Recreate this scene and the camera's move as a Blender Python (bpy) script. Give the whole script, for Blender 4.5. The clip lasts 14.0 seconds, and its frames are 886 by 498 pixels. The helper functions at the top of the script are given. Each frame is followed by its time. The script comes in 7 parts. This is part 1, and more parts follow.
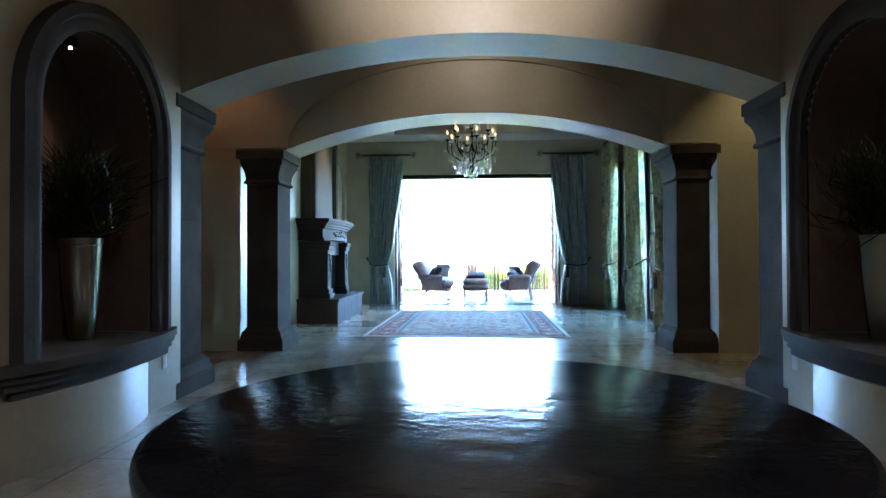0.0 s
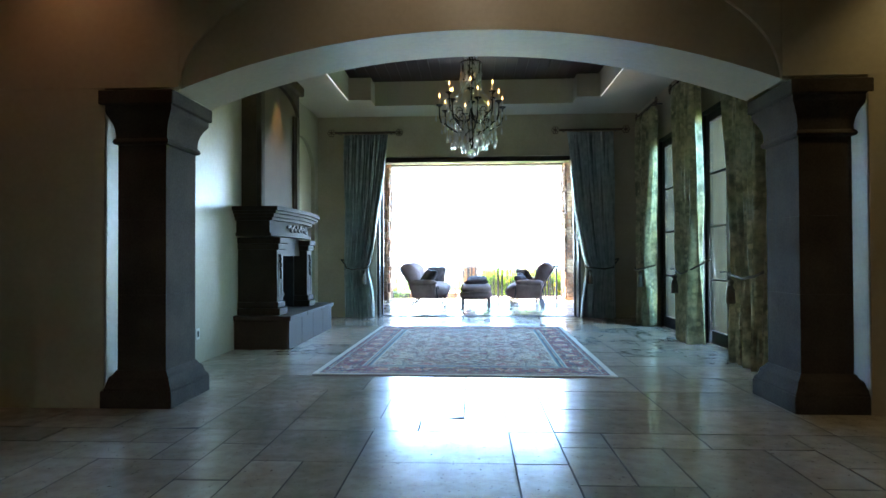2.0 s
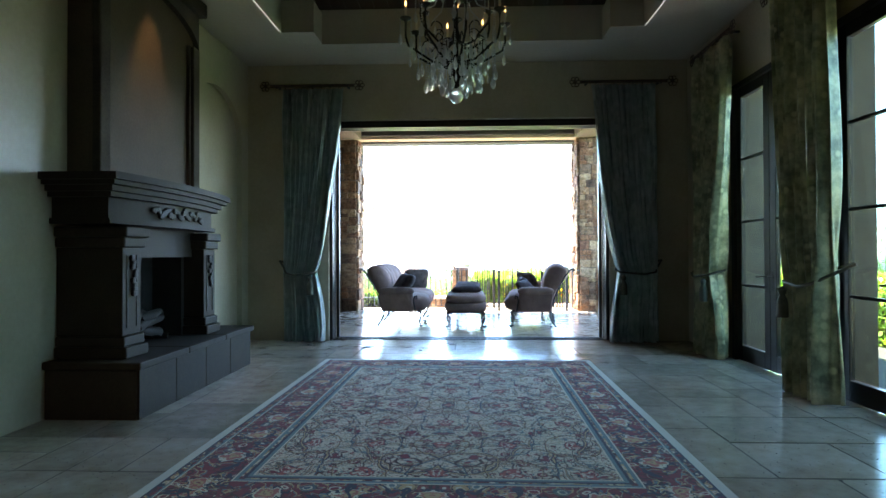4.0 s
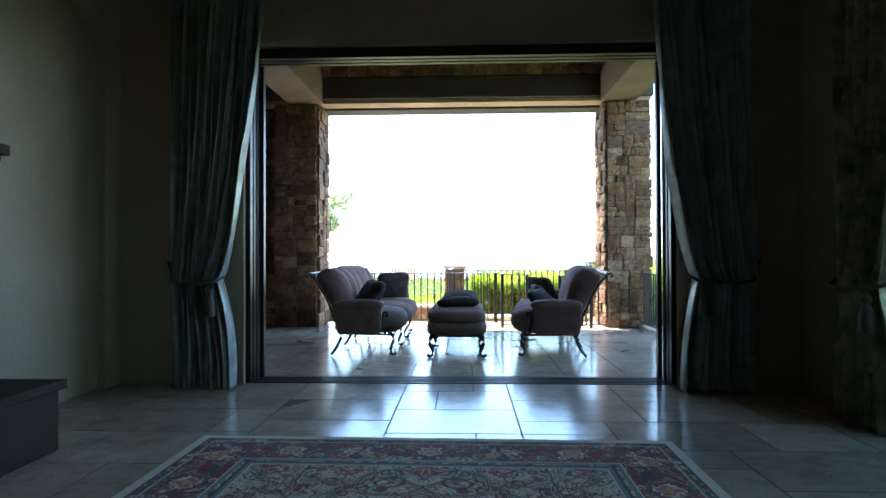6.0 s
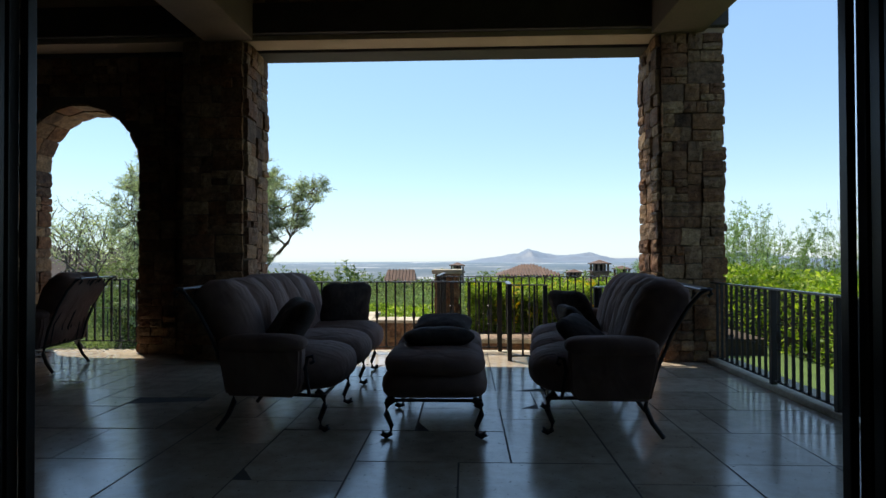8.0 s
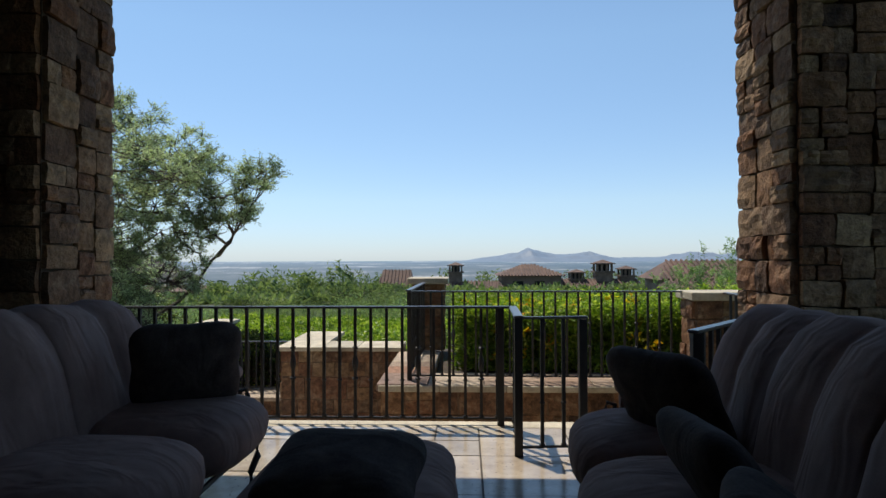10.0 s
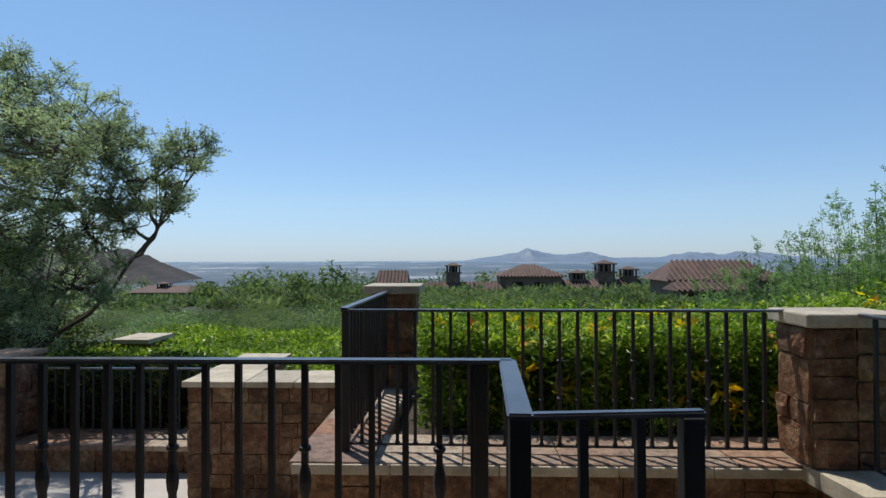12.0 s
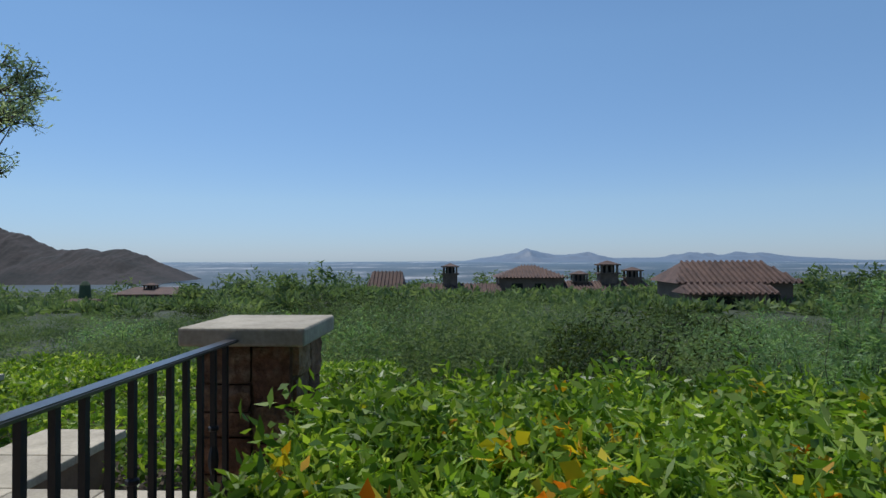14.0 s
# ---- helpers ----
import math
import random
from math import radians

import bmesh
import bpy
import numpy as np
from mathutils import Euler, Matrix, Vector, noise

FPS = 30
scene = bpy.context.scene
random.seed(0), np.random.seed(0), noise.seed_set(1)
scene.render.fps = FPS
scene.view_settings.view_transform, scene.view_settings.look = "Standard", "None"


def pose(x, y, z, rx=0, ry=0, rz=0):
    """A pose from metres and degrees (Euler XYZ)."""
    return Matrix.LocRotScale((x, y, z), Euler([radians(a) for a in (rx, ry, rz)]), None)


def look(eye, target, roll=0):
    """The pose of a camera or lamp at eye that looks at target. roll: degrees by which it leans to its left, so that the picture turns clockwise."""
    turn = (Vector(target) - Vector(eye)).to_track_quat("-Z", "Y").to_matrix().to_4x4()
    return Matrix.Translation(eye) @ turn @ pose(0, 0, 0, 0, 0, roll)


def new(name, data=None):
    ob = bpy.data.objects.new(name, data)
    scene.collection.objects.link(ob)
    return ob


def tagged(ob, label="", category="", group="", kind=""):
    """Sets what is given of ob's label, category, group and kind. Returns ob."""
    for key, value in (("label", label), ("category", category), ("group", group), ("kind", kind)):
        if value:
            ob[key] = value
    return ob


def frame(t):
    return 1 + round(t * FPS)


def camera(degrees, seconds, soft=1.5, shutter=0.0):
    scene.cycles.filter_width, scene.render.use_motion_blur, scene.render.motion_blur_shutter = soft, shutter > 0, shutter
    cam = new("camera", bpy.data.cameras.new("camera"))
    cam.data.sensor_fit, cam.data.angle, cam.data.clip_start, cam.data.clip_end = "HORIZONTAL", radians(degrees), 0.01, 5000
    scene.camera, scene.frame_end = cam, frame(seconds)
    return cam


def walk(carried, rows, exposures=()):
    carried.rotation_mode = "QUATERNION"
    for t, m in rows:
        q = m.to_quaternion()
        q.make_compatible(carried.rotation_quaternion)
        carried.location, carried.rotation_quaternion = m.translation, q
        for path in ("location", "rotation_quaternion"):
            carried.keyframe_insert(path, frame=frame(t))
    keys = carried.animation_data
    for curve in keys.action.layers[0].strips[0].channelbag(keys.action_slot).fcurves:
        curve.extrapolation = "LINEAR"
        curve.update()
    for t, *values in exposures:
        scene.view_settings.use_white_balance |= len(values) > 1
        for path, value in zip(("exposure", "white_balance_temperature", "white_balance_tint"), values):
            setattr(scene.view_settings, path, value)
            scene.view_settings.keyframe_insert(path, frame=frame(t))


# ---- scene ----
cam = camera(73.7, 14.0)
PATH = [
    (0, (-0.235, 0.709, 1.171), (-0.336, 2.706, 1.195), -0.2),
    (0.5, (-0.195, 1.279, 1.169), (-0.301, 3.276, 1.196), -0.2),
    (1, (-0.194, 1.943, 1.168), (-0.301, 3.94, 1.197), -0.2),
    (1.5, (-0.207, 2.667, 1.171), (-0.311, 4.665, 1.2), -0.2),
    (2, (-0.234, 3.409, 1.178), (-0.335, 5.407, 1.205), -0.2),
    (2.2, (-0.248, 3.709, 1.188), (-0.346, 5.706, 1.211), -0.2),
    (4.5, (-0.147, 7.331, 1.214), (-0.221, 9.33, 1.234), -0.2),
    (5, (-0.135, 8.05, 1.202), (-0.208, 10.048, 1.223), -0.2),
    (5.5, (-0.109, 8.807, 1.194), (-0.182, 10.805, 1.216), -0.2),
    (6, (-0.07, 9.546, 1.193), (-0.144, 11.545, 1.214), -0.2),
    (6.5, (-0.04, 10.292, 1.201), (-0.116, 12.29, 1.221), -0.2),
    (7, (-0.021, 11.029, 1.21), (-0.096, 13.027, 1.229), -0.2),
    (7.5, (0.013, 11.785, 1.21), (-0.063, 13.784, 1.23), -0.2),
    (8, (0.046, 12.536, 1.199), (-0.031, 14.534, 1.224), -0.2),
    (8.2, (0.057, 12.845, 1.189), (-0.021, 14.843, 1.217), -0.2),
    (10.3, (0.249, 16.027, 1.266), (0.174, 18.026, 1.288), -0.2),
    (10.5, (0.27, 16.293, 1.264), (0.196, 18.291, 1.287), -0.2),
    (11, (0.308, 16.866, 1.259), (0.233, 18.865, 1.281), -0.2),
    (11.5, (0.368, 17.417, 1.25), (0.294, 19.416, 1.273), -0.2),
    (12, (0.42, 17.962, 1.244), (0.346, 19.961, 1.267), -0.2),
    (12.5, (0.487, 18.684, 1.243), (0.413, 20.683, 1.265), -0.2),
    (13, (0.534, 19.618, 1.248), (0.46, 21.616, 1.271), -0.2),
    (13.5, (0.634, 20.70, 1.258), (0.561, 22.698, 1.281), -0.2),
    (14, (0.683, 21.261, 1.264), (0.611, 23.259, 1.288), -0.2),
]
EXPOSURES = [(0.0, 6.2, 5500, 10), (0.5, 6.17, 5700, 10), (1.0, 5.97, 5950, 10), (2.2, 5.72, 6350, 10), (4.5, 4.38, 6750, 10), (6.0, 3.38, 6850, 10), (6.5, 2.95, 6600, 10), (7.0, 2.3, 6500, 10), (7.5, 1.5, 6800, 10), (8.2, 0.5, 7300, 10), (10.3, 0.2, 6850, 10), (12.0, -0.05, 6400, 10), (14.0, -0.36, 6100, 10)]
walk(cam, [(t, look(eye, target, roll)) for t, eye, target, roll in PATH], EXPOSURES)

# ---- world, sun, lamps ----
SUN_AZ, SUN_EL = 40.0, 69.0  # azimuth from +y towards -x
world = bpy.data.worlds.new("sky")
scene.world = world
world.use_nodes = True
wn = world.node_tree.nodes
sky = wn.new("ShaderNodeTexSky")
sky.sky_type = "NISHITA"
sky.sun_disc = False
sky.sun_elevation, sky.sun_rotation = radians(SUN_EL), radians(-SUN_AZ)
sky.air_density, sky.dust_density, sky.ozone_density = 1.0, 0.0, 2.0
wn["Background"].inputs[1].default_value = 0.138
# a hazy, slightly blue horizon over the dry valley
wl = world.node_tree.links
dirs, haze, tint = wn.new("ShaderNodeSeparateXYZ"), wn.new("ShaderNodeValToRGB"), wn.new("ShaderNodeMix")
wl.new(wn.new("ShaderNodeTexCoord").outputs["Generated"], dirs.inputs[0])
haze.color_ramp.elements[0].color, haze.color_ramp.elements[1].color = (0.43, 0.57, 0.92, 1), (0.90, 1.0, 1.02, 1)
haze.color_ramp.elements[1].position = 0.34
mid_haze = haze.color_ramp.elements.new(0.09)
mid_haze.color = (0.67, 0.75, 0.89, 1)
wl.new(dirs.outputs[2], haze.inputs[0])
tint.data_type, tint.blend_type = "RGBA", "MULTIPLY"
tint.inputs[0].default_value = 1.0
wl.new(sky.outputs[0], tint.inputs[6])
wl.new(haze.outputs[0], tint.inputs[7])
wl.new(tint.outputs[2], wn["Background"].inputs[0])

sun_data = bpy.data.lights.new("sun", "SUN")
sun_data.energy, sun_data.angle, sun_data.color = 4.2, radians(0.5), (1.0, 0.95, 0.87)
sun = new("sun", sun_data)
sun_way = Vector((-math.sin(radians(SUN_AZ)) * math.cos(radians(SUN_EL)), math.cos(radians(SUN_AZ)) * math.cos(radians(SUN_EL)), math.sin(radians(SUN_EL))))
sun.matrix_world = look(sun_way * 60, (0, 0, 0))


def spot(name, eye, target, watts, colour, angle=70):
    data = bpy.data.lights.new(name, "SPOT")
    data.energy, data.color, data.spot_size, data.spot_blend, data.shadow_soft_size = watts, colour, radians(angle), 0.8, 0.04
    ob = new(name, data)
    ob.matrix_world = look(eye, target)


WARM = (1.0, 0.62, 0.30)
spot("niche_spot", (-2.93, 4.46, 2.55), (-2.93, 4.46, 0.6), 0.22, WARM)
spot("niche_spot", (2.47, 4.54, 2.55), (2.47, 4.54, 0.6), 0.35, WARM)
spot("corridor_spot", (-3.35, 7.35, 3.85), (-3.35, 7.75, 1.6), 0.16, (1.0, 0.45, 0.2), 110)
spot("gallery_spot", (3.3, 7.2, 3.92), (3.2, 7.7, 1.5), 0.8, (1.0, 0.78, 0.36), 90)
# unseen fill lamp, added to lift the wall over the first arch
spot("foyer_fill_spot", (-0.2, 3.4, 3.92), (-0.2, 5.5, 3.65), 3.0, (1.0, 0.82, 0.66), 75)
# added fill without a fixture, brightens the wall over the second arch
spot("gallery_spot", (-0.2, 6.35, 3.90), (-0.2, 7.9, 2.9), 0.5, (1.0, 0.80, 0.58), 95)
# second added foyer fill, lifts the niches and table
spot("foyer_fill_spot", (-0.2, 1.0, 3.92), (-0.2, 2.2, 0.6), 1.5, (1.0, 0.93, 0.86), 118)
spot("hood_spot", (-2.85, 11.95, 3.86), (-3.05, 11.95, 2.2), 1.8, WARM, 50)


# ---- materials ----
def nodes_of(name):
    m = bpy.data.materials.new(name)
    m.use_nodes = True
    nt = m.node_tree
    return m, nt, nt.nodes["Principled BSDF"]


def node(nt, kind, **given):
    n = nt.nodes.new(kind)
    for key, value in given.items():
        if key in n.inputs:
            n.inputs[key].default_value = value
    return n


def ramp(nt, src, stops):
    r = nt.nodes.new("ShaderNodeValToRGB")
    e = r.color_ramp.elements
    while len(e) < len(stops):
        e.new(0.5)
    for k, (p, c) in enumerate(stops):
        e[k].position, e[k].color = p, (*c, 1)
    nt.links.new(src, r.inputs[0])
    return r.outputs[0]


def mixc(nt, a, b, fac, mode="MIX"):
    m = nt.nodes.new("ShaderNodeMix")
    m.data_type, m.blend_type = "RGBA", mode
    for sock, v in ((m.inputs[0], fac), (m.inputs[6], a), (m.inputs[7], b)):
        if isinstance(v, (int, float)):
            sock.default_value = v
        elif isinstance(v, tuple):
            sock.default_value = (*v, 1)
        else:
            nt.links.new(v, sock)
    return m.outputs[2]


def maths(nt, op, a, b=None, clamp=False):
    m = nt.nodes.new("ShaderNodeMath")
    m.operation, m.use_clamp = op, clamp
    for k, v in enumerate((a, b)):
        if v is None:
            continue
        if isinstance(v, (int, float)):
            m.inputs[k].default_value = v
        else:
            nt.links.new(v, m.inputs[k])
    return m.outputs[0]


def bumped(nt, bsdf, height, strength, distance):
    b = node(nt, "ShaderNodeBump", Strength=strength, Distance=distance)
    nt.links.new(height, b.inputs["Height"])
    nt.links.new(b.outputs[0], bsdf.inputs["Normal"])


def coords(nt, which="Object"):
    return nt.nodes.new("ShaderNodeTexCoord").outputs[which]


def world_pos(nt):
    return nt.nodes.new("ShaderNodeNewGeometry").outputs["Position"]


def noise_tex(nt, vec, scale, detail=5, rough=0.55):
    n = node(nt, "ShaderNodeTexNoise", Scale=scale, Detail=detail, Roughness=rough)
    nt.links.new(vec, n.inputs["Vector"])
    return n.outputs["Fac"]


def surface(name, dark, light, rough=(0.5, 0.7), scale=2.0, grain=40.0, bump=0.2, dist=0.004, metal=0.0, vary=0.0, spec=0.5):
    """A two-scale noise material between two colours; vary: colour shift from piece to piece."""
    m, nt, bsdf = nodes_of(name)
    p = world_pos(nt)
    big, small = noise_tex(nt, p, scale, 4), noise_tex(nt, p, grain, 3)
    f = maths(nt, "ADD", maths(nt, "MULTIPLY", big, 0.65), maths(nt, "MULTIPLY", small, 0.35))
    col = ramp(nt, f, [(0.32, dark), (0.68, light)])
    if vary:
        r = nt.nodes.new("ShaderNodeObjectInfo").outputs["Random"]
        k = maths(nt, "ADD", maths(nt, "MULTIPLY", r, 2 * vary), 1 - vary)
        hsv = node(nt, "ShaderNodeHueSaturation")
        nt.links.new(k, hsv.inputs["Value"])
        nt.links.new(col, hsv.inputs["Color"])
        col = hsv.outputs[0]
    nt.links.new(col, bsdf.inputs["Base Color"])
    rr = nt.nodes.new("ShaderNodeMapRange")
    rr.inputs[3].default_value, rr.inputs[4].default_value = rough
    nt.links.new(big, rr.inputs[0])
    nt.links.new(rr.outputs[0], bsdf.inputs["Roughness"])
    bsdf.inputs["Metallic"].default_value = metal
    bsdf.inputs["Specular IOR Level"].default_value = spec
    if bump:
        bumped(nt, bsdf, f, bump, dist)
    return m


PLASTER = surface("cream_plaster", (0.47, 0.40, 0.275), (0.58, 0.505, 0.36), (0.34, 0.50), 1.3, 22, 0.35, 0.006)
WHITE_PLASTER = surface("pale_plaster", (0.37, 0.312, 0.21), (0.465, 0.40, 0.285), (0.34, 0.50), 1.5, 25, 0.3, 0.005)
CEIL = surface("ceiling_plaster", (0.43, 0.375, 0.285), (0.50, 0.44, 0.345), (0.6, 0.8), 1.2, 20, 0.25, 0.005)
CANTERA = surface("dark_cantera", (0.046, 0.037, 0.030), (0.092, 0.074, 0.059), (0.75, 0.95), 2.2, 55, 0.45, 0.004, spec=0.05)
HOOD_PLASTER = surface("brown_hood_plaster", (0.068, 0.049, 0.033), (0.112, 0.084, 0.059), (0.55, 0.8), 2.0, 40, 0.4, 0.005, spec=0.15)
CANTERA_PALE = surface("pale_cantera", (0.030, 0.022, 0.016), (0.058, 0.044, 0.031), (0.55, 0.8), 2.6, 60, 0.45, 0.004, spec=0.15)
SURROUND = surface("dark_moulded_stone", (0.055, 0.047, 0.042), (0.105, 0.090, 0.080), (0.7, 0.9), 2.2, 55, 0.4, 0.004, spec=0.06)
CARVED = surface("carved_dark", (0.03, 0.027, 0.024), (0.07, 0.06, 0.05), (0.5, 0.7), 6, 60, 0.3, 0.003, spec=0.15)
NICHE = surface("niche_brown", (0.070, 0.049, 0.038), (0.15, 0.100, 0.076), (0.5, 0.7), 2.0, 18, 0.3, 0.004)
IRON = surface("black_iron", (0.008, 0.008, 0.009), (0.022, 0.021, 0.022), (0.48, 0.62), 8, 90, 0.25, 0.0015, 0.0, spec=0.5)
BRONZE = surface("dark_bronze_frame", (0.012, 0.010, 0.009), (0.028, 0.023, 0.019), (0.3, 0.45), 4, 70, 0.12, 0.001, 0.4)
RAIL = surface("worn_iron_handrail", (0.10, 0.10, 0.105), (0.19, 0.19, 0.20), (0.24, 0.38), 8, 90, 0.15, 0.001, 0.75, spec=0.6)
FINIAL = surface("rubbed_bronze", (0.045, 0.028, 0.018), (0.12, 0.075, 0.045), (0.4, 0.55), 10, 80, 0.2, 0.001, 0.3)
WOOD_DARK = surface("dark_stained_wood", (0.026, 0.012, 0.008), (0.062, 0.030, 0.018), (0.45, 0.6), 3, 30, 0.4, 0.003, vary=0.25)
PATIO_CEIL = surface("brown_ceiling_boards", (0.10, 0.066, 0.042), (0.17, 0.118, 0.08), (0.6, 0.8), 3, 30, 0.4, 0.003)
BEAM_TAN = surface("brown_beam_plaster", (0.085, 0.062, 0.044), (0.145, 0.108, 0.078), (0.7, 0.9), 2.5, 45, 0.5, 0.004)
WOOD_BEAM = surface("weathered_beam", (0.026, 0.022, 0.021), (0.060, 0.050, 0.045), (0.6, 0.8), 3, 35, 0.5, 0.004)
STUCCO = surface("tan_stucco", (0.31, 0.23, 0.155), (0.42, 0.32, 0.225), (0.8, 0.95), 2, 60, 0.5, 0.004)
HOUSE_STONE = surface("brown_rustic_render", (0.070, 0.050, 0.036), (0.135, 0.098, 0.070), (0.8, 0.95), 3, 40, 0.6, 0.008)
MORTAR = surface("mortar", (0.075, 0.055, 0.040), (0.13, 0.098, 0.072), (0.9, 1.0), 6, 60, 0.5, 0.006)
GROUT = surface("dark_grout", (0.045, 0.038, 0.031), (0.085, 0.072, 0.060), (0.9, 1.0), 6, 60, 0.5, 0.002)
CAPSTONE = surface("sandstone_cap", (0.28, 0.235, 0.165), (0.54, 0.475, 0.355), (0.6, 0.8), 5, 45, 0.4, 0.004, vary=0.12)
WALL_MORTAR = surface("brown_wall_mortar", (0.13, 0.085, 0.055), (0.23, 0.155, 0.10), (0.9, 1.0), 6, 60, 0.5, 0.006)
PAVING = surface("pale_paving", (0.36, 0.33, 0.295), (0.50, 0.465, 0.42), (0.6, 0.8), 1.5, 40, 0.3, 0.003)
SOFA = surface("taupe_fabric", (0.170, 0.106, 0.090), (0.275, 0.186, 0.158), (0.85, 1.0), 5, 260, 0.5, 0.002, spec=0.25)
PILLOW = surface("charcoal_fabric", (0.032, 0.025, 0.023), (0.095, 0.074, 0.066), (0.85, 1.0), 12, 120, 0.6, 0.003, spec=0.2)


def gathered(m, strength, depth):
    """Adds soft creases and gathers to a cloth, under its weave."""
    nt = m.node_tree
    fine = next(n for n in nt.nodes if n.type == "BUMP")
    scaled = nt.nodes.new("ShaderNodeMapping")
    scaled.inputs["Scale"].default_value = (4.5, 8.5, 3.0)
    nt.links.new(coords(nt), scaled.inputs["Vector"])
    folds = node(nt, "ShaderNodeTexNoise", Scale=1.0, Detail=2, Roughness=0.45, Distortion=0.7)
    nt.links.new(scaled.outputs[0], folds.inputs["Vector"])
    crease = nt.nodes.new("ShaderNodeBump")
    crease.inputs["Strength"].default_value, crease.inputs["Distance"].default_value = strength, depth
    nt.links.new(folds.outputs[0], crease.inputs["Height"])
    nt.links.new(crease.outputs[0], fine.inputs["Normal"])


gathered(SOFA, 0.6, 0.045)
gathered(PILLOW, 0.5, 0.04)
FIREBOX = surface("sooty_brick", (0.012, 0.011, 0.010), (0.035, 0.030, 0.027), (0.8, 0.95), 4, 40, 0.5, 0.004)
LOG = surface("charred_log", (0.010, 0.008, 0.006), (0.036, 0.026, 0.019), (0.8, 0.95), 9, 50, 0.8, 0.006)
VASE = surface("brushed_champagne_metal", (0.42, 0.37, 0.29), (0.58, 0.52, 0.42), (0.28, 0.42), 4, 120, 0.15, 0.001, 1.0)
OUTLET = surface("almond_plastic", (0.62, 0.58, 0.50), (0.68, 0.64, 0.56), (0.35, 0.45), 3, 30, 0)
ROOF_TILE = surface("clay_roof_tile", (0.055, 0.032, 0.024), (0.165, 0.098, 0.072), (0.7, 0.9), 0.9, 4, 0.4, 0.02)
HOUSE_WALL = surface("brown_house_stucco", (0.12, 0.085, 0.062), (0.20, 0.145, 0.108), (0.8, 0.95), 0.5, 8, 0.3, 0.01)
CHIMNEY_STONE = surface("brown_chimney_stone", (0.075, 0.055, 0.042), (0.21, 0.15, 0.105), (0.8, 0.95), 1.5, 9, 0.5, 0.03)
DARK_GLASS = surface("dark_window", (0.01, 0.011, 0.013), (0.02, 0.021, 0.024), (0.05, 0.1), 1, 4, 0)
BARK = surface("grey_bark", (0.055, 0.044, 0.035), (0.13, 0.105, 0.085), (0.85, 1.0), 8, 50, 0.8, 0.006)
CACTUS = surface("saguaro_green", (0.035, 0.055, 0.025), (0.07, 0.10, 0.045), (0.7, 0.85), 2, 14, 0.4, 0.03)
LAWN = surface("mown_lawn", (0.045, 0.085, 0.018), (0.085, 0.15, 0.035), (0.8, 1.0), 2.5, 70, 0.9, 0.02)
# planting soil, and the dark hedge cores that stand in for inner shade
SOIL_AND_CORE = surface("soil_and_hedge_core", (0.03, 0.022, 0.015), (0.07, 0.05, 0.035), (0.9, 1.0), 5, 40, 0.7, 0.02)
WATER = surface("pool_water", (0.05, 0.22, 0.42), (0.07, 0.28, 0.50), (0.03, 0.06), 2, 9, 0.3, 0.02)
FAR_HILL = surface("desert_hill", (0.015, 0.018, 0.016), (0.062, 0.050, 0.046), (0.9, 1.0), 0.02, 0.16, 0.6, 2.0)


LEDGE = [(0.0, (0.050, 0.032, 0.024)), (0.12, (0.215, 0.098, 0.045)), (0.24, (0.340, 0.235, 0.135)), (0.34, (0.105, 0.062, 0.042)), (0.46, (0.420, 0.300, 0.175)), (0.56, (0.165, 0.078, 0.045)), (0.68, (0.270, 0.140, 0.066)), (0.78, (0.070, 0.048, 0.038)), (0.90, (0.330, 0.215, 0.120)), (1.0, (0.130, 0.092, 0.070))]
RUSTY = [(0.0, (0.085, 0.046, 0.032)), (0.14, (0.24, 0.105, 0.055)), (0.28, (0.37, 0.235, 0.115)), (0.40, (0.105, 0.058, 0.040)), (0.54, (0.29, 0.15, 0.078)), (0.66, (0.062, 0.040, 0.033)), (0.80, (0.43, 0.30, 0.165)), (0.90, (0.19, 0.080, 0.046)), (1.0, (0.22, 0.15, 0.10))]
FLAGS = [(0.0, (0.36, 0.18, 0.11)), (0.25, (0.21, 0.19, 0.18)), (0.45, (0.55, 0.45, 0.34)), (0.6, (0.34, 0.18, 0.11)), (0.8, (0.48, 0.41, 0.33)), (1.0, (0.26, 0.18, 0.14))]


def stone_material(name, palette, blotch=0.30, depth=0.02):
    """Split stone: a colour for each piece, rust and lichen blotches, and a grain."""
    m, nt, bsdf = nodes_of(name)
    r = nt.nodes.new("ShaderNodeObjectInfo").outputs["Random"]
    base = ramp(nt, r, palette)
    p = world_pos(nt)
    big, mid, small = noise_tex(nt, p, 6, 5, 0.65), noise_tex(nt, p, 17, 4, 0.65), noise_tex(nt, p, 55, 4, 0.6)
    col = mixc(nt, base, ramp(nt, big, [(0.35, (0.055, 0.034, 0.024)), (0.52, (0.24, 0.135, 0.075)), (0.68, (0.48, 0.37, 0.25))]), blotch)
    col = mixc(nt, col, ramp(nt, mid, [(0.32, (0.42, 0.40, 0.38)), (0.58, (1.15, 1.12, 1.08))]), 0.75, "MULTIPLY")
    col = mixc(nt, col, ramp(nt, small, [(0.3, (0.45, 0.43, 0.40)), (0.65, (1.0, 1.0, 1.0))]), 0.5, "MULTIPLY")
    nt.links.new(col, bsdf.inputs["Base Color"])
    bsdf.inputs["Roughness"].default_value = 0.85
    bsdf.inputs["Specular IOR Level"].default_value = 0.3
    bumped(nt, bsdf, maths(nt, "ADD", mid, maths(nt, "MULTIPLY", small, 0.4)), 0.9, depth)
    return m


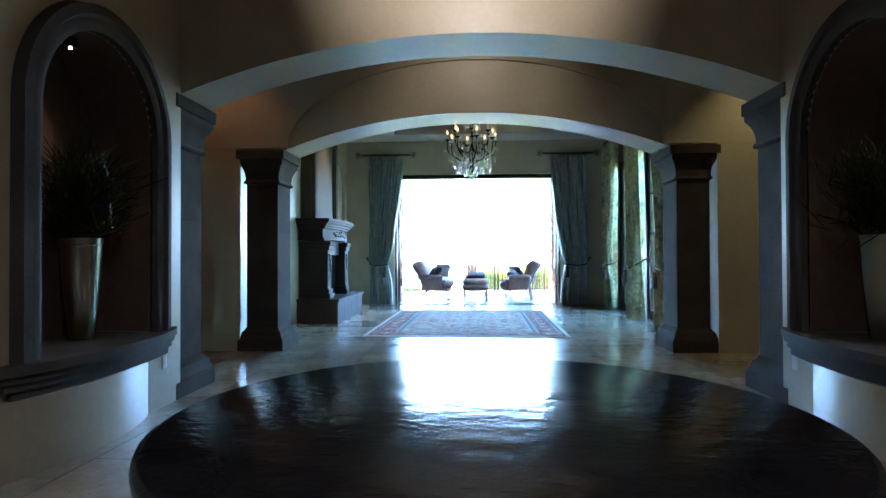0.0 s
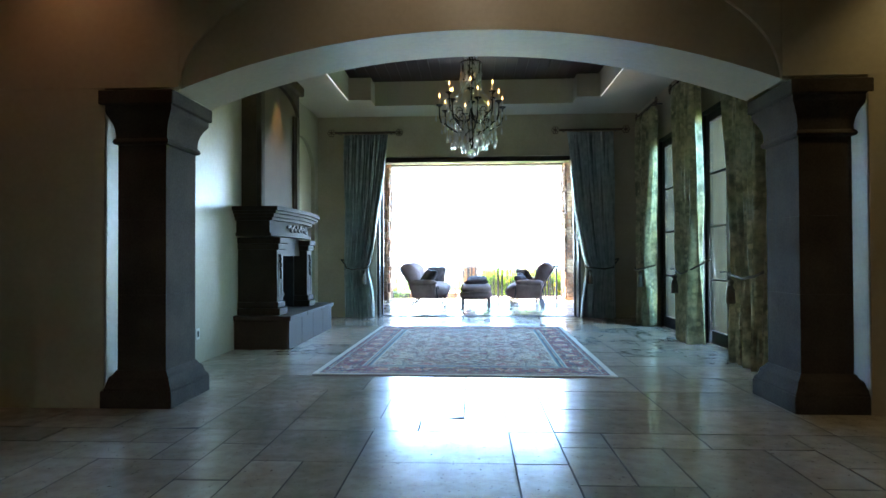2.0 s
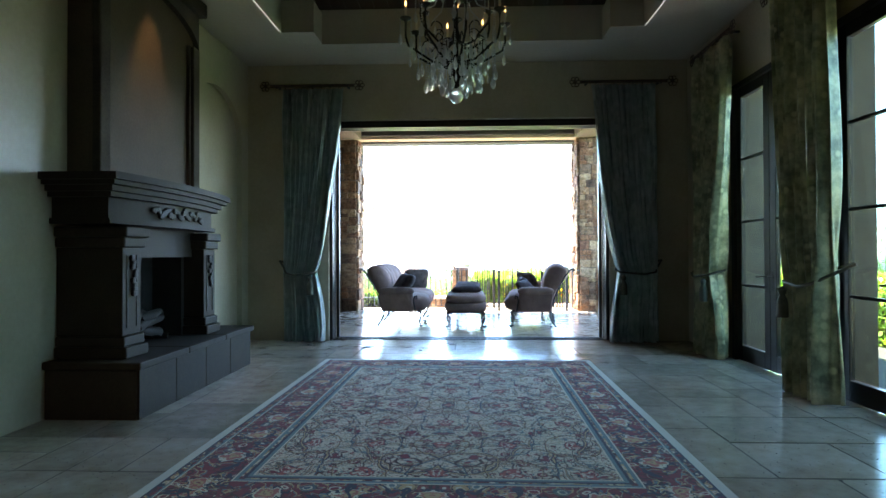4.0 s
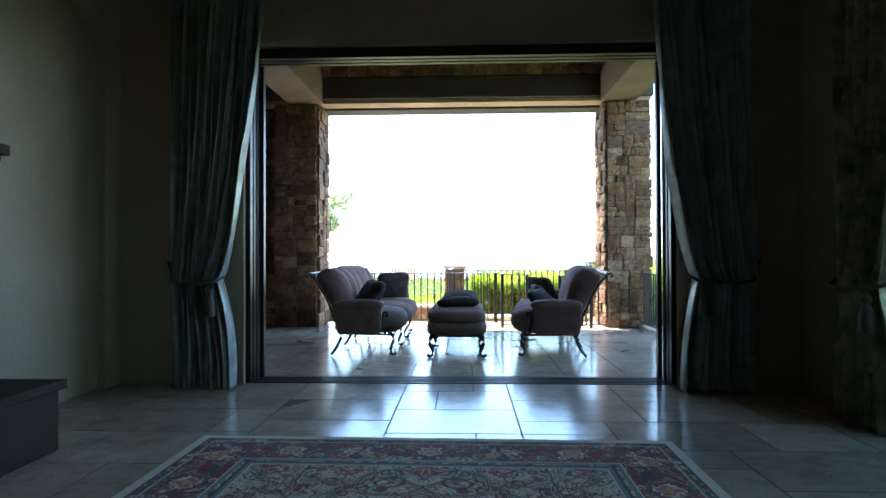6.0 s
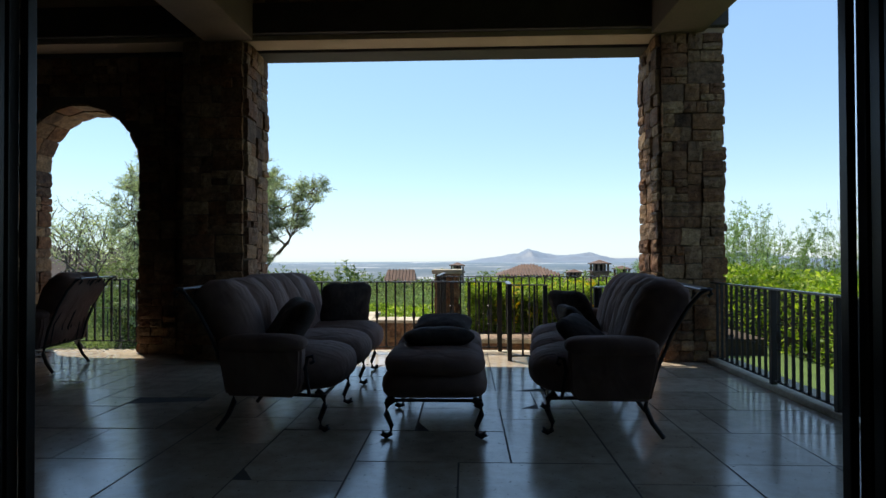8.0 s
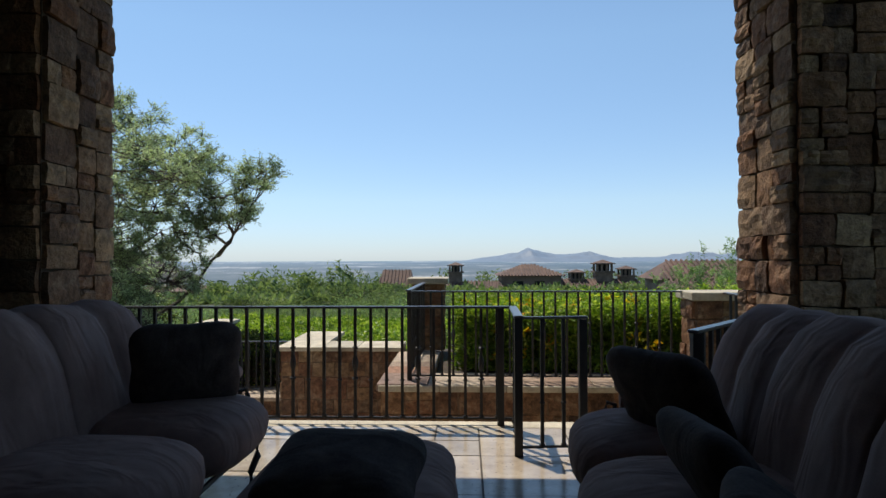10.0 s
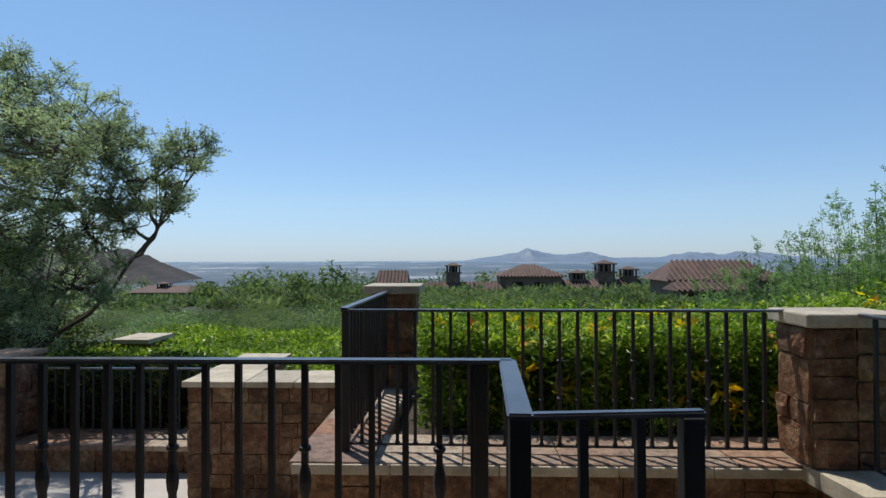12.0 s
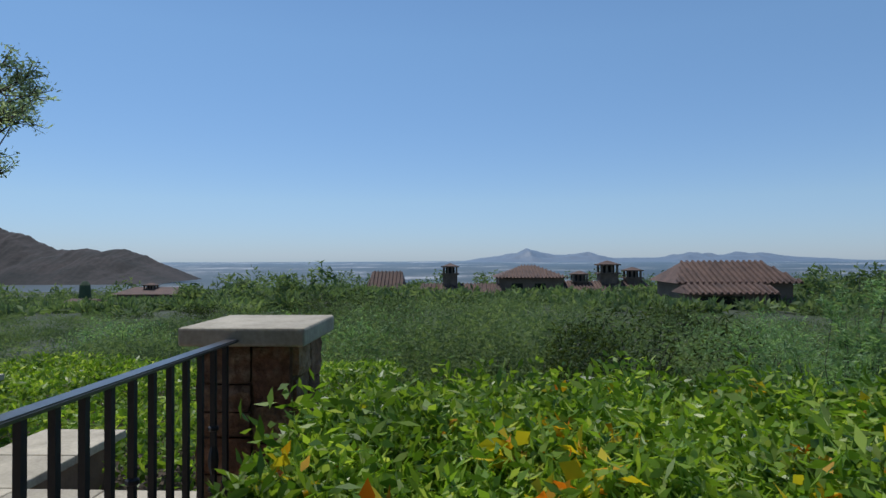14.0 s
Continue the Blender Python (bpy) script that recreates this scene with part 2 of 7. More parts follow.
def tile_material():
    m, nt, bsdf = nodes_of("polished_travertine")
    p = world_pos(nt)
    r = nt.nodes.new("ShaderNodeObjectInfo").outputs["Random"]
    cloud, vein, pits = noise_tex(nt, p, 2.2, 6, 0.65), noise_tex(nt, p, 9, 5, 0.6), noise_tex(nt, p, 38, 3, 0.7)
    col = ramp(nt, maths(nt, "ADD", maths(nt, "MULTIPLY", cloud, 0.6), maths(nt, "MULTIPLY", vein, 0.4)), [(0.33, (0.29, 0.232, 0.175)), (0.52, (0.42, 0.352, 0.272)), (0.7, (0.54, 0.468, 0.38))])
    hsv = node(nt, "ShaderNodeHueSaturation")
    nt.links.new(maths(nt, "ADD", maths(nt, "MULTIPLY", r, 0.36), 0.80), hsv.inputs["Value"])
    nt.links.new(col, hsv.inputs["Color"])
    hole = ramp(nt, pits, [(0.30, (0, 0, 0)), (0.36, (1, 1, 1))])
    nt.links.new(mixc(nt, (0.09, 0.07, 0.055), hsv.outputs[0], hole), bsdf.inputs["Base Color"])
    rr = nt.nodes.new("ShaderNodeMapRange")
    rr.inputs[3].default_value, rr.inputs[4].default_value = 0.08, 0.26
    nt.links.new(vein, rr.inputs[0])
    nt.links.new(rr.outputs[0], bsdf.inputs["Roughness"])
    bsdf.inputs["Specular IOR Level"].default_value = 0.85
    bumped(nt, bsdf, maths(nt, "ADD", maths(nt, "MULTIPLY", hole, 0.5), maths(nt, "MULTIPLY", cloud, 1.4)), 0.28, 0.007)
    return m


def table_material():
    m, nt, bsdf = nodes_of("hammered_black_table")
    p = coords(nt)
    mp = nt.nodes.new("ShaderNodeMapping")
    mp.inputs["Scale"].default_value = (1.0, 1.5, 1.0)
    nt.links.new(p, mp.inputs[0])
    wave, fine = noise_tex(nt, mp.outputs[0], 9.0, 4, 0.6), noise_tex(nt, p, 60, 3, 0.6)
    nt.links.new(ramp(nt, noise_tex(nt, p, 5, 4), [(0.35, (0.007, 0.007, 0.009)), (0.65, (0.015, 0.014, 0.017))]), bsdf.inputs["Base Color"])
    nt.links.new(ramp(nt, fine, [(0.3, (0.11, 0.11, 0.11)), (0.7, (0.24, 0.24, 0.24))]), bsdf.inputs["Roughness"])
    bsdf.inputs["Specular IOR Level"].default_value = 0.15
    bumped(nt, bsdf, maths(nt, "ADD", wave, maths(nt, "MULTIPLY", fine, 0.05)), 0.22, 0.022)
    return m


TABLE = table_material()


def leaf_material(name, stops, shine=0.45, patches=1.6, through_tint=(1.0, 1.0, 0.35)):
    m, nt, bsdf = nodes_of(name)
    r = nt.nodes.new("ShaderNodeNewGeometry").outputs["Random Per Island"]
    col = ramp(nt, r, stops)
    patch = noise_tex(nt, world_pos(nt), patches, 3, 0.6)
    col = mixc(nt, col, ramp(nt, patch, [(0.34, (0.40, 0.47, 0.47)), (0.62, (1.08, 1.08, 1.04))]), 1.0, "MULTIPLY")
    nt.links.new(col, bsdf.inputs["Base Color"])
    bsdf.inputs["Roughness"].default_value = shine
    bsdf.inputs["Specular IOR Level"].default_value = 0.35
    tr = nt.nodes.new("ShaderNodeBsdfTranslucent")
    nt.links.new(mixc(nt, col, through_tint, 1.0, "MULTIPLY"), tr.inputs[0])
    mx = node(nt, "ShaderNodeMixShader", Fac=0.55)
    nt.links.new(bsdf.outputs[0], mx.inputs[1])
    nt.links.new(tr.outputs[0], mx.inputs[2])
    nt.links.new(mx.outputs[0], nt.nodes["Material Output"].inputs[0])
    return m


def glass_material(name, tint=(1, 1, 1), rough=0.0, solid=False):
    m, nt, bsdf = nodes_of(name)
    bsdf.inputs["Base Color"].default_value = (*tint, 1)
    bsdf.inputs["Transmission Weight"].default_value = 1.0
    bsdf.inputs["Roughness"].default_value = rough
    bsdf.inputs["IOR"].default_value = 1.5 if solid else 1.05
    return m


def glow_material(name, colour, strength):
    m, nt, bsdf = nodes_of(name)
    bsdf.inputs["Emission Color"].default_value = (*colour, 1)
    bsdf.inputs["Emission Strength"].default_value = strength
    return m


def silk_material(name, dark, light, sheer=0.14, motif_size=5.5):
    m, nt, bsdf = nodes_of(name)
    p = coords(nt)
    blot, weave = noise_tex(nt, p, 7, 4, 0.6), noise_tex(nt, p, 160, 2)
    v = node(nt, "ShaderNodeTexVoronoi", Scale=motif_size)
    nt.links.new(p, v.inputs["Vector"])
    motif = ramp(nt, v.outputs["Distance"], [(0.18, (1, 1, 1)), (0.32, (0, 0, 0))])
    col = ramp(nt, blot, [(0.35, dark), (0.65, light)])
    nt.links.new(mixc(nt, col, light, motif), bsdf.inputs["Base Color"])
    bsdf.inputs["Roughness"].default_value = 0.30
    bsdf.inputs["Sheen Weight"].default_value = 0.4
    bsdf.inputs["Metallic"].default_value = 0.15
    bumped(nt, bsdf, maths(nt, "ADD", blot, maths(nt, "MULTIPLY", weave, 0.4)), 0.35, 0.004)
    tr = nt.nodes.new("ShaderNodeBsdfTranslucent")
    tr.inputs[0].default_value = (*light, 1)
    mx = node(nt, "ShaderNodeMixShader", Fac=sheer)
    nt.links.new(bsdf.outputs[0], mx.inputs[1])
    nt.links.new(tr.outputs[0], mx.inputs[2])
    nt.links.new(mx.outputs[0], nt.nodes["Material Output"].inputs[0])
    return m


def rug_material(hx, hy):
    """A Persian carpet: pale selvedge, red border with motifs between guard stripes, cream field with mirrored ornament."""
    m, nt, bsdf = nodes_of("persian_rug")
    sep = nt.nodes.new("ShaderNodeSeparateXYZ")
    nt.links.new(coords(nt), sep.inputs[0])
    ax, ay = maths(nt, "ABSOLUTE", sep.outputs[0]), maths(nt, "ABSOLUTE", sep.outputs[1])
    edge = maths(nt, "MINIMUM", maths(nt, "SUBTRACT", hx, ax), maths(nt, "SUBTRACT", hy, ay))
    com = nt.nodes.new("ShaderNodeCombineXYZ")
    nt.links.new(ax, com.inputs[0])
    nt.links.new(ay, com.inputs[1])
    warp = nt.nodes.new("ShaderNodeVectorMath")
    warp.operation = "MULTIPLY_ADD"
    nz = node(nt, "ShaderNodeTexNoise", Scale=5.0, Detail=2)
    nt.links.new(com.outputs[0], nz.inputs["Vector"])
    nt.links.new(nz.outputs["Color"], warp.inputs[0])
    warp.inputs[1].default_value = (0.10, 0.10, 0)
    nt.links.new(com.outputs[0], warp.inputs[2])

    def vor(scale, feature):
        v = nt.nodes.new("ShaderNodeTexVoronoi")
        v.feature = feature
        v.inputs["Scale"].default_value = scale
        nt.links.new(warp.outputs[0], v.inputs["Vector"])
        return v

    big, mid, fine = vor(1.7, "F1"), vor(9.5, "F1"), vor(30, "F1")
    frame_lines = vor(2.6, "DISTANCE_TO_EDGE")
    vine = noise_tex(nt, warp.outputs[0], 4.2, 2, 0.5)
    vine2 = noise_tex(nt, warp.outputs[0], 9.0, 2, 0.5)

    def band(src, lo, hi):
        return maths(nt, "MULTIPLY", maths(nt, "GREATER_THAN", src, lo), maths(nt, "LESS_THAN", src, hi))

    cream, red, navy, teal, brown, gold = (0.74, 0.64, 0.48), (0.25, 0.044, 0.060), (0.055, 0.055, 0.085), (0.17, 0.24, 0.25), (0.075, 0.040, 0.040), (0.58, 0.38, 0.20)
    hue = nt.nodes.new("ShaderNodeSeparateColor")
    nt.links.new(mid.outputs["Color"], hue.inputs[0])
    motif = ramp(nt, hue.outputs[0], [(0.0, red), (0.32, red), (0.5, navy), (0.62, teal), (0.75, red), (0.86, gold), (1.0, red)])
    hue2 = nt.nodes.new("ShaderNodeSeparateColor")
    nt.links.new(fine.outputs["Color"], hue2.inputs[0])
    speck = ramp(nt, hue2.outputs[0], [(0.0, cream), (0.22, gold), (0.42, red), (0.60, brown), (0.75, teal), (0.9, gold), (1.0, cream)])
    vine3 = noise_tex(nt, warp.outputs[0], 17.0, 2, 0.5)
    def ornament(ground, size):
        c = mixc(nt, ground, brown, band(vine, 0.490, 0.512))
        c = mixc(nt, c, teal, band(vine2, 0.486, 0.510))
        c = mixc(nt, c, speck, band(fine.outputs["Distance"], 0.0, 0.22))
        c = mixc(nt, c, brown, band(vine3, 0.493, 0.506))
        c = mixc(nt, c, motif, band(mid.outputs["Distance"], 0.0, size))
        c = mixc(nt, c, cream, band(mid.outputs["Distance"], size * 0.42, size * 0.60))
        c = mixc(nt, c, brown, band(mid.outputs["Distance"], size, size + 0.035))
        return c
    field = ornament((0.72, 0.60, 0.44), 0.27)
    lines = frame_lines.outputs["Distance"]
    field = mixc(nt, field, gold, band(lines, 0.0, 0.006))
    field = mixc(nt, field, navy, band(lines, 0.006, 0.016))
    field = mixc(nt, field, brown, band(lines, 0.050, 0.058))
    vine4 = noise_tex(nt, warp.outputs[0], 13.0, 2, 0.5)
    field = mixc(nt, field, red, band(vine4, 0.560, 0.585))
    field = mixc(nt, field, (0.36, 0.25, 0.17), band(vine4, 0.40, 0.425))
    field = mixc(nt, field, navy, band(big.outputs["Distance"], 0.300, 0.318))
    field = mixc(nt, field, gold, band(big.outputs["Distance"], 0.318, 0.332))
    field = mixc(nt, field, brown, band(big.outputs["Distance"], 0.332, 0.342))
    field = mixc(nt, field, brown, band(big.outputs["Distance"], 0.150, 0.168))
    field = mixc(nt, field, red, band(big.outputs["Distance"], 0.03, 0.12))
    # linked cartouches and rosettes, mirrored about both axes
    cu, cv = maths(nt, "COSINE", maths(nt, "MULTIPLY", ax, 7.6)), maths(nt, "COSINE", maths(nt, "MULTIPLY", ay, 6.4))
    cc = maths(nt, "ADD", maths(nt, "MULTIPLY", cu, cv), maths(nt, "MULTIPLY", maths(nt, "SUBTRACT", vine, 0.5), 0.9))
    ring2 = maths(nt, "ADD", maths(nt, "MULTIPLY", cu, cu), maths(nt, "MULTIPLY", cv, cv))
    ring2 = maths(nt, "ADD", ring2, maths(nt, "MULTIPLY", maths(nt, "SUBTRACT", vine3, 0.5), 0.7))
    for lo, hi, c in ((0.29, 0.335, brown), (0.335, 0.36, gold), (-0.36, -0.335, teal), (-0.335, -0.29, navy)):
        field = mixc(nt, field, c, band(cc, lo, hi))
    for lo, hi, c in ((1.80, 1.85, navy), (1.85, 1.94, (0.42, 0.10, 0.09)), (1.94, 1.99, cream), (1.99, 2.3, red), (-0.5, 0.04, red), (0.04, 0.07, navy)):
        field = mixc(nt, field, c, band(ring2, lo, hi))
    edge_col = ornament(red, 0.40)
    along = mixc(nt, ax, ay, maths(nt, "LESS_THAN", maths(nt, "SUBTRACT", hx, ax), maths(nt, "SUBTRACT", hy, ay)))
    swing = maths(nt, "MULTIPLY", maths(nt, "SINE", maths(nt, "MULTIPLY", along, 7.5)), 0.133)
    across = maths(nt, "SUBTRACT", edge, 0.27)
    boss = maths(nt, "SQRT", maths(nt, "ADD", maths(nt, "MULTIPLY", swing, swing), maths(nt, "MULTIPLY", across, across)))
    boss = maths(nt, "ADD", boss, maths(nt, "MULTIPLY", maths(nt, "SUBTRACT", vine3, 0.5), 0.16))
    for lo, hi, c in ((0.0, 0.028, gold), (0.028, 0.055, (0.50, 0.16, 0.13)), (0.055, 0.072, cream), (0.072, 0.088, navy)):
        edge_col = mixc(nt, edge_col, c, band(boss, lo, hi))
    edge_col = mixc(nt, edge_col, gold, band(vine2, 0.455, 0.480))
    edge_col = mixc(nt, edge_col, navy, band(vine, 0.43, 0.465))
    col = mixc(nt, edge_col, field, maths(nt, "GREATER_THAN", edge, 0.52))
    for lo, hi, c in ((0.0, 0.060, (0.66, 0.62, 0.53)), (0.060, 0.072, navy), (0.108, 0.118, teal), (0.118, 0.124, cream), (0.420, 0.430, cream), (0.430, 0.452, teal), (0.452, 0.470, speck), (0.470, 0.488, navy), (0.488, 0.510, teal), (0.510, 0.52, cream)):
        col = mixc(nt, col, c, band(edge, lo, hi))
    worn = noise_tex(nt, coords(nt), 1.6, 5, 0.6)
    col = mixc(nt, col, (0.50, 0.43, 0.37), maths(nt, "MULTIPLY", worn, 0.26))
    nt.links.new(col, bsdf.inputs["Base Color"])
    bsdf.inputs["Roughness"].default_value = 0.95
    bsdf.inputs["Specular IOR Level"].default_value = 0.15
    bumped(nt, bsdf, noise_tex(nt, coords(nt), 220, 2), 0.6, 0.004)
    return m


def ground_material():
    m, nt, bsdf = nodes_of("desert_ground")
    p = world_pos(nt)
    f, g = noise_tex(nt, p, 0.02, 8, 0.7), noise_tex(nt, p, 0.35, 5, 0.6)
    col = ramp(nt, maths(nt, "ADD", maths(nt, "MULTIPLY", f, 0.7), maths(nt, "MULTIPLY", g, 0.3)), [(0.36, (0.030, 0.042, 0.020)), (0.55, (0.065, 0.075, 0.040)), (0.66, (0.085, 0.080, 0.055)), (0.8, (0.14, 0.12, 0.09))])
    nt.links.new(col, bsdf.inputs["Base Color"])
    bsdf.inputs["Roughness"].default_value = 0.95
    bumped(nt, bsdf, g, 0.6, 0.1)
    return m


STONE, TILE = stone_material("rustic_stone", LEDGE), tile_material()
FLAGSTONE = stone_material("red_flagstone", FLAGS, 0.2, 0.006)
GROUND = ground_material()
HEDGE_LEAF = leaf_material("hedge_leaf", [(0.0, (0.10, 0.205, 0.030)), (0.5, (0.27, 0.43, 0.056)), (0.85, (0.46, 0.60, 0.11)), (1.0, (0.68, 0.74, 0.32))], 0.38)
TREE_LEAF = leaf_material("tree_leaf", [(0.0, (0.30, 0.36, 0.19)), (0.5, (0.48, 0.55, 0.32)), (1.0, (0.66, 0.71, 0.50))], 0.5, 1.6, (0.9, 1.0, 0.7))
# tree shade is put into this dark green; the dark desert bushes share it
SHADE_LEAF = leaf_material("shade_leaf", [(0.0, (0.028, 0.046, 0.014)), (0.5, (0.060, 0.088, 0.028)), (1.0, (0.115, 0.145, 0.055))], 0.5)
BRUSH_LEAF = leaf_material("brush_leaf", [(0.0, (0.135, 0.20, 0.080)), (0.5, (0.19, 0.265, 0.108)), (1.0, (0.27, 0.335, 0.155))], 0.7, 0.42, (1.0, 1.0, 0.6))
FEATHER_LEAF = leaf_material("feathery_leaf", [(0.0, (0.19, 0.32, 0.12)), (0.5, (0.28, 0.45, 0.18)), (1.0, (0.42, 0.57, 0.28))], 0.5, 1.6, (1.0, 1.0, 0.6))
PETAL = leaf_material("orange_petal", [(0.0, (0.80, 0.20, 0.02)), (0.3, (0.85, 0.40, 0.02)), (0.5, (0.85, 0.62, 0.04)), (1.0, (0.80, 0.70, 0.06))], 0.5)
SILK = silk_material("sage_silk", (0.235, 0.285, 0.275), (0.46, 0.52, 0.49))
SILK_GOLD = silk_material("green_gold_silk", (0.10, 0.115, 0.075), (0.60, 0.56, 0.34), 0.17, 9.0)
CORD = surface("braided_cord", (0.055, 0.050, 0.036), (0.11, 0.098, 0.068), (0.6, 0.8), 20, 160, 0.8, 0.003)
def pane_material():
    """Thin grey-green sun-control glass: tinted and clear, with a little mirror gloss."""
    m, nt, bsdf = nodes_of("tinted_window_pane")
    see, gloss = nt.nodes.new("ShaderNodeBsdfTransparent"), nt.nodes.new("ShaderNodeBsdfGlossy")
    see.inputs[0].default_value = (0.62, 0.70, 0.66, 1)
    gloss.inputs["Roughness"].default_value = 0.01
    mx = node(nt, "ShaderNodeMixShader", Fac=0.07)
    nt.links.new(see.outputs[0], mx.inputs[1])
    nt.links.new(gloss.outputs[0], mx.inputs[2])
    nt.links.new(mx.outputs[0], nt.nodes["Material Output"].inputs[0])
    return m


PANE = pane_material()
CRYSTAL = glass_material("cut_crystal", (0.98, 0.99, 1.0), 0.03, True)
CRYSTAL.node_tree.nodes["Principled BSDF"].inputs["Transmission Weight"].default_value = 0.5
FLAME = glow_material("candle_bulb", (1.0, 0.50, 0.16), 0.22)
DOWNLIGHT = glow_material("downlight_lens", (1.0, 0.75, 0.4), 0.5)
WAX = surface("ivory_candle", (0.55, 0.47, 0.33), (0.63, 0.55, 0.40), (0.4, 0.5), 5, 40, 0)
GRASS_BLADE = leaf_material("dark_grass", [(0.0, (0.006, 0.010, 0.005)), (1.0, (0.016, 0.024, 0.010))], 0.5)


# ---- builders ----
def part(name, bm, material, parent, label=""):
    """One mesh object from a bmesh, under a thing or a part."""
    me = bpy.data.meshes.new(name)
    bm.to_mesh(me)
    bm.free()
    me.materials.append(material)
    ob = new(name, me)
    if parent is not None:
        ob.parent = parent
        ob.matrix_parent_inverse = parent.matrix_world.inverted()
    return tagged(ob, label)


def smooth(ob, angle=40):
    ob.data.polygons.foreach_set("use_smooth", [True] * len(ob.data.polygons))
    ob.data.set_sharp_from_angle(angle=radians(angle))
    return ob


def thing(name, place, label, category, group=""):
    ob = new(name)
    ob.empty_display_size = 0.1
    ob.matrix_world = place if isinstance(place, Matrix) else Matrix.Translation(place)
    bpy.context.view_layer.update()
    return tagged(ob, label, category, group)


def structure(name, bm, material, label):
    return tagged(part(name, bm, material, None), label, "structure", "", "structure")


def box(bm, x0, x1, y0, y1, z0, z1, bevel=0.0):
    vs = [bm.verts.new((x, y, z)) for z in (z0, z1) for y in (y0, y1) for x in (x0, x1)]
    fs = [bm.faces.new([vs[k] for k in q]) for q in ((0, 2, 3, 1), (4, 5, 7, 6), (0, 1, 5, 4), (2, 6, 7, 3), (0, 4, 6, 2), (1, 3, 7, 5))]
    if bevel:
        es = list({e for f in fs for e in f.edges})
        bmesh.ops.bevel(bm, geom=es, offset=bevel, segments=2, affect="EDGES", profile=0.5)
    return bm


def boxed(x0, x1, y0, y1, z0, z1, bevel=0.0):
    return box(bmesh.new(), x0, x1, y0, y1, z0, z1, bevel)


def tube(bm, pts, r, n=8, closed=False, taper=None):
    """A round bar along points; taper: a radius factor for each point."""
    pts = [Vector(p) for p in pts]
    rings = []
    for k, p in enumerate(pts):
        a, b = pts[max(k - 1, 0)], pts[min(k + 1, len(pts) - 1)]
        if closed:
            a, b = pts[k - 1], pts[(k + 1) % len(pts)]
        d = (b - a).normalized()
        side = d.cross((0, 0, 1))
        side = side.normalized() if side.length > 1e-3 else Vector((1, 0, 0))
        up = side.cross(d).normalized()
        rr = r * (taper[k] if taper else 1)
        rings.append([bm.verts.new(p + rr * (math.cos(t) * side + math.sin(t) * up)) for t in (2 * math.pi * j / n for j in range(n))])
    m = len(rings)
    for k in range(m if closed else m - 1):
        for j in range(n):
            bm.faces.new((rings[k][j], rings[k][(j + 1) % n], rings[(k + 1) % m][(j + 1) % n], rings[(k + 1) % m][j]))
    if not closed:
        bm.faces.new(rings[0][::-1])
        bm.faces.new(rings[-1])
    return bm


def lathe(bm, profile, n=24, at=(0, 0, 0)):
    """Turns (radius, height) pairs about the vertical."""
    rings = [[bm.verts.new((at[0] + r * math.cos(2 * math.pi * j / n), at[1] + r * math.sin(2 * math.pi * j / n), at[2] + z)) for j in range(n)] for r, z in profile]
    for a, b in zip(rings, rings[1:]):
        for j in range(n):
            bm.faces.new((a[j], a[(j + 1) % n], b[(j + 1) % n], b[j]))
    bm.faces.new(rings[0][::-1])
    bm.faces.new(rings[-1])
    return bm


def prism(bm, outline, lo, hi, axis="z"):
    """A closed outline of (a, b) pairs drawn out along an axis."""
    def at(a, b, c):
        return {"z": (a, b, c), "y": (a, c, b), "x": (c, a, b)}[axis]
    low, high = [bm.verts.new(at(a, b, lo)) for a, b in outline], [bm.verts.new(at(a, b, hi)) for a, b in outline]
    n = len(outline)
    bm.faces.new(low)
    bm.faces.new(high[::-1])
    for k in range(n):
        bm.faces.new((low[k], high[k], high[(k + 1) % n], low[(k + 1) % n]))
    bmesh.ops.recalc_face_normals(bm, faces=bm.faces[:])
    return bm


def cushion(bm, centre, size, turn=None, e=0.45, pinch=0.0, nu=28, nv=14):
    """A stuffed superellipsoid; pinch: how far its corners are drawn out and its middle puffed."""
    turn = turn or Matrix.Identity(3)
    def sp(v, p):
        return math.copysign(abs(v) ** p, v)
    rings = []
    for i in range(nv + 1):
        ph = -math.pi / 2 + math.pi * i / nv
        ring = []
        for j in range(nu):
            th = 2 * math.pi * j / nu
            x, y, z = sp(math.cos(ph), 0.6) * sp(math.cos(th), e), sp(math.cos(ph), 0.6) * sp(math.sin(th), e), sp(math.sin(ph), 0.8)
            k = 1 + pinch * (x * x * y * y) - pinch * 0.35 * (1 - abs(x * y))
            zz = z * (1 - 0.75 * pinch * 2 * max(abs(x), abs(y)) ** 4 if pinch else 1)
            q = Vector((x * k * size[0] / 2, y * k * size[1] / 2, zz * size[2] / 2))
            q += 0.02 * size[2] * noise.noise_vector(q * 9 + Vector(centre))
            ring.append(bm.verts.new(Vector(centre) + turn @ q))
        rings.append(ring)
    for a, b in zip(rings, rings[1:]):
        for j in range(nu):
            bm.faces.new((a[j], a[(j + 1) % nu], b[(j + 1) % nu], b[j]))
    bmesh.ops.remove_doubles(bm, verts=rings[0] + rings[-1], dist=1e-5)
    return bm


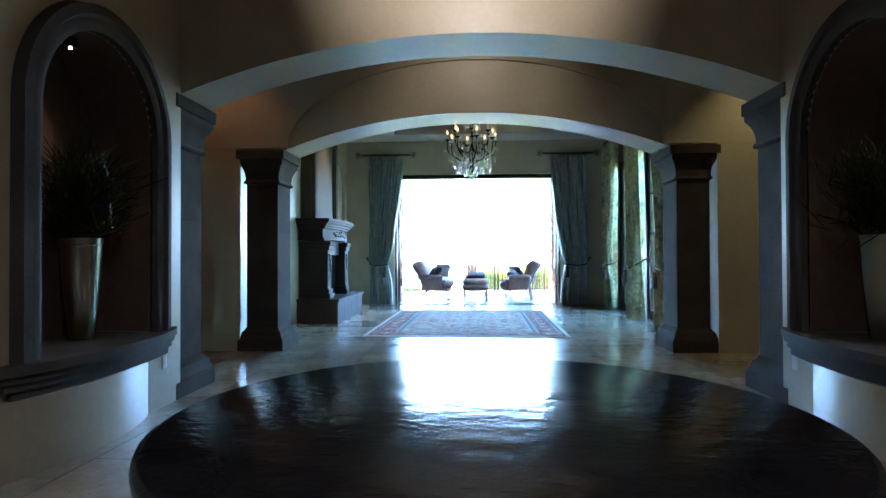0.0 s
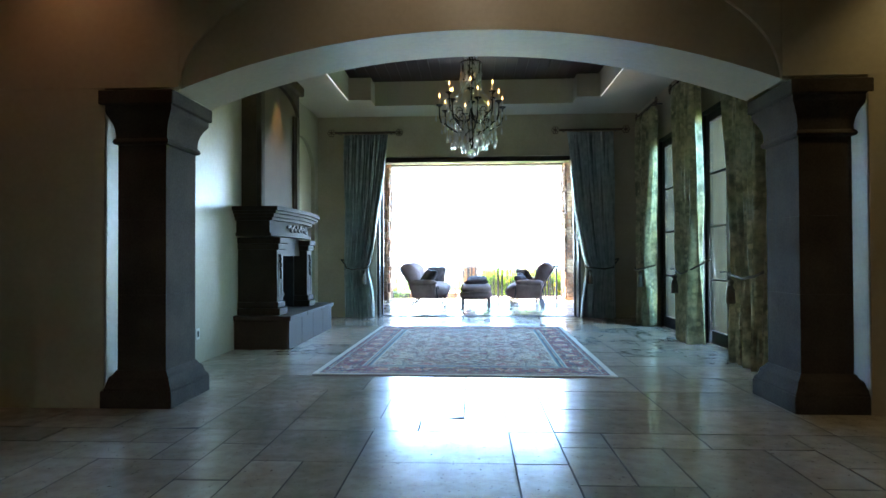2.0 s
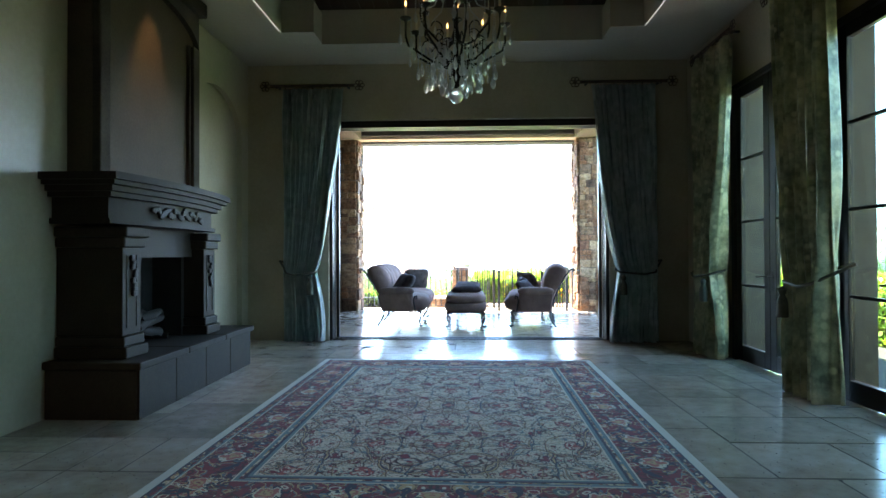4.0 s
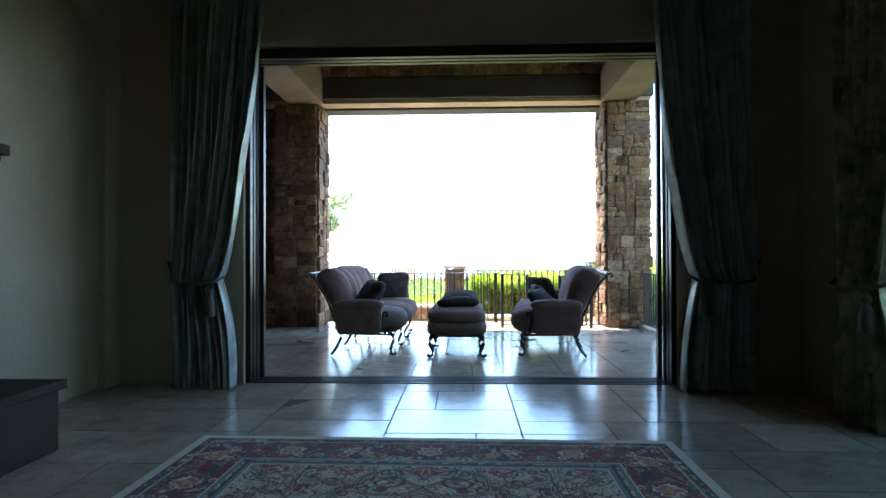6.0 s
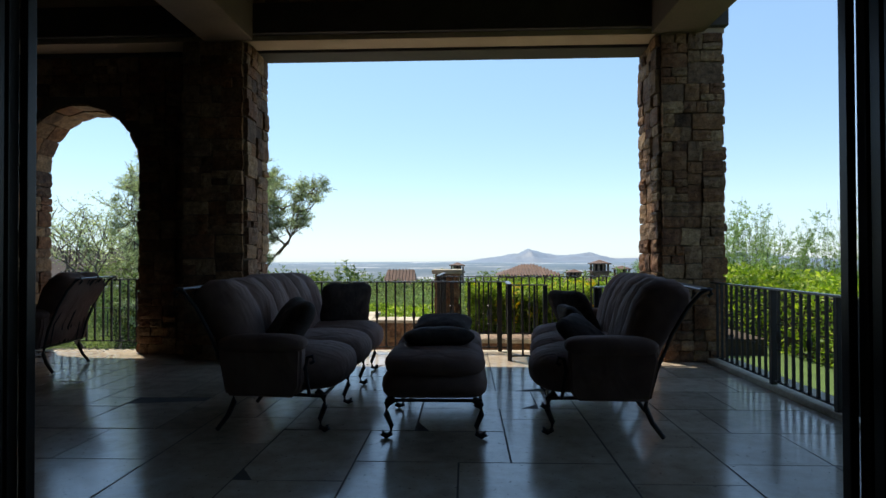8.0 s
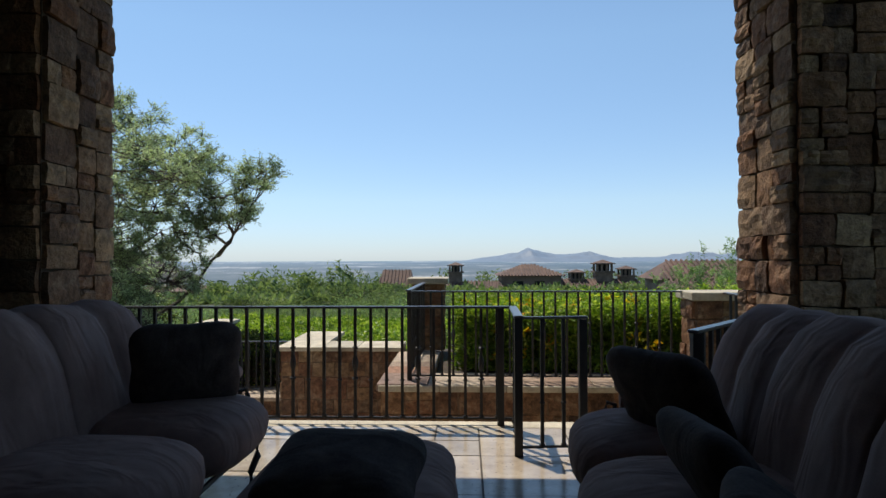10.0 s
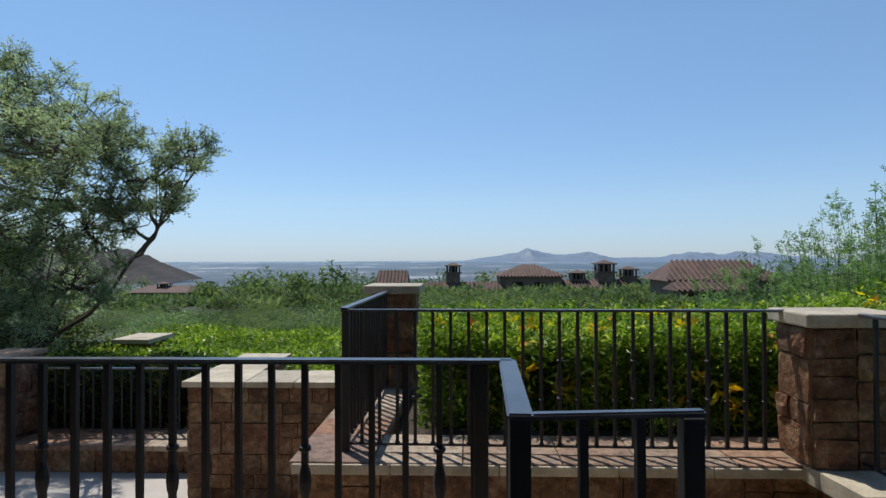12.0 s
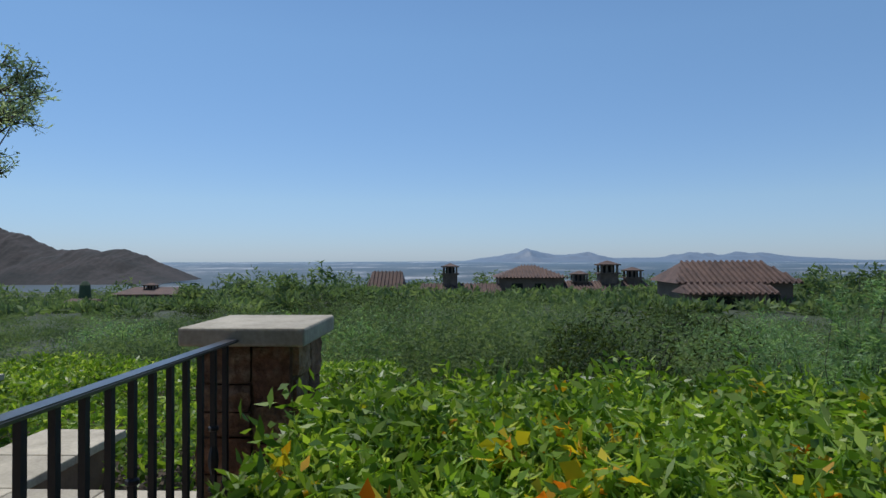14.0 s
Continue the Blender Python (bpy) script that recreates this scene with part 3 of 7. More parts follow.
def arc_header(bm, x0, x1, spring, apex, top, y0, y1, n=40, shape="segment", axis="y"):
    """The masonry over an arch from x0 to x1, up to a level top."""
    half, mid, rise = (x1 - x0) / 2, (x0 + x1) / 2, apex - spring
    def z_at(x):
        u = (x - mid) / half
        if shape == "ellipse":
            return spring + rise * math.sqrt(max(0.0, 1 - u * u))
        rad = (half * half + rise * rise) / (2 * rise)
        return apex - rad + math.sqrt(rad * rad - (u * half) ** 2)
    ts = [-math.cos(math.pi * k / n) for k in range(n + 1)]
    xs = [mid + half * t for t in ts]
    def at(x, y, z):
        return (x, y, z) if axis == "y" else (y, x, z)
    cols = [[bm.verts.new(at(x, y, z)) for y in (y0, y1) for z in (z_at(x), top)] for x in xs]
    for a, b in zip(cols, cols[1:]):
        for q in ((0, 1), (1, 3), (3, 2), (2, 0)):
            bm.faces.new((a[q[0]], a[q[1]], b[q[1]], b[q[0]]))
    bm.faces.new([cols[0][k] for k in (0, 2, 3, 1)])
    bm.faces.new([cols[-1][k] for k in (0, 1, 3, 2)])
    bmesh.ops.recalc_face_normals(bm, faces=bm.faces[:])
    return bm


def leaves(name, centres, length, width, material, parent, up=0.3, seed=1):
    """One mesh of many single leaves: folded diamonds at the given places."""
    rng = np.random.default_rng(seed)
    c = np.asarray(centres, float)
    n = len(c)
    a = rng.normal(size=(n, 3))
    a[:, 2] = a[:, 2] * 0.6 + up
    a /= np.linalg.norm(a, axis=1)[:, None]
    b = np.cross(a, rng.normal(size=(n, 3)))
    b /= np.linalg.norm(b, axis=1)[:, None]
    up_n = np.cross(a, b)
    ln = (length * rng.uniform(0.6, 1.35, n))[:, None]
    wd = (width * rng.uniform(0.7, 1.3, n))[:, None]
    v = np.stack([c, c + a * ln * 0.5 + b * wd / 2 + up_n * wd * 0.2, c + a * ln, c + a * ln * 0.5 - b * wd / 2 + up_n * wd * 0.2], 1).reshape(-1, 3)
    me = bpy.data.meshes.new(name)
    me.vertices.add(4 * n)
    me.vertices.foreach_set("co", v.ravel())
    me.loops.add(4 * n)
    me.loops.foreach_set("vertex_index", np.arange(4 * n))
    me.polygons.add(n)
    me.polygons.foreach_set("loop_start", np.arange(n) * 4)
    me.update(calc_edges=True)
    me.materials.append(material)
    ob = new(name, me)
    if parent is not None:
        ob.parent = parent
        ob.matrix_parent_inverse = parent.matrix_world.inverted()
    return ob


def stone_meshes(material, count=8):
    """Rough-faced unit blocks: front towards +z."""
    made = []
    for k in range(count):
        rng = random.Random(100 + k)
        bm = bmesh.new()
        n = 4
        grid = [[None] * (n + 1) for _ in range(n + 1)]
        for i in range(n + 1):
            for j in range(n + 1):
                x, y = i / n - 0.5, j / n - 0.5
                rim = i in (0, n) or j in (0, n)
                corner = i in (0, n) and j in (0, n)
                z = 0.84 + rng.uniform(-0.12, 0.10) if rim else 0.95 + rng.uniform(-0.18, 0.16)
                if corner:
                    x, y, z = x * rng.uniform(0.90, 1.01), y * rng.uniform(0.90, 1.01), 0.72
                elif rim:
                    x, y = x * rng.uniform(0.94, 1.02), y * rng.uniform(0.94, 1.02)
                else:
                    x, y = x + rng.uniform(-0.06, 0.06), y + rng.uniform(-0.06, 0.06)
                grid[i][j] = bm.verts.new((x, y, z))
        for i in range(n):
            for j in range(n):
                bm.faces.new((grid[i][j], grid[i + 1][j], grid[i + 1][j + 1], grid[i][j + 1]))
        rim = [grid[i][0] for i in range(n)] + [grid[n][j] for j in range(n)] + [grid[n - i][n] for i in range(n)] + [grid[0][n - j] for j in range(n)]
        low = [bm.verts.new((v.co.x, v.co.y, -0.3)) for v in rim]
        for q in range(len(rim)):
            bm.faces.new((rim[q], low[q], low[(q + 1) % len(rim)], rim[(q + 1) % len(rim)]))
        bmesh.ops.recalc_face_normals(bm, faces=bm.faces[:])
        me = bpy.data.meshes.new("stone")
        bm.to_mesh(me)
        bm.free()
        me.materials.append(material)
        made.append(me)
    return made


STONES = stone_meshes(STONE)
RUST_STONES = stone_meshes(stone_material("rusty_garden_stone", RUSTY, 0.48))


def stone_panel(parent, corner, u, v, width, height, seed, rows=(0.10, 0.25), cols=(0.14, 0.38), depth=0.045, keep=None, kit=None):
    """Fits single stones of uneven size together over a rectangle of a wall, from its lower corner along u and v."""
    rng = random.Random(seed)
    u, v = Vector(u), Vector(v)
    n = u.cross(v).normalized()
    corner = Vector(corner)
    cells = []

    def split(x, y, w, h):
        if h > rows[1] and (h > 2.2 * w or w < cols[1] or rng.random() < 0.6):
            k = h * rng.uniform(0.34, 0.66)
            split(x, y, w, k)
            split(x, y + k, w, h - k)
        elif w > cols[1] or (w > 2.0 * cols[0] and w > 1.9 * h):
            k = w * rng.uniform(0.36, 0.64)
            split(x, y, k, h)
            split(x + k, y, w - k, h)
        elif h > 1.9 * rows[0] and rng.random() < 0.3:
            k = h * rng.uniform(0.4, 0.6)
            split(x, y, w, k)
            split(x, y + k, w, h - k)
        else:
            cells.append((x, y, w, h))

    split(0.0, 0.0, width, height)
    for x, y, w, h in cells:
        cx, cy = x + w / 2, y + h / 2
        if keep is not None and not keep(cx, cy):
            continue
        ob = new("stone", rng.choice(kit or STONES))
        d = depth * rng.uniform(0.6, 1.45)
        flip = rng.choice((1, -1))
        tip = Matrix.Rotation(rng.gauss(0, 0.025), 3, n)
        m = Matrix((tip @ u * flip * (w - rng.uniform(0.002, 0.011)), tip @ v * flip * (h - rng.uniform(0.002, 0.011)), n * d)).transposed().to_4x4()
        m.translation = corner + u * cx + v * cy
        ob.parent = parent
        ob.matrix_parent_inverse = parent.matrix_world.inverted()
        ob.matrix_world = m

# ---- the house: floors, walls, ceilings ----
WALL_L, WALL_R = -3.30, 2.95  # great room side walls
GR0, GR1 = 8.20, 14.98  # great room near and far faces
OUT = 15.36  # outer face of the garden wall
FOY_L, FOY_R = -2.66, 2.20
TOP = 4.9

floor = structure("floor", boxed(-9, 6.2, -3, OUT + 0.02, -0.25, -0.0025), GROUT, "dark grout bed under polished travertine tiles")
patio = structure("pavement_patio", boxed(-9, 3.02, OUT + 0.02, 20.08, -0.25, -0.0025), GROUT, "covered patio slab laid with travertine tiles")

# foyer side walls with arched niches
NICHES = {"west": (FOY_L, 4.46, -1), "east": (FOY_R, 4.54, 1)}
for side, (x, c, s) in NICHES.items():
    bm = bmesh.new()
    far = x + s * 0.75
    a, b = min(x, far), max(x, far)
    box(bm, a, b, -2.6, c - 0.60, 0, TOP)
    box(bm, a, b, c + 0.60, 5.5, 0, TOP)
    box(bm, a, b, c - 0.60, c + 0.60, 0, 0.55)
    arc_header(bm, c - 0.60, c + 0.60, 2.02, 2.62, TOP, a, b, 32, "ellipse", axis="x")
    structure("wall_foyer_" + side, bm, WHITE_PLASTER, "pale plaster foyer wall with a tall arched niche")
    back = x + s * 0.48
    structure("wall_niche_" + side, boxed(min(back, back + s * 0.05), max(back, back + s * 0.05), c - 0.66, c + 0.66, 0.5, 2.7), NICHE, "brown stained plaster back of the niche")
# unseen wall behind the start; its dark colour keeps bounce off the piers
structure("wall_foyer_south", boxed(-4.5, 4.2, -2.9, -2.6, 0, TOP), HOOD_PLASTER, "unseen entry wall, coloured dark to cut bounced light")
structure("ceiling_foyer", boxed(-9, 6.2, -2.9, GR0 + 0.1, 3.95, 4.2), CEIL, "flat cream plaster ceiling of foyer and gallery")

# first arch
bm = bmesh.new()
arc_header(bm, FOY_L, FOY_R, 2.53, 2.985, TOP, 5.5, 6.06, 48)
structure("wall_arch_first", bm, PLASTER, "plaster wall over a wide segmental arch")
structure("wall_arch_first_west", box(boxed(-4.6, FOY_L - 0.15, 5.503, 6.057, 0, 2.53), -4.6, FOY_L - 0.02, 5.503, 6.057, 2.531, TOP), PLASTER, "plaster pier beside the first arch")
structure("wall_arch_first_east", box(boxed(FOY_R + 0.15, 4.6, 5.503, 6.057, 0, 2.53), FOY_R + 0.02, 4.6, 5.503, 6.057, 2.531, TOP), PLASTER, "plaster pier beside the first arch")

# gallery between the arches, and the second arch
structure("wall_gallery_west_end", boxed(-9, -8.7, 5.5, 12.4, 0, TOP), PLASTER, "cream plaster end wall")
structure("wall_gallery_east_end", boxed(5.9, 6.2, 5.5, GR0, 0, TOP), PLASTER, "cream plaster end wall")
structure("wall_gallery_back_west", boxed(-9, -4.6, 5.5, 5.8, 0, TOP), PLASTER, "cream plaster wall")
structure("wall_gallery_back_east", boxed(4.6, 6.2, 5.5, 5.8, 0, TOP), PLASTER, "cream plaster wall")
bm = bmesh.new()
box(bm, -4.0, WALL_L, 7.95, GR0, 0, 2.5)
box(bm, -4.95, -4.0, 7.95, GR0, 2.45, 2.5)
box(bm, -9, -4.95, 7.95, GR0, 0, 2.5)
box(bm, WALL_R, 6.2, 7.95, GR0, 0, 2.5)
box(bm, -9, -2.56, 7.95, GR0, 2.5, TOP)
box(bm, 2.10, 6.2, 7.95, GR0, 2.5, TOP)
structure("wall_gallery_north", bm, PLASTER, "cream plaster wall beside the second arch")
bm = bmesh.new()
arc_header(bm, -2.56, 2.10, 2.5, 2.93, TOP, 7.95, 8.56, 48)
structure("wall_arch_second", bm, PLASTER, "plaster wall over the second segmental arch")
bm = bmesh.new()
arc_header(bm, -2.53, 2.07, 2.5, 3.58, TOP - 0.9, 7.918, 7.949, 56, "ellipse")
structure("wall_arch_relief", bm, PLASTER, "raised plaster field round a larger arch line")
for x0, x1, z0, z1 in ((-9, -2.535, 2.52, 4.0), (2.075, 6.2, 2.52, 4.0), (-4.0, -3.13, 0, 2.517), (2.69, 6.2, 0, 2.517), (-9, -4.95, 0, 2.517)):
    structure("wall_gallery_face", boxed(x0, x1, 7.918, 7.949, z0, z1), PLASTER, "cream plaster gallery wall")

# great room
bm = bmesh.new()
box(bm, WALL_L - 0.3, WALL_L - 0.07, GR0, OUT, 0, TOP)
box(bm, WALL_L - 0.07, WALL_L, GR0, 13.18, 0, TOP)
box(bm, WALL_L - 0.07, WALL_L, 14.74, OUT, 0, TOP)
arc_header(bm, 13.18, 14.74, 2.78, 3.37, TOP, WALL_L - 0.07, WALL_L, 32, "ellipse", axis="x")
structure("wall_great_room_west", bm, WHITE_PLASTER, "pale plaster great room wall behind the fireplace")
DOORS = ((10.10, 11.71), (11.97, 13.58))
bm = bmesh.new()
lo = GR0
for y0, y1 in DOORS:
    box(bm, WALL_R, WALL_R + 0.35, lo, y0, 0, TOP)
    box(bm, WALL_R, WALL_R + 0.35, y0, y1, 3.16, TOP)
    lo = y1
box(bm, WALL_R, WALL_R + 0.35, lo, OUT, 0, TOP)
structure("wall_great_room_east", bm, WHITE_PLASTER, "pale plaster wall with two french doors")
OP_L, OP_R, OP_Z = -2.13, 1.86, 3.15
bm = bmesh.new()
box(bm, -9, OP_L, GR1, OUT - 0.05, 0, TOP)
box(bm, OP_R, WALL_R + 0.35, GR1, OUT - 0.05, 0, TOP)
box(bm, OP_L, OP_R, GR1, OUT - 0.05, OP_Z, TOP)
structure("wall_great_room_north", bm, WHITE_PLASTER, "pale plaster wall with a wide pocket door opening")
# unseen house faces, given a dark colour so less light bounces into the patio
structure("wall_patio_house_west", boxed(-9, OP_L - 0.03, OUT - 0.05, OUT, 0, TOP), HOUSE_STONE, "unseen outer face of the house, coloured dark to cut bounce")
structure("wall_patio_house_east", boxed(OP_R + 0.03, WALL_R + 0.35, OUT - 0.05, OUT, 0, TOP), HOUSE_STONE, "unseen outer face of the house, coloured dark to cut bounce")
structure("wall_patio_house_over", boxed(OP_L - 0.03, OP_R + 0.03, OUT - 0.05, OUT, OP_Z, TOP), HOUSE_STONE, "unseen outer face of the house, coloured dark to cut bounce")

# pocket door frame and floor tracks
bm = bmesh.new()
for x0, x1 in ((OP_L, OP_L + 0.045), (OP_R - 0.045, OP_R)):
    for y in (15.03, 15.12, 15.21):
        box(bm, x0, x1, y, y + 0.065, 0.0, OP_Z - 0.05, 0.004)
for y in (15.03, 15.12, 15.21):
    box(bm, OP_L, OP_R, y, y + 0.065, OP_Z - 0.10, OP_Z - 0.005, 0.004)
door_frame = structure("door_pocket_frame", bm, BRONZE, "dark bronze multi-track pocket door frame, doors slid away")
for y in (15.05, 15.11, 15.17, 15.23, 15.29):
    part("track", boxed(OP_L + 0.045, OP_R - 0.045, y, y + 0.022, -0.004, 0.007, 0.002), BRONZE, door_frame)
for x0, x1 in ((OP_L + 0.05, OP_L + 0.09), (OP_R - 0.09, OP_R - 0.05)):
    part("door_stile", boxed(x0, x1, 15.27, 15.33, 0.01, OP_Z - 0.1, 0.004), BRONZE, door_frame)

# room through the gallery doorway
structure("wall_side_room_east", boxed(-3.9, WALL_L - 0.31, GR0, 12.4, 0, TOP), PLASTER, "cream plaster wall")
bm = bmesh.new()
WX0, WX1 = -7.42, -6.88
box(bm, -9, WX0, 12.1, 12.4, 0, TOP)
box(bm, WX1, -3.6, 12.1, 12.4, 0, TOP)
box(bm, WX0, WX1, 12.1, 12.4, 0, 0.98)
arc_header(bm, WX0, WX1, 1.95, 2.22, TOP, 12.1, 12.4, 20, "ellipse")
structure("wall_side_room_north", bm, PLASTER, "cream plaster wall with an arched window")
win = structure("window_1", boxed(WX0, WX0 + 0.05, 12.2, 12.26, 0.98, 1.97), BRONZE, "dark framed arched side window")
part("window_frame", boxed(WX1 - 0.05, WX1, 12.2, 12.26, 0.98, 1.97), BRONZE, win)
part("mullion", boxed((WX0 + WX1) / 2 - 0.015, (WX0 + WX1) / 2 + 0.015, 12.21, 12.25, 0.98, 2.21), BRONZE, win)
for z in (1.32, 1.66, 1.96):
    part("muntin", boxed(WX0 + 0.05, WX1 - 0.05, 12.215, 12.245, z - 0.012, z + 0.012), BRONZE, win)
part("window_sill", boxed(WX0 - 0.08, WX1 + 0.08, 12.02, 12.3, 0.94, 0.98, 0.01), WOOD_DARK, win)
structure("ceiling_side_room", boxed(-9, WALL_L - 0.31, GR0 + 0.1, 12.4, 3.0, 3.2), CEIL, "plain plaster ceiling")

# great room ceiling: soffit ring, tray with stepped corners, stained boards and beams
TX0, TX1, TY0, TY1, SOF = -2.42, 1.98, 9.3, 14.15, 3.95
bm = bmesh.new()
box(bm, WALL_L, TX0, GR0, GR1, SOF, SOF + 0.12)
box(bm, TX1, WALL_R, GR0, GR1, SOF, SOF + 0.12)
box(bm, TX0, TX1, GR0, TY0, SOF, SOF + 0.12)
box(bm, TX0, TX1, TY1, GR1, SOF, SOF + 0.12)
for x0, x1 in ((TX0, TX0 + 0.40), (TX1 - 0.40, TX1)):
    for y0, y1 in ((TY0, TY0 + 0.42), (TY1 - 0.42, TY1)):
        box(bm, x0, x1, y0, y1, SOF + 0.002, SOF + 0.40)
structure("ceiling_soffit", bm, CEIL, "cream plaster soffit round a raised tray ceiling")
TRAY = 4.40  # underside of the stained boards
bm = bmesh.new()
o = 0.012
box(bm, TX0 - o - 0.1, TX0 - o, TY0 - o, TY1 + o, SOF + 0.12, TRAY)
box(bm, TX1 + o, TX1 + o + 0.1, TY0 - o, TY1 + o, SOF + 0.12, TRAY)
box(bm, TX0 - o, TX1 + o, TY0 - o - 0.1, TY0 - o, SOF + 0.12, TRAY)
box(bm, TX0 - o, TX1 + o, TY1 + o, TY1 + o + 0.1, SOF + 0.12, TRAY)
structure("ceiling_tray_sides", bm, CEIL, "cream plaster upstand of the tray ceiling")
bm = bmesh.new()
rngc = random.Random(4)
x = TX0 - o
while x < TX1 + o:
    box(bm, x + 0.004, min(x + 0.18, TX1 + o), TY0 - o, TY1 + o, TRAY + rngc.uniform(0, 0.006), TRAY + 0.03)
    x += 0.184
structure("ceiling_boards", bm, WOOD_DARK, "dark stained ceiling boards in the tray")
structure("ceiling_tray_deck", boxed(TX0 - 0.2, TX1 + 0.2, TY0 - 0.2, TY1 + 0.2, TRAY + 0.035, TOP), WOOD_DARK, "dark wooden deck above the ceiling boards")
COVE = glow_material("cove_strip", (1.0, 0.93, 0.82), 0.02)
for x0 in (TX0 - 0.016, TX1 + 0.002):
    structure("trim_cove_strip", boxed(x0, x0 + 0.014, TY0 + 0.5, TY1 - 0.45, SOF - 0.006, SOF + 0.02), COVE, "thin lit strip along the edge of the tray")
structure("ceiling_roof_slab", boxed(-9.2, WALL_R + 0.4, GR0, OUT, TOP, TOP + 0.3), STUCCO, "flat roof slab over the great room")

# stone piers under both arches
def square_loft(bm, x0, x1, y0, y1, profile):
    """A moulding round a square shaft from (outset, height) pairs, closed above and below."""
    rings = [[bm.verts.new(v) for v in ((x0 - o, y0 - o, z), (x1 + o, y0 - o, z), (x1 + o, y1 + o, z), (x0 - o, y1 + o, z))] for o, z in profile]
    for a, b in zip(rings, rings[1:]):
        for k in range(4):
            bm.faces.new((a[k], a[(k + 1) % 4], b[(k + 1) % 4], b[k]))
    bm.faces.new(rings[0][::-1])
    bm.faces.new(rings[-1])
    return bm


def pier(name, x0, x1, y0, y1, caps, z_top=2.5):
    """A cantera pier: moulded base, plain shaft of blocks, capital with cove and bead."""
    ob = thing(name, ((x0 + x1) / 2, (y0 + y1) / 2, 0), "dark cantera stone pier with moulded base and capital", "pier", "piers under the arches")
    part("plinth", boxed(x0 - 0.09, x1 + 0.09, y0 - 0.09, y1 + 0.09, 0, 0.135, 0.008), CANTERA, ob)
    smooth(part("base_moulding", square_loft(bmesh.new(), x0, x1, y0, y1, [(0.082, 0.136), (0.082, 0.150), (0.070, 0.165), (0.058, 0.185), (0.050, 0.215), (0.044, 0.235), (0.022, 0.255), (0.006, 0.285)]), CANTERA, ob), 30)
    h = (z_top - 0.42 - 0.285) / 3
    for k in range(3):
        part("shaft_block", boxed(x0, x1, y0, y1, 0.286 + k * h, 0.285 + (k + 1) * h, 0.002), CANTERA, ob)
    t = z_top
    smooth(part("capital", square_loft(bmesh.new(), x0, x1, y0, y1, [(0.004, t - 0.419), (0.022, t - 0.412), (0.032, t - 0.395), (0.024, t - 0.375), (0.012, t - 0.365), (0.012, t - 0.335), (0.017, t - 0.29), (0.030, t - 0.245), (0.052, t - 0.20), (0.076, t - 0.165), (0.080, t - 0.155), (0.080, t - 0.118), (0.090, t - 0.112)]), CANTERA, ob), 30)
    part("abacus", boxed(x0 - caps, x1 + caps, y0 - caps, y1 + caps, t - 0.111, t - 0.001, 0.01), CANTERA, ob)
    return ob


pier("pier", -3.07, -2.675, 8.0, 8.50, 0.105)
pier("pier", 2.24, 2.63, 8.02, 8.52, 0.105)
pier("pier", FOY_L - 0.45, FOY_L - 0.085, 5.52, 6.06, 0.10, 2.525)
pier("pier", FOY_R + 0.085, FOY_R + 0.45, 5.52, 6.06, 0.10, 2.525)

# patio: stone piers, arch wall, beams, ceiling
def stone_pier(x0, x1, y0, y1, z1, faces, seed, z0=0.0, label="rustic stone pier of mixed brown ledge stones"):
    ob = thing("stone_pier", ((x0 + x1) / 2, (y0 + y1) / 2, z0), label, "pier", "stone piers")
    part("core", boxed(x0, x1, y0, y1, z0, z1), MORTAR, ob)
    h = z1 - z0
    sides = {"s": ((x0, y0, z0), (1, 0, 0), x1 - x0), "n": ((x1, y1, z0), (-1, 0, 0), x1 - x0), "w": ((x0, y1, z0), (0, -1, 0), y1 - y0), "e": ((x1, y0, z0), (0, 1, 0), y1 - y0)}
    for k, f in enumerate(faces):
        c, u, w = sides[f]
        stone_panel(ob, c, u, (0, 0, 1), w, h, seed + k, rows=(0.09, 0.29), cols=(0.12, 0.40), depth=0.05)
    return ob


stone_pier(2.27, 2.95, 19.34, 20.06, 3.72, "swen", 11)
stone_pier(-3.25, -2.54, 19.34, 20.06, 3.72, "sen", 21)
AX0, AX1, AY0, AY1 = -5.62, -4.02, 19.78, 20.36
bm = bmesh.new()
box(bm, AX1, -3.26, AY0, AY1, 0, 3.72)
box(bm, -9, AX0, AY0, AY1, 0, 3.72)
arc_header(bm, AX0, AX1, 2.35, 3.14, 3.72, AY0, AY1, 28, "ellipse")
arch_wall = structure("wall_patio_arch", bm, MORTAR, "dark rustic stone patio wall with an arched opening")
stone_panel(arch_wall, (AX1, AY0, 0), (1, 0, 0), (0, 0, 1), 0.76, 3.7, 31)
stone_panel(arch_wall, (-7.2, AY0, 0), (1, 0, 0), (0, 0, 1), 7.2 + AX0, 3.7, 32)
stone_panel(arch_wall, (AX0, AY0, 2.3), (1, 0, 0), (0, 0, 1), AX1 - AX0, 1.4, 33, keep=lambda a, b: ((a - 0.8) / 0.92) ** 2 + ((b - 0.05) / 0.92) ** 2 > 1)
stone_panel(arch_wall, (AX0, AY0, 0), (0, 1, 0), (0, 0, 1), AY1 - AY0, 2.35, 34)
stone_panel(arch_wall, (AX1, AY1, 0), (0, -1, 0), (0, 0, 1), AY1 - AY0, 2.35, 35)
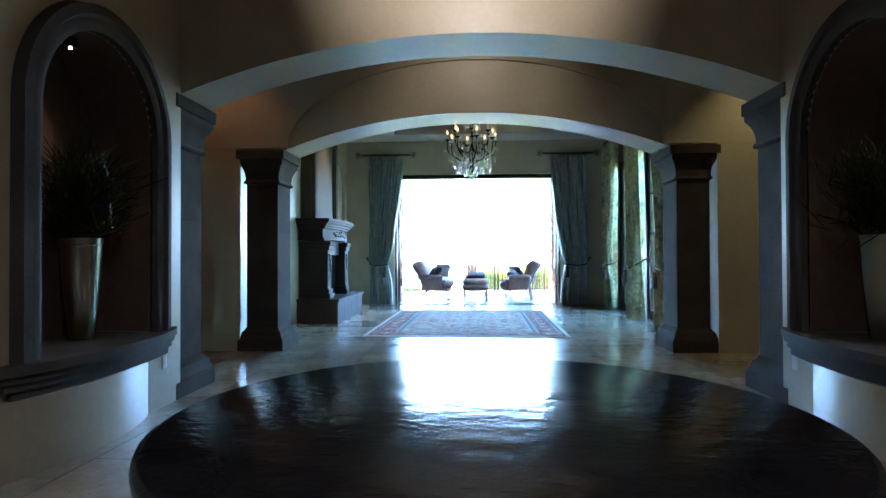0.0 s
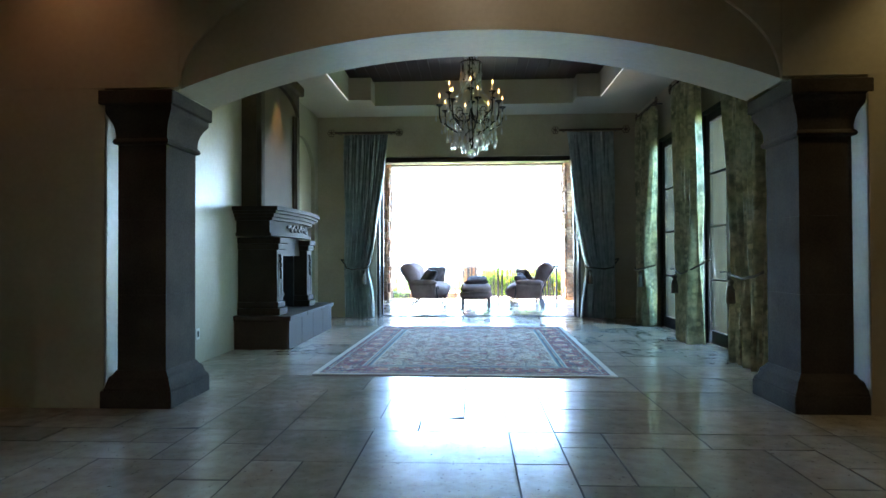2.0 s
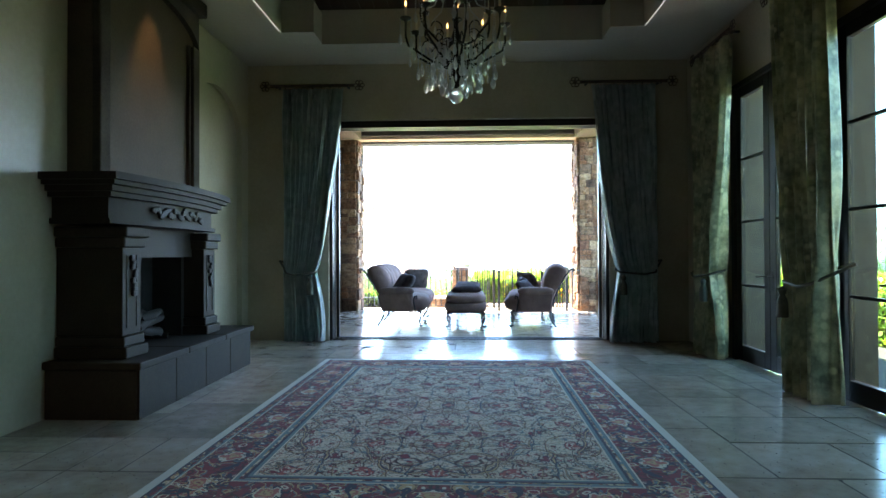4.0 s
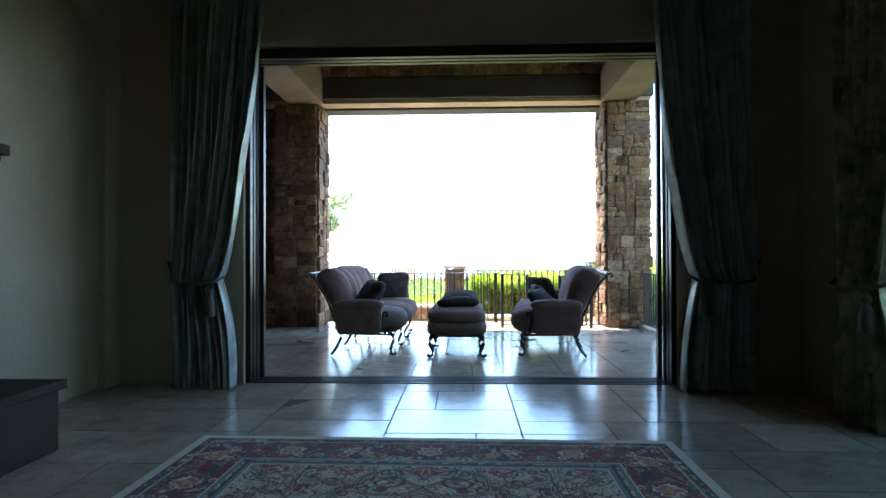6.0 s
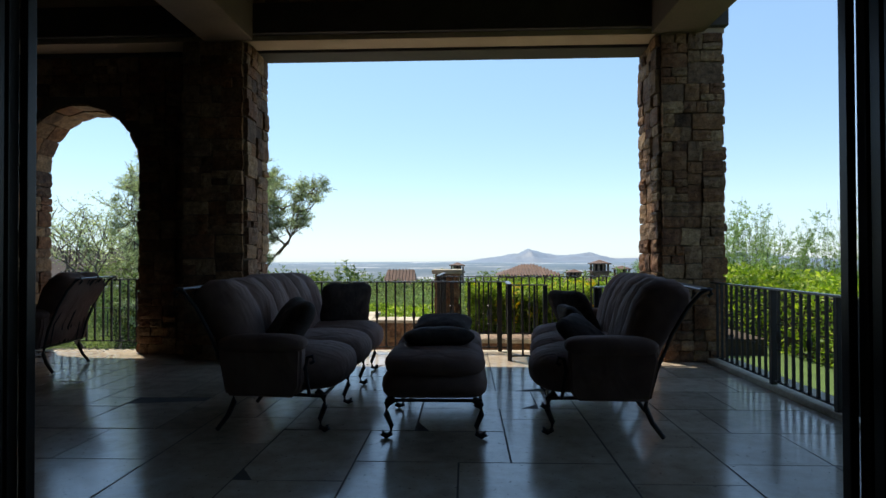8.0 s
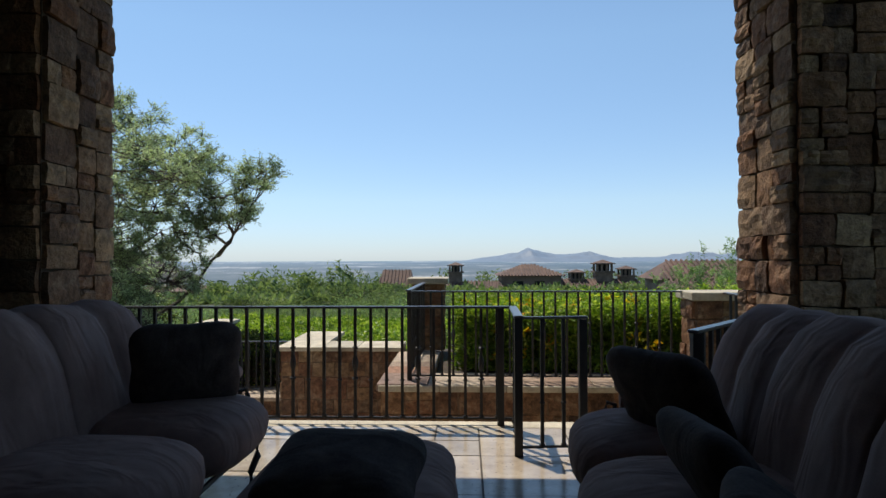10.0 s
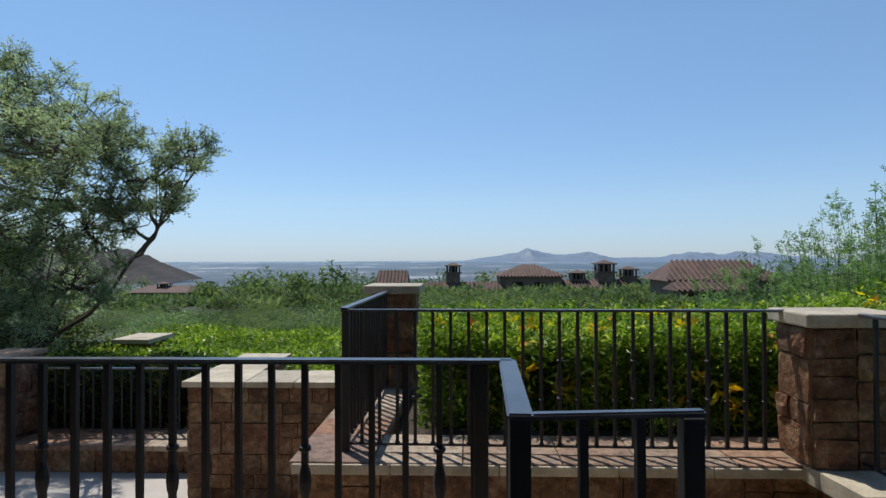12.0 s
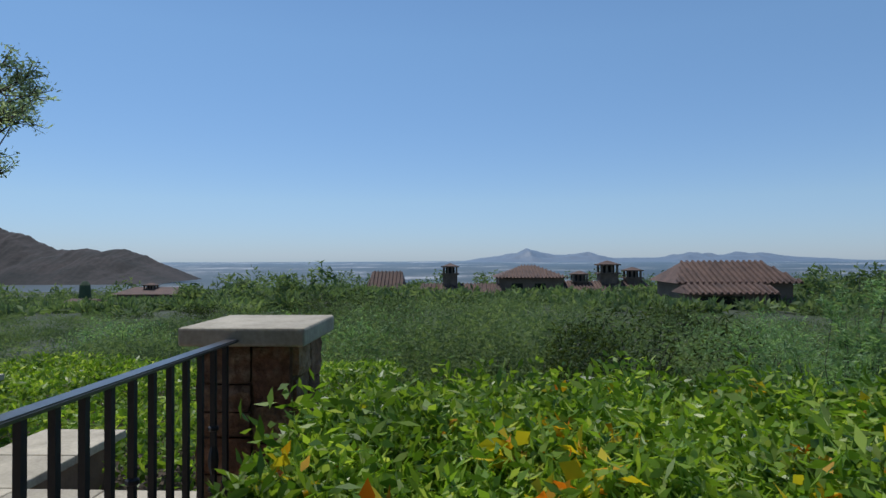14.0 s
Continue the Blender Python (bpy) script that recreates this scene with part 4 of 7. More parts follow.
for k in range(11):  # the curved underside, stone by stone
    t0, t1 = math.pi * k / 11, math.pi * (k + 1) / 11
    cx, rx, rz = (AX0 + AX1) / 2, (AX1 - AX0) / 2, 0.79
    p0, p1 = Vector((cx - rx * math.cos(t0), AY0, 2.35 + rz * math.sin(t0))), Vector((cx - rx * math.cos(t1), AY0, 2.35 + rz * math.sin(t1)))
    stone_panel(arch_wall, p0, (0, 1, 0), (p1 - p0).normalized(), AY1 - AY0, (p1 - p0).length, 40 + k, rows=(0.5, 0.6), cols=(0.2, 0.4), depth=0.03)
# unseen closing wall; dark to dim the light bounced onto the stone
structure("wall_patio_west", boxed(-9.3, -9, OUT, AY1, -0.2, 4.9), HOUSE_STONE, "unseen wall closing the patio, coloured dark to cut bounce")

bm = bmesh.new()
box(bm, -9, 3.0, 19.36, 19.68, 3.735, 3.80, 0.006)
structure("trim_beam_soffit", bm, STUCCO, "pale stucco edge under the patio beam")
structure("trim_beam_under", boxed(-9, 3.0, 19.685, 20.06, 3.70, 3.798, 0.008), WOOD_BEAM, "dark timber underside of the patio beam")
structure("trim_beam", boxed(-9, 3.03, 19.30, 20.10, 3.80, 4.16, 0.015), WOOD_BEAM, "dark timber beam across the patio piers")
band = structure("wall_patio_band", boxed(-2.6, 2.3, 19.34, 20.05, 4.162, 4.655), MORTAR, "band of rustic stone above the patio beam")
stone_panel(band, (-2.6, 19.34, 4.17), (1, 0, 0), (0, 0, 1), 4.9, 0.48, 61)
structure("wall_patio_band_ends", boxed(-9, -2.61, 19.34, 20.05, 4.162, 4.655), STUCCO, "stucco above the patio beam")
bm = bmesh.new()
box(bm, 2.31, 3.0, 19.34, 20.05, 4.162, 4.655)
structure("wall_patio_band_east", bm, STUCCO, "stucco above the patio beam")
for x0, x1 in ((-3.0, -2.42), (2.16, 2.74)):
    structure("trim_side_beam", boxed(x0, x1, OUT, 19.296, 3.72, 4.2, 0.012), BEAM_TAN, "brown stucco beam from house to pier")
    over = structure("wall_side_beam_band", boxed(x0 + 0.06, x1 - 0.06, OUT, 19.335, 4.202, 4.655), MORTAR, "band of rustic stone above the side beam")
    if x0 < 0:
        stone_panel(over, (x1 - 0.06, OUT + 0.5, 4.205), (0, 1, 0), (0, 0, 1), 3.42, 0.44, 64)
    else:
        stone_panel(over, (x0 + 0.06, 19.28, 4.205), (0, -1, 0), (0, 0, 1), 3.42, 0.44, 65)
structure("trim_eave", boxed(2.74, 3.05, OUT, 19.29, 4.05, 4.2, 0.01), WOOD_BEAM, "dark timber eave along the open patio side")
structure("ceiling_patio", boxed(-9.3, 3.1, OUT, 20.1, 4.66, 5.15), PATIO_CEIL, "brown boarded patio ceiling")
bm = bmesh.new()
for k in range(7):
    x = -7.55 + 1.62 * k
    box(bm, x, x + 0.16, OUT, 19.34, 4.44, 4.658, 0.012)
structure("ceiling_patio_joists", bm, WOOD_BEAM, "row of timber joists under the patio ceiling")

# ---- garden and distance ----
def ground_z(x, y):
    """Height of the desert: level terrace, then falling away to a wide plain."""
    d = max(0.0, y - 27.0)
    z = -1.75 - 0.032 * d if d < 120 else -5.6 - 34.4 * (1 - math.exp(-(d - 120) / 420.0))
    z -= min(2.5, 0.03 * max(0.0, -x - 15.0)) * min(1.0, d / 60.0)
    side = max(0.0, abs(x) - 12.0)
    z += 0.6 * noise.noise(Vector((x * 0.03, y * 0.03, 3))) * min(1.0, d / 40.0)
    return z - min(side * 0.004, 2.0)


bm = bmesh.new()
ys = [-60, -20, 0, 15, 20, 24, 27, 30, 34, 38, 43, 50, 58, 68, 80, 95, 115, 140, 175, 220, 290, 400, 560]
us = [-1.3, -1.0, -0.8, -0.62, -0.48, -0.36, -0.26, -0.18, -0.11, -0.05, 0, 0.05, 0.11, 0.18, 0.26, 0.36, 0.48, 0.62, 0.8, 1.0, 1.3]
grid = [[bm.verts.new((u * (60 + abs(y) * 1.4), y, ground_z(u * (60 + abs(y) * 1.4), y))) for u in us] for y in ys]
for a, b in zip(grid, grid[1:]):
    for k in range(len(us) - 1):
        bm.faces.new((a[k], a[k + 1], b[k + 1], b[k]))
structure("ground", bm, GROUND, "dry desert ground with scattered green scrub falling to a plain")

# distance haze is put into the plain as a blue glow
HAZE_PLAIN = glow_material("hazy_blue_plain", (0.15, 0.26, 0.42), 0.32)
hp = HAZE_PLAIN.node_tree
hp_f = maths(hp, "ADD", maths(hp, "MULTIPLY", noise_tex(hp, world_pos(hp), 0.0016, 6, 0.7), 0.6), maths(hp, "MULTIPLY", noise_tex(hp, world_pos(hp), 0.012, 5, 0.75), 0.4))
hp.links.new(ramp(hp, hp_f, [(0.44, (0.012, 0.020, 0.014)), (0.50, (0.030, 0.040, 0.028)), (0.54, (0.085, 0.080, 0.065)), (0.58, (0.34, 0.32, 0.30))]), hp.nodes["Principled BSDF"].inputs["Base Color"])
# the haze glow strengthens towards the horizon
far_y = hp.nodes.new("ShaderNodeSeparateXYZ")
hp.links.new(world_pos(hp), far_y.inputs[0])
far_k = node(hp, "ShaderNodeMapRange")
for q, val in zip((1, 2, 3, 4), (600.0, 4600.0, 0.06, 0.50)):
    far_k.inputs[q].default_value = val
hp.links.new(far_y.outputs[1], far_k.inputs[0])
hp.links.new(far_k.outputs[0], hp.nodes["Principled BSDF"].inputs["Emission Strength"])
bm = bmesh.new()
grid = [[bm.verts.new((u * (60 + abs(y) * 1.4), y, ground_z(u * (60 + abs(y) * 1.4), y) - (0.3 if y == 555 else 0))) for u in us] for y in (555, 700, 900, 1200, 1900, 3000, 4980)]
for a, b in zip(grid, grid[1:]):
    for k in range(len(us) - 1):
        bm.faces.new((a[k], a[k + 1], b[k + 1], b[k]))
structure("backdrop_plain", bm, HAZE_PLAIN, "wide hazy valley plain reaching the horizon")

# lower terrace, pool, lawn
LOW = -1.22
structure("pavement_terrace", boxed(-9, 3.05, 20.02, 25.2, LOW - 0.3, LOW), PAVING, "pale sunlit lower terrace paving")
structure("wall_patio_edge", boxed(-9, 3.02, 20.081, 20.14, LOW, -0.01), STUCCO, "stucco face of the raised patio edge")
structure("water_pool", boxed(-12, -5.36, 23.4, 26.4, LOW - 0.3, LOW + 0.012), WATER, "blue swimming pool water")
structure("ground_lawn", boxed(3.3, 16, 8.0, 24.0, -0.9, -0.42), LAWN, "mown green lawn beside the patio")
structure("trim_patio_curb", boxed(2.74, 3.05, 16.0, 19.28, -0.006, 0.05, 0.012), CAPSTONE, "pale stone kerb along the patio side")

# steps from the patio down between the rails
steps = thing("garden_steps", (1.5, 20.8, LOW), "pale stone garden steps down from the patio", "steps")
for k in range(6):
    part("step", boxed(0.97, 2.2, 20.145 + 0.25 * k, 20.14 + 0.25 * (k + 1), LOW + 0.002, -0.17 * (k + 1), 0.012), CAPSTONE, steps)


def stone_wall(name, x0, x1, y0, y1, z0, z1, faces, seed, label):
    ob = thing(name, ((x0 + x1) / 2, (y0 + y1) / 2, z0), label, "wall", "garden walls")
    part("core", boxed(x0, x1, y0, y1, z0, z1), WALL_MORTAR, ob)
    sides = {"s": ((x0, y0, z0), (1, 0, 0), x1 - x0), "n": ((x1, y1, z0), (-1, 0, 0), x1 - x0), "w": ((x0, y1, z0), (0, -1, 0), y1 - y0), "e": ((x1, y0, z0), (0, 1, 0), y1 - y0)}
    for k, f in enumerate(faces):
        c, u, w = sides[f]
        stone_panel(ob, c, u, (0, 0, 1), w, z1 - z0, seed + k, rows=(0.10, 0.32), cols=(0.16, 0.62), depth=0.022, kit=RUST_STONES)
    return ob


def slabs(parent, x0, x1, y0, y1, z0, z1, count, along="x", mat=None, name="cap_slab"):
    """A row of single cap stones."""
    rng = random.Random(round(x0 * 31 + y0 * 17))
    cuts = [0.0] + sorted((k + rng.uniform(-0.15, 0.15)) / count for k in range(1, count)) + [1.0]
    for a, b in zip(cuts, cuts[1:]):
        if along == "x":
            bm = boxed(x0 + (x1 - x0) * a + 0.003, x0 + (x1 - x0) * b - 0.003, y0, y1, z0, z1 + rng.uniform(-0.002, 0.003), bevel=0.009)
        else:
            bm = boxed(x0, x1, y0 + (y1 - y0) * a + 0.003, y0 + (y1 - y0) * b - 0.003, z0, z1 + rng.uniform(-0.002, 0.003), bevel=0.009)
        part(name, bm, mat or CAPSTONE, parent)


PT = -0.075  # top of the planter
front = stone_wall("planter_wall", -0.66, 2.645, 21.80, 22.28, LOW, PT - 0.07, "sw", 71, "rustic stone planter wall with flagstone top")
slabs(front, -0.72, 2.66, 21.74, 22.34, PT - 0.07, PT, 6, "x", FLAGSTONE)
slabs(front, -0.70, 2.64, 21.715, 21.738, PT - 0.075, PT - 0.01, 5, "x", CAPSTONE)
side = stone_wall("planter_wall", -0.66, -0.20, 22.34, 24.5, LOW, PT - 0.07, "w", 75, "rustic stone planter side wall with red flagstone top")
slabs(side, -0.72, -0.14, 22.345, 23.85, PT - 0.07, PT, 4, "y", FLAGSTONE)

east = stone_wall("stair_wall", 2.66, 3.0, 20.15, 21.95, LOW, PT - 0.09, "w", 79, "low stone stair wall with pale curved cap")
for k in range(5):
    y0, y1 = 20.16 + 0.36 * k, 20.16 + 0.36 * (k + 1)
    b = 0.10 * (k / 5) ** 2
    outline = [(2.60 - b, y0), (3.06, y0), (3.06, y1 - 0.006), (2.60 - 0.10 * ((k + 1) / 5) ** 2, y1 - 0.006)]
    part("cap_slab", prism(bmesh.new(), outline, PT - 0.09, PT + 0.012), CAPSTONE, east)


def garden_pillar(x0, x1, y0, y1, z0, z1, seed, faces, lip=0.08):
    ob = thing("garden_pillar", ((x0 + x1) / 2, (y0 + y1) / 2, z0), "square rustic stone garden pillar with flat sandstone cap", "pillar", "garden pillars")
    part("core", boxed(x0, x1, y0, y1, z0, z1 - 0.085), WALL_MORTAR, ob)
    sides = {"s": ((x0, y0, z0), (1, 0, 0), x1 - x0), "n": ((x1, y1, z0), (-1, 0, 0), x1 - x0), "w": ((x0, y1, z0), (0, -1, 0), y1 - y0), "e": ((x1, y0, z0), (0, 1, 0), y1 - y0)}
    for k, f in enumerate(faces):
        c, u, w = sides[f]
        stone_panel(ob, c, u, (0, 0, 1), w, z1 - 0.09 - z0, seed + k, rows=(0.12, 0.28), cols=(0.14, 0.36), depth=0.03, kit=RUST_STONES)
    part("cap", boxed(x0 - lip, x1 + lip, y0 - lip, y1 + lip, z1 - 0.085, z1, 0.012), CAPSTONE, ob, "pale sandstone cap")
    return ob


garden_pillar(-0.53, -0.11, 23.96, 24.40, PT, 0.945, 91, "swe")
garden_pillar(2.53, 3.05, 21.66, 22.02, PT + 0.014, 0.885, 95, "swe", 0.055)

# L-shaped low wall with a sandstone cap
low = stone_wall("garden_wall", -2.40, -0.68, 23.92, 24.42, LOW, -0.08, "sw", 101, "low rustic stone garden wall with pale sandstone cap")
slabs(low, -2.46, -0.68, 23.86, 24.48, -0.08, -0.02, 3, "x")
arm = stone_wall("garden_wall", -2.40, -1.90, 24.43, 25.5, LOW, -0.08, "w", 105, "low rustic stone garden wall arm with sandstone cap")
slabs(arm, -2.46, -1.84, 24.485, 25.6, -0.08, -0.02, 2, "y")
seat = stone_wall("garden_wall", -4.86, -2.42, 24.62, 25.15, LOW, -0.95, "s", 107, "low stone kerb wall along the terrace")
slabs(seat, -4.8, -2.47, 24.52, 25.2, -0.95, -0.89, 3, "x", FLAGSTONE)
tall = stone_wall("garden_wall", -5.3, -4.87, 24.6, 25.2, LOW, 0.05, "se", 111, "square end of the shaded garden wall")
# tree shade on this cap is put in by using the darker flagstone
slabs(tall, -5.34, -4.83, 24.56, 25.24, 0.05, 0.10, 1, "x", FLAGSTONE)
far_wall = stone_wall("garden_wall", -4.95, -4.5, 27.0, 27.6, -1.8, -0.10, "se", 113, "low garden wall with pale cap by the tree")
slabs(far_wall, -5.05, -4.45, 26.9, 27.7, -0.10, -0.03, 1, "y")


# iron railings
def baluster_mesh(h, fancy):
    bm = bmesh.new()
    box(bm, -0.0105, 0.0105, -0.0105, 0.0105, 0, h)
    if fancy:
        lathe(bm, [(0.012, 0.0), (0.020, 0.03), (0.023, 0.06), (0.020, 0.09), (0.012, 0.12)], 8, (0, 0, h * 0.42))
        lathe(bm, [(0.012, 0.0), (0.022, 0.006), (0.022, 0.018), (0.012, 0.024)], 8, (0, 0, h * 0.34))
        lathe(bm, [(0.012, 0.0), (0.022, 0.006), (0.022, 0.018), (0.012, 0.024)], 8, (0, 0, h * 0.62))
    else:
        lathe(bm, [(0.011, 0.0), (0.018, 0.005), (0.018, 0.013), (0.011, 0.018)], 8, (0, 0, h * 0.33))
    lathe(bm, [(0.019, 0.0), (0.017, 0.016), (0.009, 0.024)], 8, (0, 0, 0))
    me = bpy.data.meshes.new("baluster")
    bm.to_mesh(me)
    bm.free()
    me.materials.append(IRON)
    return me


def railing(p, q, base, top, step=0.118, label="black wrought iron garden railing", posts=(), rail=0.030, every=4):
    """A railing from p to q (x, y): flat handrail, lower bar, balusters, and square posts at the given shares of its length."""
    p, q = Vector((*p, 0)), Vector((*q, 0))
    d = (q - p)
    length = d.length
    u = d.normalized()
    side = Vector((-u.y, u.x, 0))
    ob = thing("railing", (p + q) / 2 + Vector((0, 0, base)), label, "railing", "iron railings")
    def bar(a, b, half, z0, z1, bevel=0.004):
        bm = bmesh.new()
        vs = [bm.verts.new(c + s * half * side + Vector((0, 0, z))) for z in (z0, z1) for c in (a, b) for s in (-1, 1)]
        for f in ((0, 2, 3, 1), (4, 5, 7, 6), (0, 1, 5, 4), (2, 6, 7, 3), (0, 4, 6, 2), (1, 3, 7, 5)):
            bm.faces.new([vs[k] for k in f])
        bmesh.ops.bevel(bm, geom=bm.edges[:], offset=bevel, segments=2, affect="EDGES")
        return bm
    part("handrail", bar(p - u * 0.02, q + u * 0.02, rail, top - 0.016, top, 0.005), RAIL, ob)
    part("lower_bar", bar(p, q, 0.010, base + 0.045, base + 0.06), IRON, ob)
    n = max(1, round(length / step))
    meshes = baluster_mesh(top - 0.015 - base - 0.055, False), baluster_mesh(top - 0.015 - base - 0.055, True)
    for k in range(1, n):
        b = new("baluster", meshes[k % every == 0])
        b.parent = ob
        b.matrix_parent_inverse = ob.matrix_world.inverted()
        b.matrix_world = Matrix.Translation(p + u * (length * k / n) + Vector((0, 0, base + 0.055))) @ Matrix.Rotation(math.atan2(u.y, u.x), 4, "Z")
    for s in posts:
        c = p + d * s
        part("post", boxed(c.x - 0.025, c.x + 0.025, c.y - 0.025, c.y + 0.025, base, top - 0.015, 0.004), IRON, ob)
    return ob


RT = 0.885
railing((-2.50, 20.02), (0.565, 20.02), 0.0, RT, posts=(0.97,))
railing((0.565, 20.0), (0.545, 19.33), 0.0, RT, posts=(0.97,))
railing((0.56, 19.36), (0.97, 19.40), 0.0, RT - 0.01, 0.13, posts=(0.97,), rail=0.016)
railing((2.24, 19.30), (1.97, 19.28), 0.0, RT, posts=(0.95,))
railing((1.965, 19.29), (1.36, 18.62), 0.0, RT, posts=(0.97,))
railing((-0.40, 21.95), (2.49, 21.90), PT, RT, posts=(0.004,))
railing((-0.40, 21.95), (-0.36, 23.93), PT, RT + 0.01, every=5)
railing((2.81, 21.62), (2.79, 20.3), PT + 0.012, RT, posts=(0.97,))
railing((2.80, 19.25), (2.76, 15.6), 0.03, RT + 0.02, posts=(0.36, 0.62))
railing((-5.62, 20.30), (-4.02, 20.30), 0.03, RT + 0.03)
railing((-4.8, 25.0), (-2.44, 25.0), -0.89, -0.10)
railing((-9.5, 27.6), (-5.1, 27.2), -0.89, -0.10)


# ---- planting ----
def hedge_top(x, y):
    return 0.735 + 0.09 * noise.noise(Vector((x * 1.3, y * 1.3, 0))) + 0.13 * noise.noise(Vector((x * 0.5, y * 0.5, 7))) + 0.03 * min(max(x - 1.4, 0), 3) - 0.05 - 0.22 * max(0, y - 23.5)


def hedge_points(n, x0, x1, y0, y1, low, seed, shell=0.35):
    rng = np.random.default_rng(seed)
    out = []
    while len(out) < n:
        x, y = rng.uniform(x0, x1), rng.uniform(y0, y1)
        t = hedge_top(x, y)
        if rng.random() < 0.42 and y < y0 + 1.2:
            z = rng.uniform(low, t)
            y = y0 + 0.42 * max(0.0, z - low - 0.1) + abs(rng.normal()) * 0.14 + 0.14 * noise.noise(Vector((x * 3, z * 3, 5)))
        else:
            z = t - abs(rng.normal()) * shell * 0.5 + (0.10 * rng.random() if rng.random() < 0.15 else 0)
        out.append((x, y, z))
    return out


def shoots(count):
    """Young shoots that stand out of the clipped top, each set with leaves."""
    rng = np.random.default_rng(77)
    out = []
    for _ in range(count):
        x, y = rng.uniform(0.10, 4.2), rng.uniform(22.7, 24.3)
        base = np.array((x, y, hedge_top(x, y) - 0.08))
        way = np.array((rng.normal() * 0.35, rng.normal() * 0.35 - 0.1, 1.0)) * rng.uniform(0.10, 0.26)
        for k in range(16):
            out.append(tuple(base + way * (k / 15) + rng.normal(size=3) * 0.016))
    return out


hedge = thing("flowering_hedge", (1.4, 24.0, PT), "dense sunlit green hedge with orange and yellow trumpet flowers", "hedge")
ob = leaves("foliage", hedge_points(92000, 0.06, 4.3, 22.42, 24.4, PT, 5) + shoots(420), 0.062, 0.022, HEDGE_LEAF, hedge, 0.45, 5)
# dark sheet added behind the leaves to block light and look like shade
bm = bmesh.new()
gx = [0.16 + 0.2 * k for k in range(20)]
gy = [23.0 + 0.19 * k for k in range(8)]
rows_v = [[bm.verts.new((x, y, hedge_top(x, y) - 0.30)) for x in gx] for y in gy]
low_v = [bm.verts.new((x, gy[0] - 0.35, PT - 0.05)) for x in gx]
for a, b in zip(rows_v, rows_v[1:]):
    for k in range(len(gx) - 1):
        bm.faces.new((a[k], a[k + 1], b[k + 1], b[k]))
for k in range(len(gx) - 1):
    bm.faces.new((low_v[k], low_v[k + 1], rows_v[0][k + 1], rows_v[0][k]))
part("dark_core", bm, SOIL_AND_CORE, hedge, "dark core that stands in for shade inside the hedge")
structure("ground_planter", boxed(-0.2, 4.9, 22.28, 24.6, -1.9, PT - 0.08), SOIL_AND_CORE, "planting soil in the stone planter")
rngf = np.random.default_rng(8)
for k in range(84):
    q = hedge_points(1, 0.1, 3.4, 22.40, 24.2, PT + 0.1, 300 + k)[0]
    pts = [(q[0] + rngf.normal() * 0.026, q[1] - 0.10 + rngf.normal() * 0.02, q[2] + 0.05 + rngf.normal() * 0.026) for _ in range(12)]
    leaves("flower", pts, 0.092 if k % 3 == 0 else 0.066, 0.046 if k % 3 == 0 else 0.034, PETAL, hedge, 0.2, 600 + k)

left_hedge = thing("garden_hedge", (-2.6, 27, -1.7), "low bright green hedge behind the garden wall", "hedge")
rng = np.random.default_rng(12)
pts = []
for _ in range(26000):
    x, y = rng.uniform(-5.5, -0.2), rng.uniform(25.2, 29.6)
    t = -0.16 + 0.14 * noise.noise(Vector((x * 0.9, y * 0.9, 2))) - 0.10 * max(0, 25.9 - y)
    pts.append((x, y, t - abs(rng.normal()) * 0.14 if y > 25.4 else rng.uniform(-1.6, t)))
leaves("foliage", pts, 0.085, 0.032, HEDGE_LEAF, left_hedge, 0.4, 13)
# dark box added as the shade inside this hedge
part("dark_core", boxed(-5.4, -0.3, 25.35, 29.5, -1.7, -0.42), SOIL_AND_CORE, left_hedge)

right_hedge = thing("garden_hedge", (8, 20, -0.5), "bright green hedge along the lawn", "hedge")
pts = []
for _ in range(22000):
    x, y = rng.uniform(5.2, 7.0), rng.uniform(9.0, 25.5)
    t = 0.85 + 0.25 * noise.noise(Vector((x * 0.8, y * 0.8, 9)))
    pts.append((x, y, t - abs(rng.normal()) * 0.2) if rng.random() < 0.5 else (5.2 + abs(rng.normal()) * 0.12, y, rng.uniform(-0.42, t)))
leaves("foliage", pts, 0.10, 0.040, HEDGE_LEAF, right_hedge, 0.4, 14)
# same added dark box inside the lawn hedge
part("dark_core", boxed(5.4, 7.0, 9.0, 25.4, -0.5, 0.55), SOIL_AND_CORE, right_hedge)


